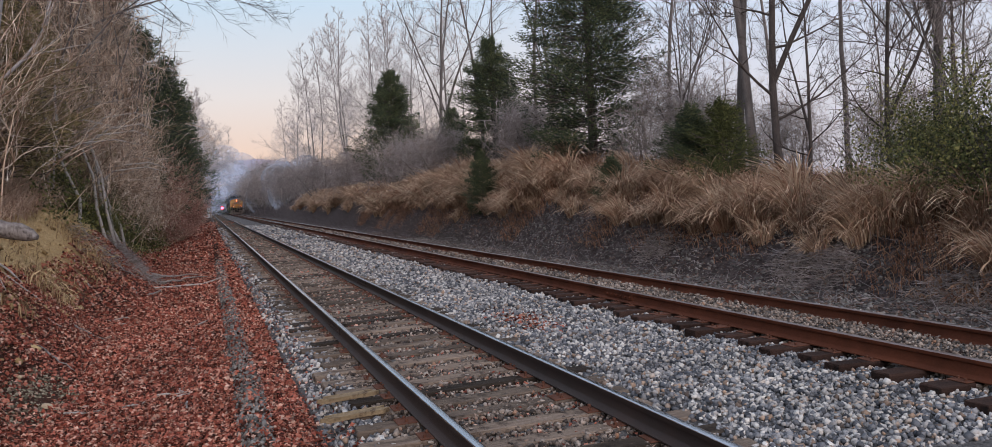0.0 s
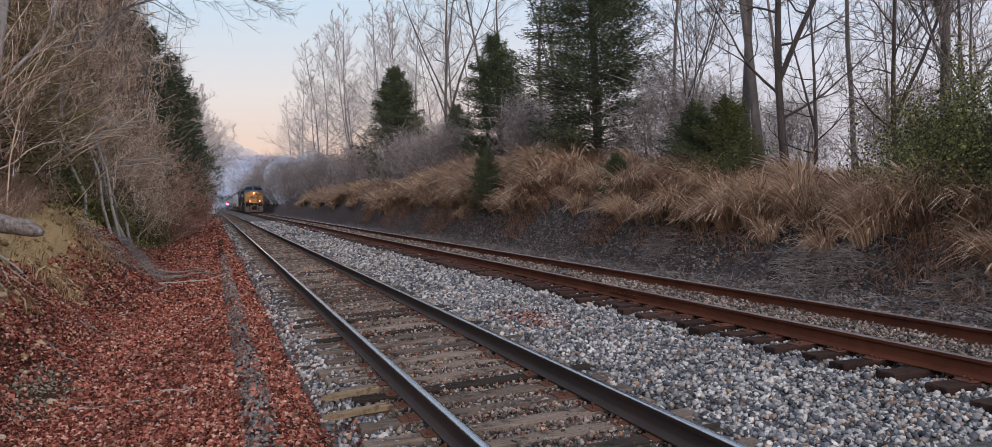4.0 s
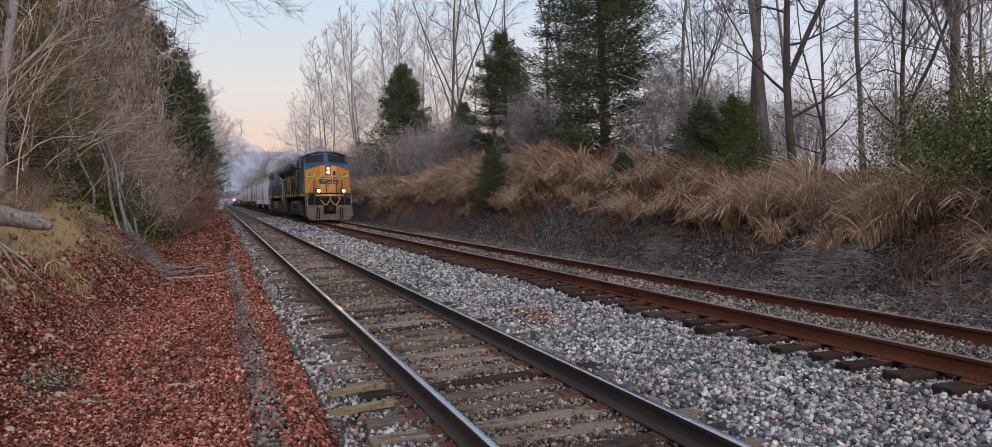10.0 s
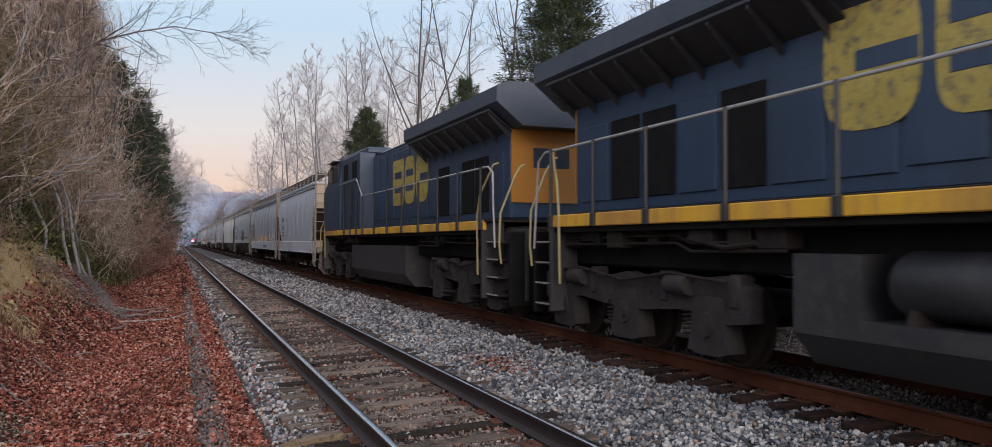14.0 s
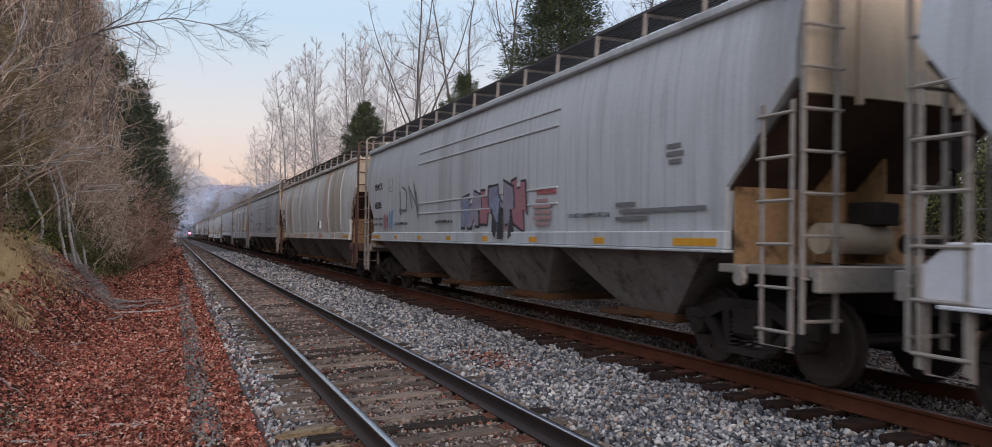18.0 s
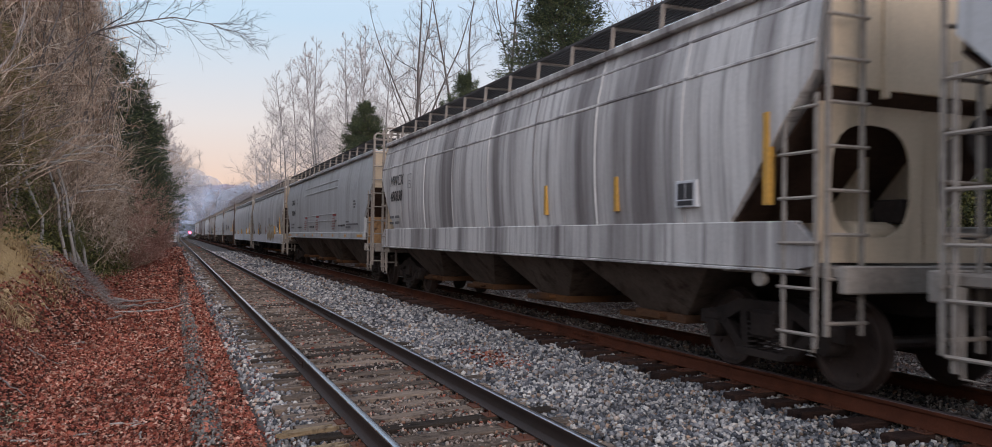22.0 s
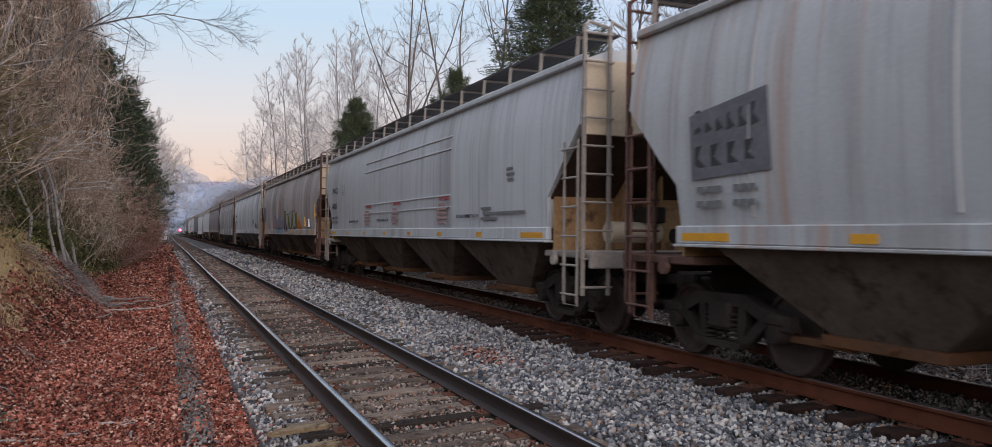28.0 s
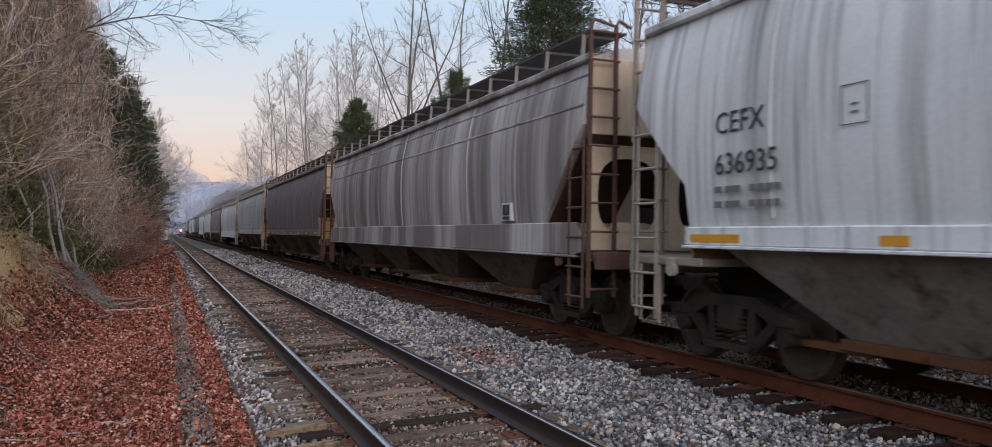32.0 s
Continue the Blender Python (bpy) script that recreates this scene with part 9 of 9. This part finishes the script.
def hills():
    xs, ys = np.linspace(-1400, 1600, 160), np.array([560, 640, 760, 900, 1100])
    gx, gy = np.meshgrid(xs, ys)
    h = np.array([0, 16, 34, 44, 46])[:, None] * (1 - step(60, 260, gx)) * (1 + 0.22 * np.sin(gx / 210) + 0.13 * np.sin(gx / 83 + 1) + 0.05 * np.sin(gx / 21)) + rng.normal(0, 1.0, gx.shape)
    i = (np.arange(len(ys) - 1)[:, None] * len(xs) + np.arange(len(xs) - 1)[None, :]).ravel()
    # Pale mauve base colour carries the distance haze over the woods.
    m = surface("haze_tinted_far_hill", (0.36, 0.29, 0.34), (0.48, 0.40, 0.46), 1.0, 0, 0.02, 0.3, 0.3)
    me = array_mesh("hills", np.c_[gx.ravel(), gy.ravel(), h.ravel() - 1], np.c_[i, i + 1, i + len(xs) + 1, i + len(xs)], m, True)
    tagged(new("hills", me), "low wooded hills at dusk beyond the cutting, haze put into their colour", "hills", kind="structure")


hills()


def smoke_material():
    m, n, l, b = nodes_of("thin_smoke_and_haze")
    co = n.new("ShaderNodeTexCoord").outputs["Object"]
    fac = noise_tex(n, l, co, 0.12, 2, 0.5)
    dif, clear, mx = n.new("ShaderNodeBsdfTranslucent"), n.new("ShaderNodeBsdfTransparent"), n.new("ShaderNodeMixShader")
    dif.inputs["Color"].default_value = (0.80, 0.83, 0.92, 1)
    l.new(ramp_of(n, l, fac, (0.25, (0.08, 0.08, 0.08)), (0.85, (0.46, 0.46, 0.46))), mx.inputs[0])
    l.new(clear.outputs[0], mx.inputs[1])
    l.new(dif.outputs[0], mx.inputs[2])
    l.new(mx.outputs[0], n["Material Output"].inputs["Surface"])
    return m


M_smoke_haze = smoke_material()
PUFFS = []
# The last two puffs are added as haze to brighten the far bank.
for k, (x, y, z, a, b, c) in enumerate(((2.0, 248, 6.5, 7.0, 9, 6.0), (6.0, 272, 10.0, 11, 12, 9.0), (2.0, 296, 12.0, 12, 13, 10.5), (-1.5, 240, 5.0, 5.0, 10, 4.8), (10.0, 262, 7.0, 8.0, 9, 6.5), (15.0, 150, 4.5, 5.0, 26, 5.0), (13.5, 200, 5.0, 4.5, 20, 6.0))):
    gx = np.random.default_rng(200 + k)
    u, w = np.meshgrid(np.linspace(0, 2 * np.pi, 36, endpoint=False), np.linspace(0.12, np.pi - 0.12, 16))
    rad = 1 + 0.13 * np.sin(3 * u + k) * np.sin(2 * w) + 0.10 * np.sin(5 * u + 2 * w + k) + 0.06 * np.sin(9 * u - 5 * w)
    v = np.c_[(a * rad * np.cos(u) * np.sin(w)).ravel(), (b * rad * np.sin(u) * np.sin(w)).ravel(), (c * rad * np.cos(w)).ravel()]
    i, j = np.meshgrid(np.arange(15), np.arange(36), indexing="ij")
    q = np.stack([i * 36 + j, i * 36 + (j + 1) % 36, (i + 1) * 36 + (j + 1) % 36, (i + 1) * 36 + j], -1).reshape(-1, 4)
    ob = tagged(new("smoke_puff", array_mesh("smoke_puff", v, q, M_smoke_haze, True)), "thin blue-grey exhaust smoke over the track, added haze over the bank", "smoke", "drifting smoke")
    PUFFS.append((ob, x, y, z))


def motions():
    """Everything that moves: the train rolls towards the camera at a steady speed, its wheels turning."""
    for ob, behind, turn in cars:
        walk(ob, [(t, pose(XF, 7.4 - SPEED * (t - 13) + behind, ZF, 0, LEAN if turn == 0 else -LEAN, turn)) for t in (0, 8, 16, 24, 32)])
    for ob, x, y, z in PUFFS:
        walk(ob, [(t, pose(x - 0.05 * t, y + 0.10 * t, z + 0.03 * t, 0, 0, 0.4 * t)) for t in (0, 16, 32)])
    rolled = {}
    for ob in [o for o in scene.objects if o.name.startswith("wheelset")]:
        top = ob
        while top.parent:
            top = top.parent
        r = 0.53 if top.name.startswith("locomotive") else 0.457
        way = -1 if top is second else 1
        if (r, way) not in rolled:
            rate = SPEED / r * 180 / math.pi / FPS
            walk(ob, [(i / FPS, pose(0, 0, 0, (way * rate * i) % 360, 0, 0)) for i in range(0, 32 * FPS + 1)])
            rolled[r, way] = ob.animation_data
        else:
            ob.rotation_mode = "QUATERNION"
            ob.animation_data_create()
            ob.animation_data.action = rolled[r, way].action
            ob.animation_data.action_slot = rolled[r, way].action_slot


motions()
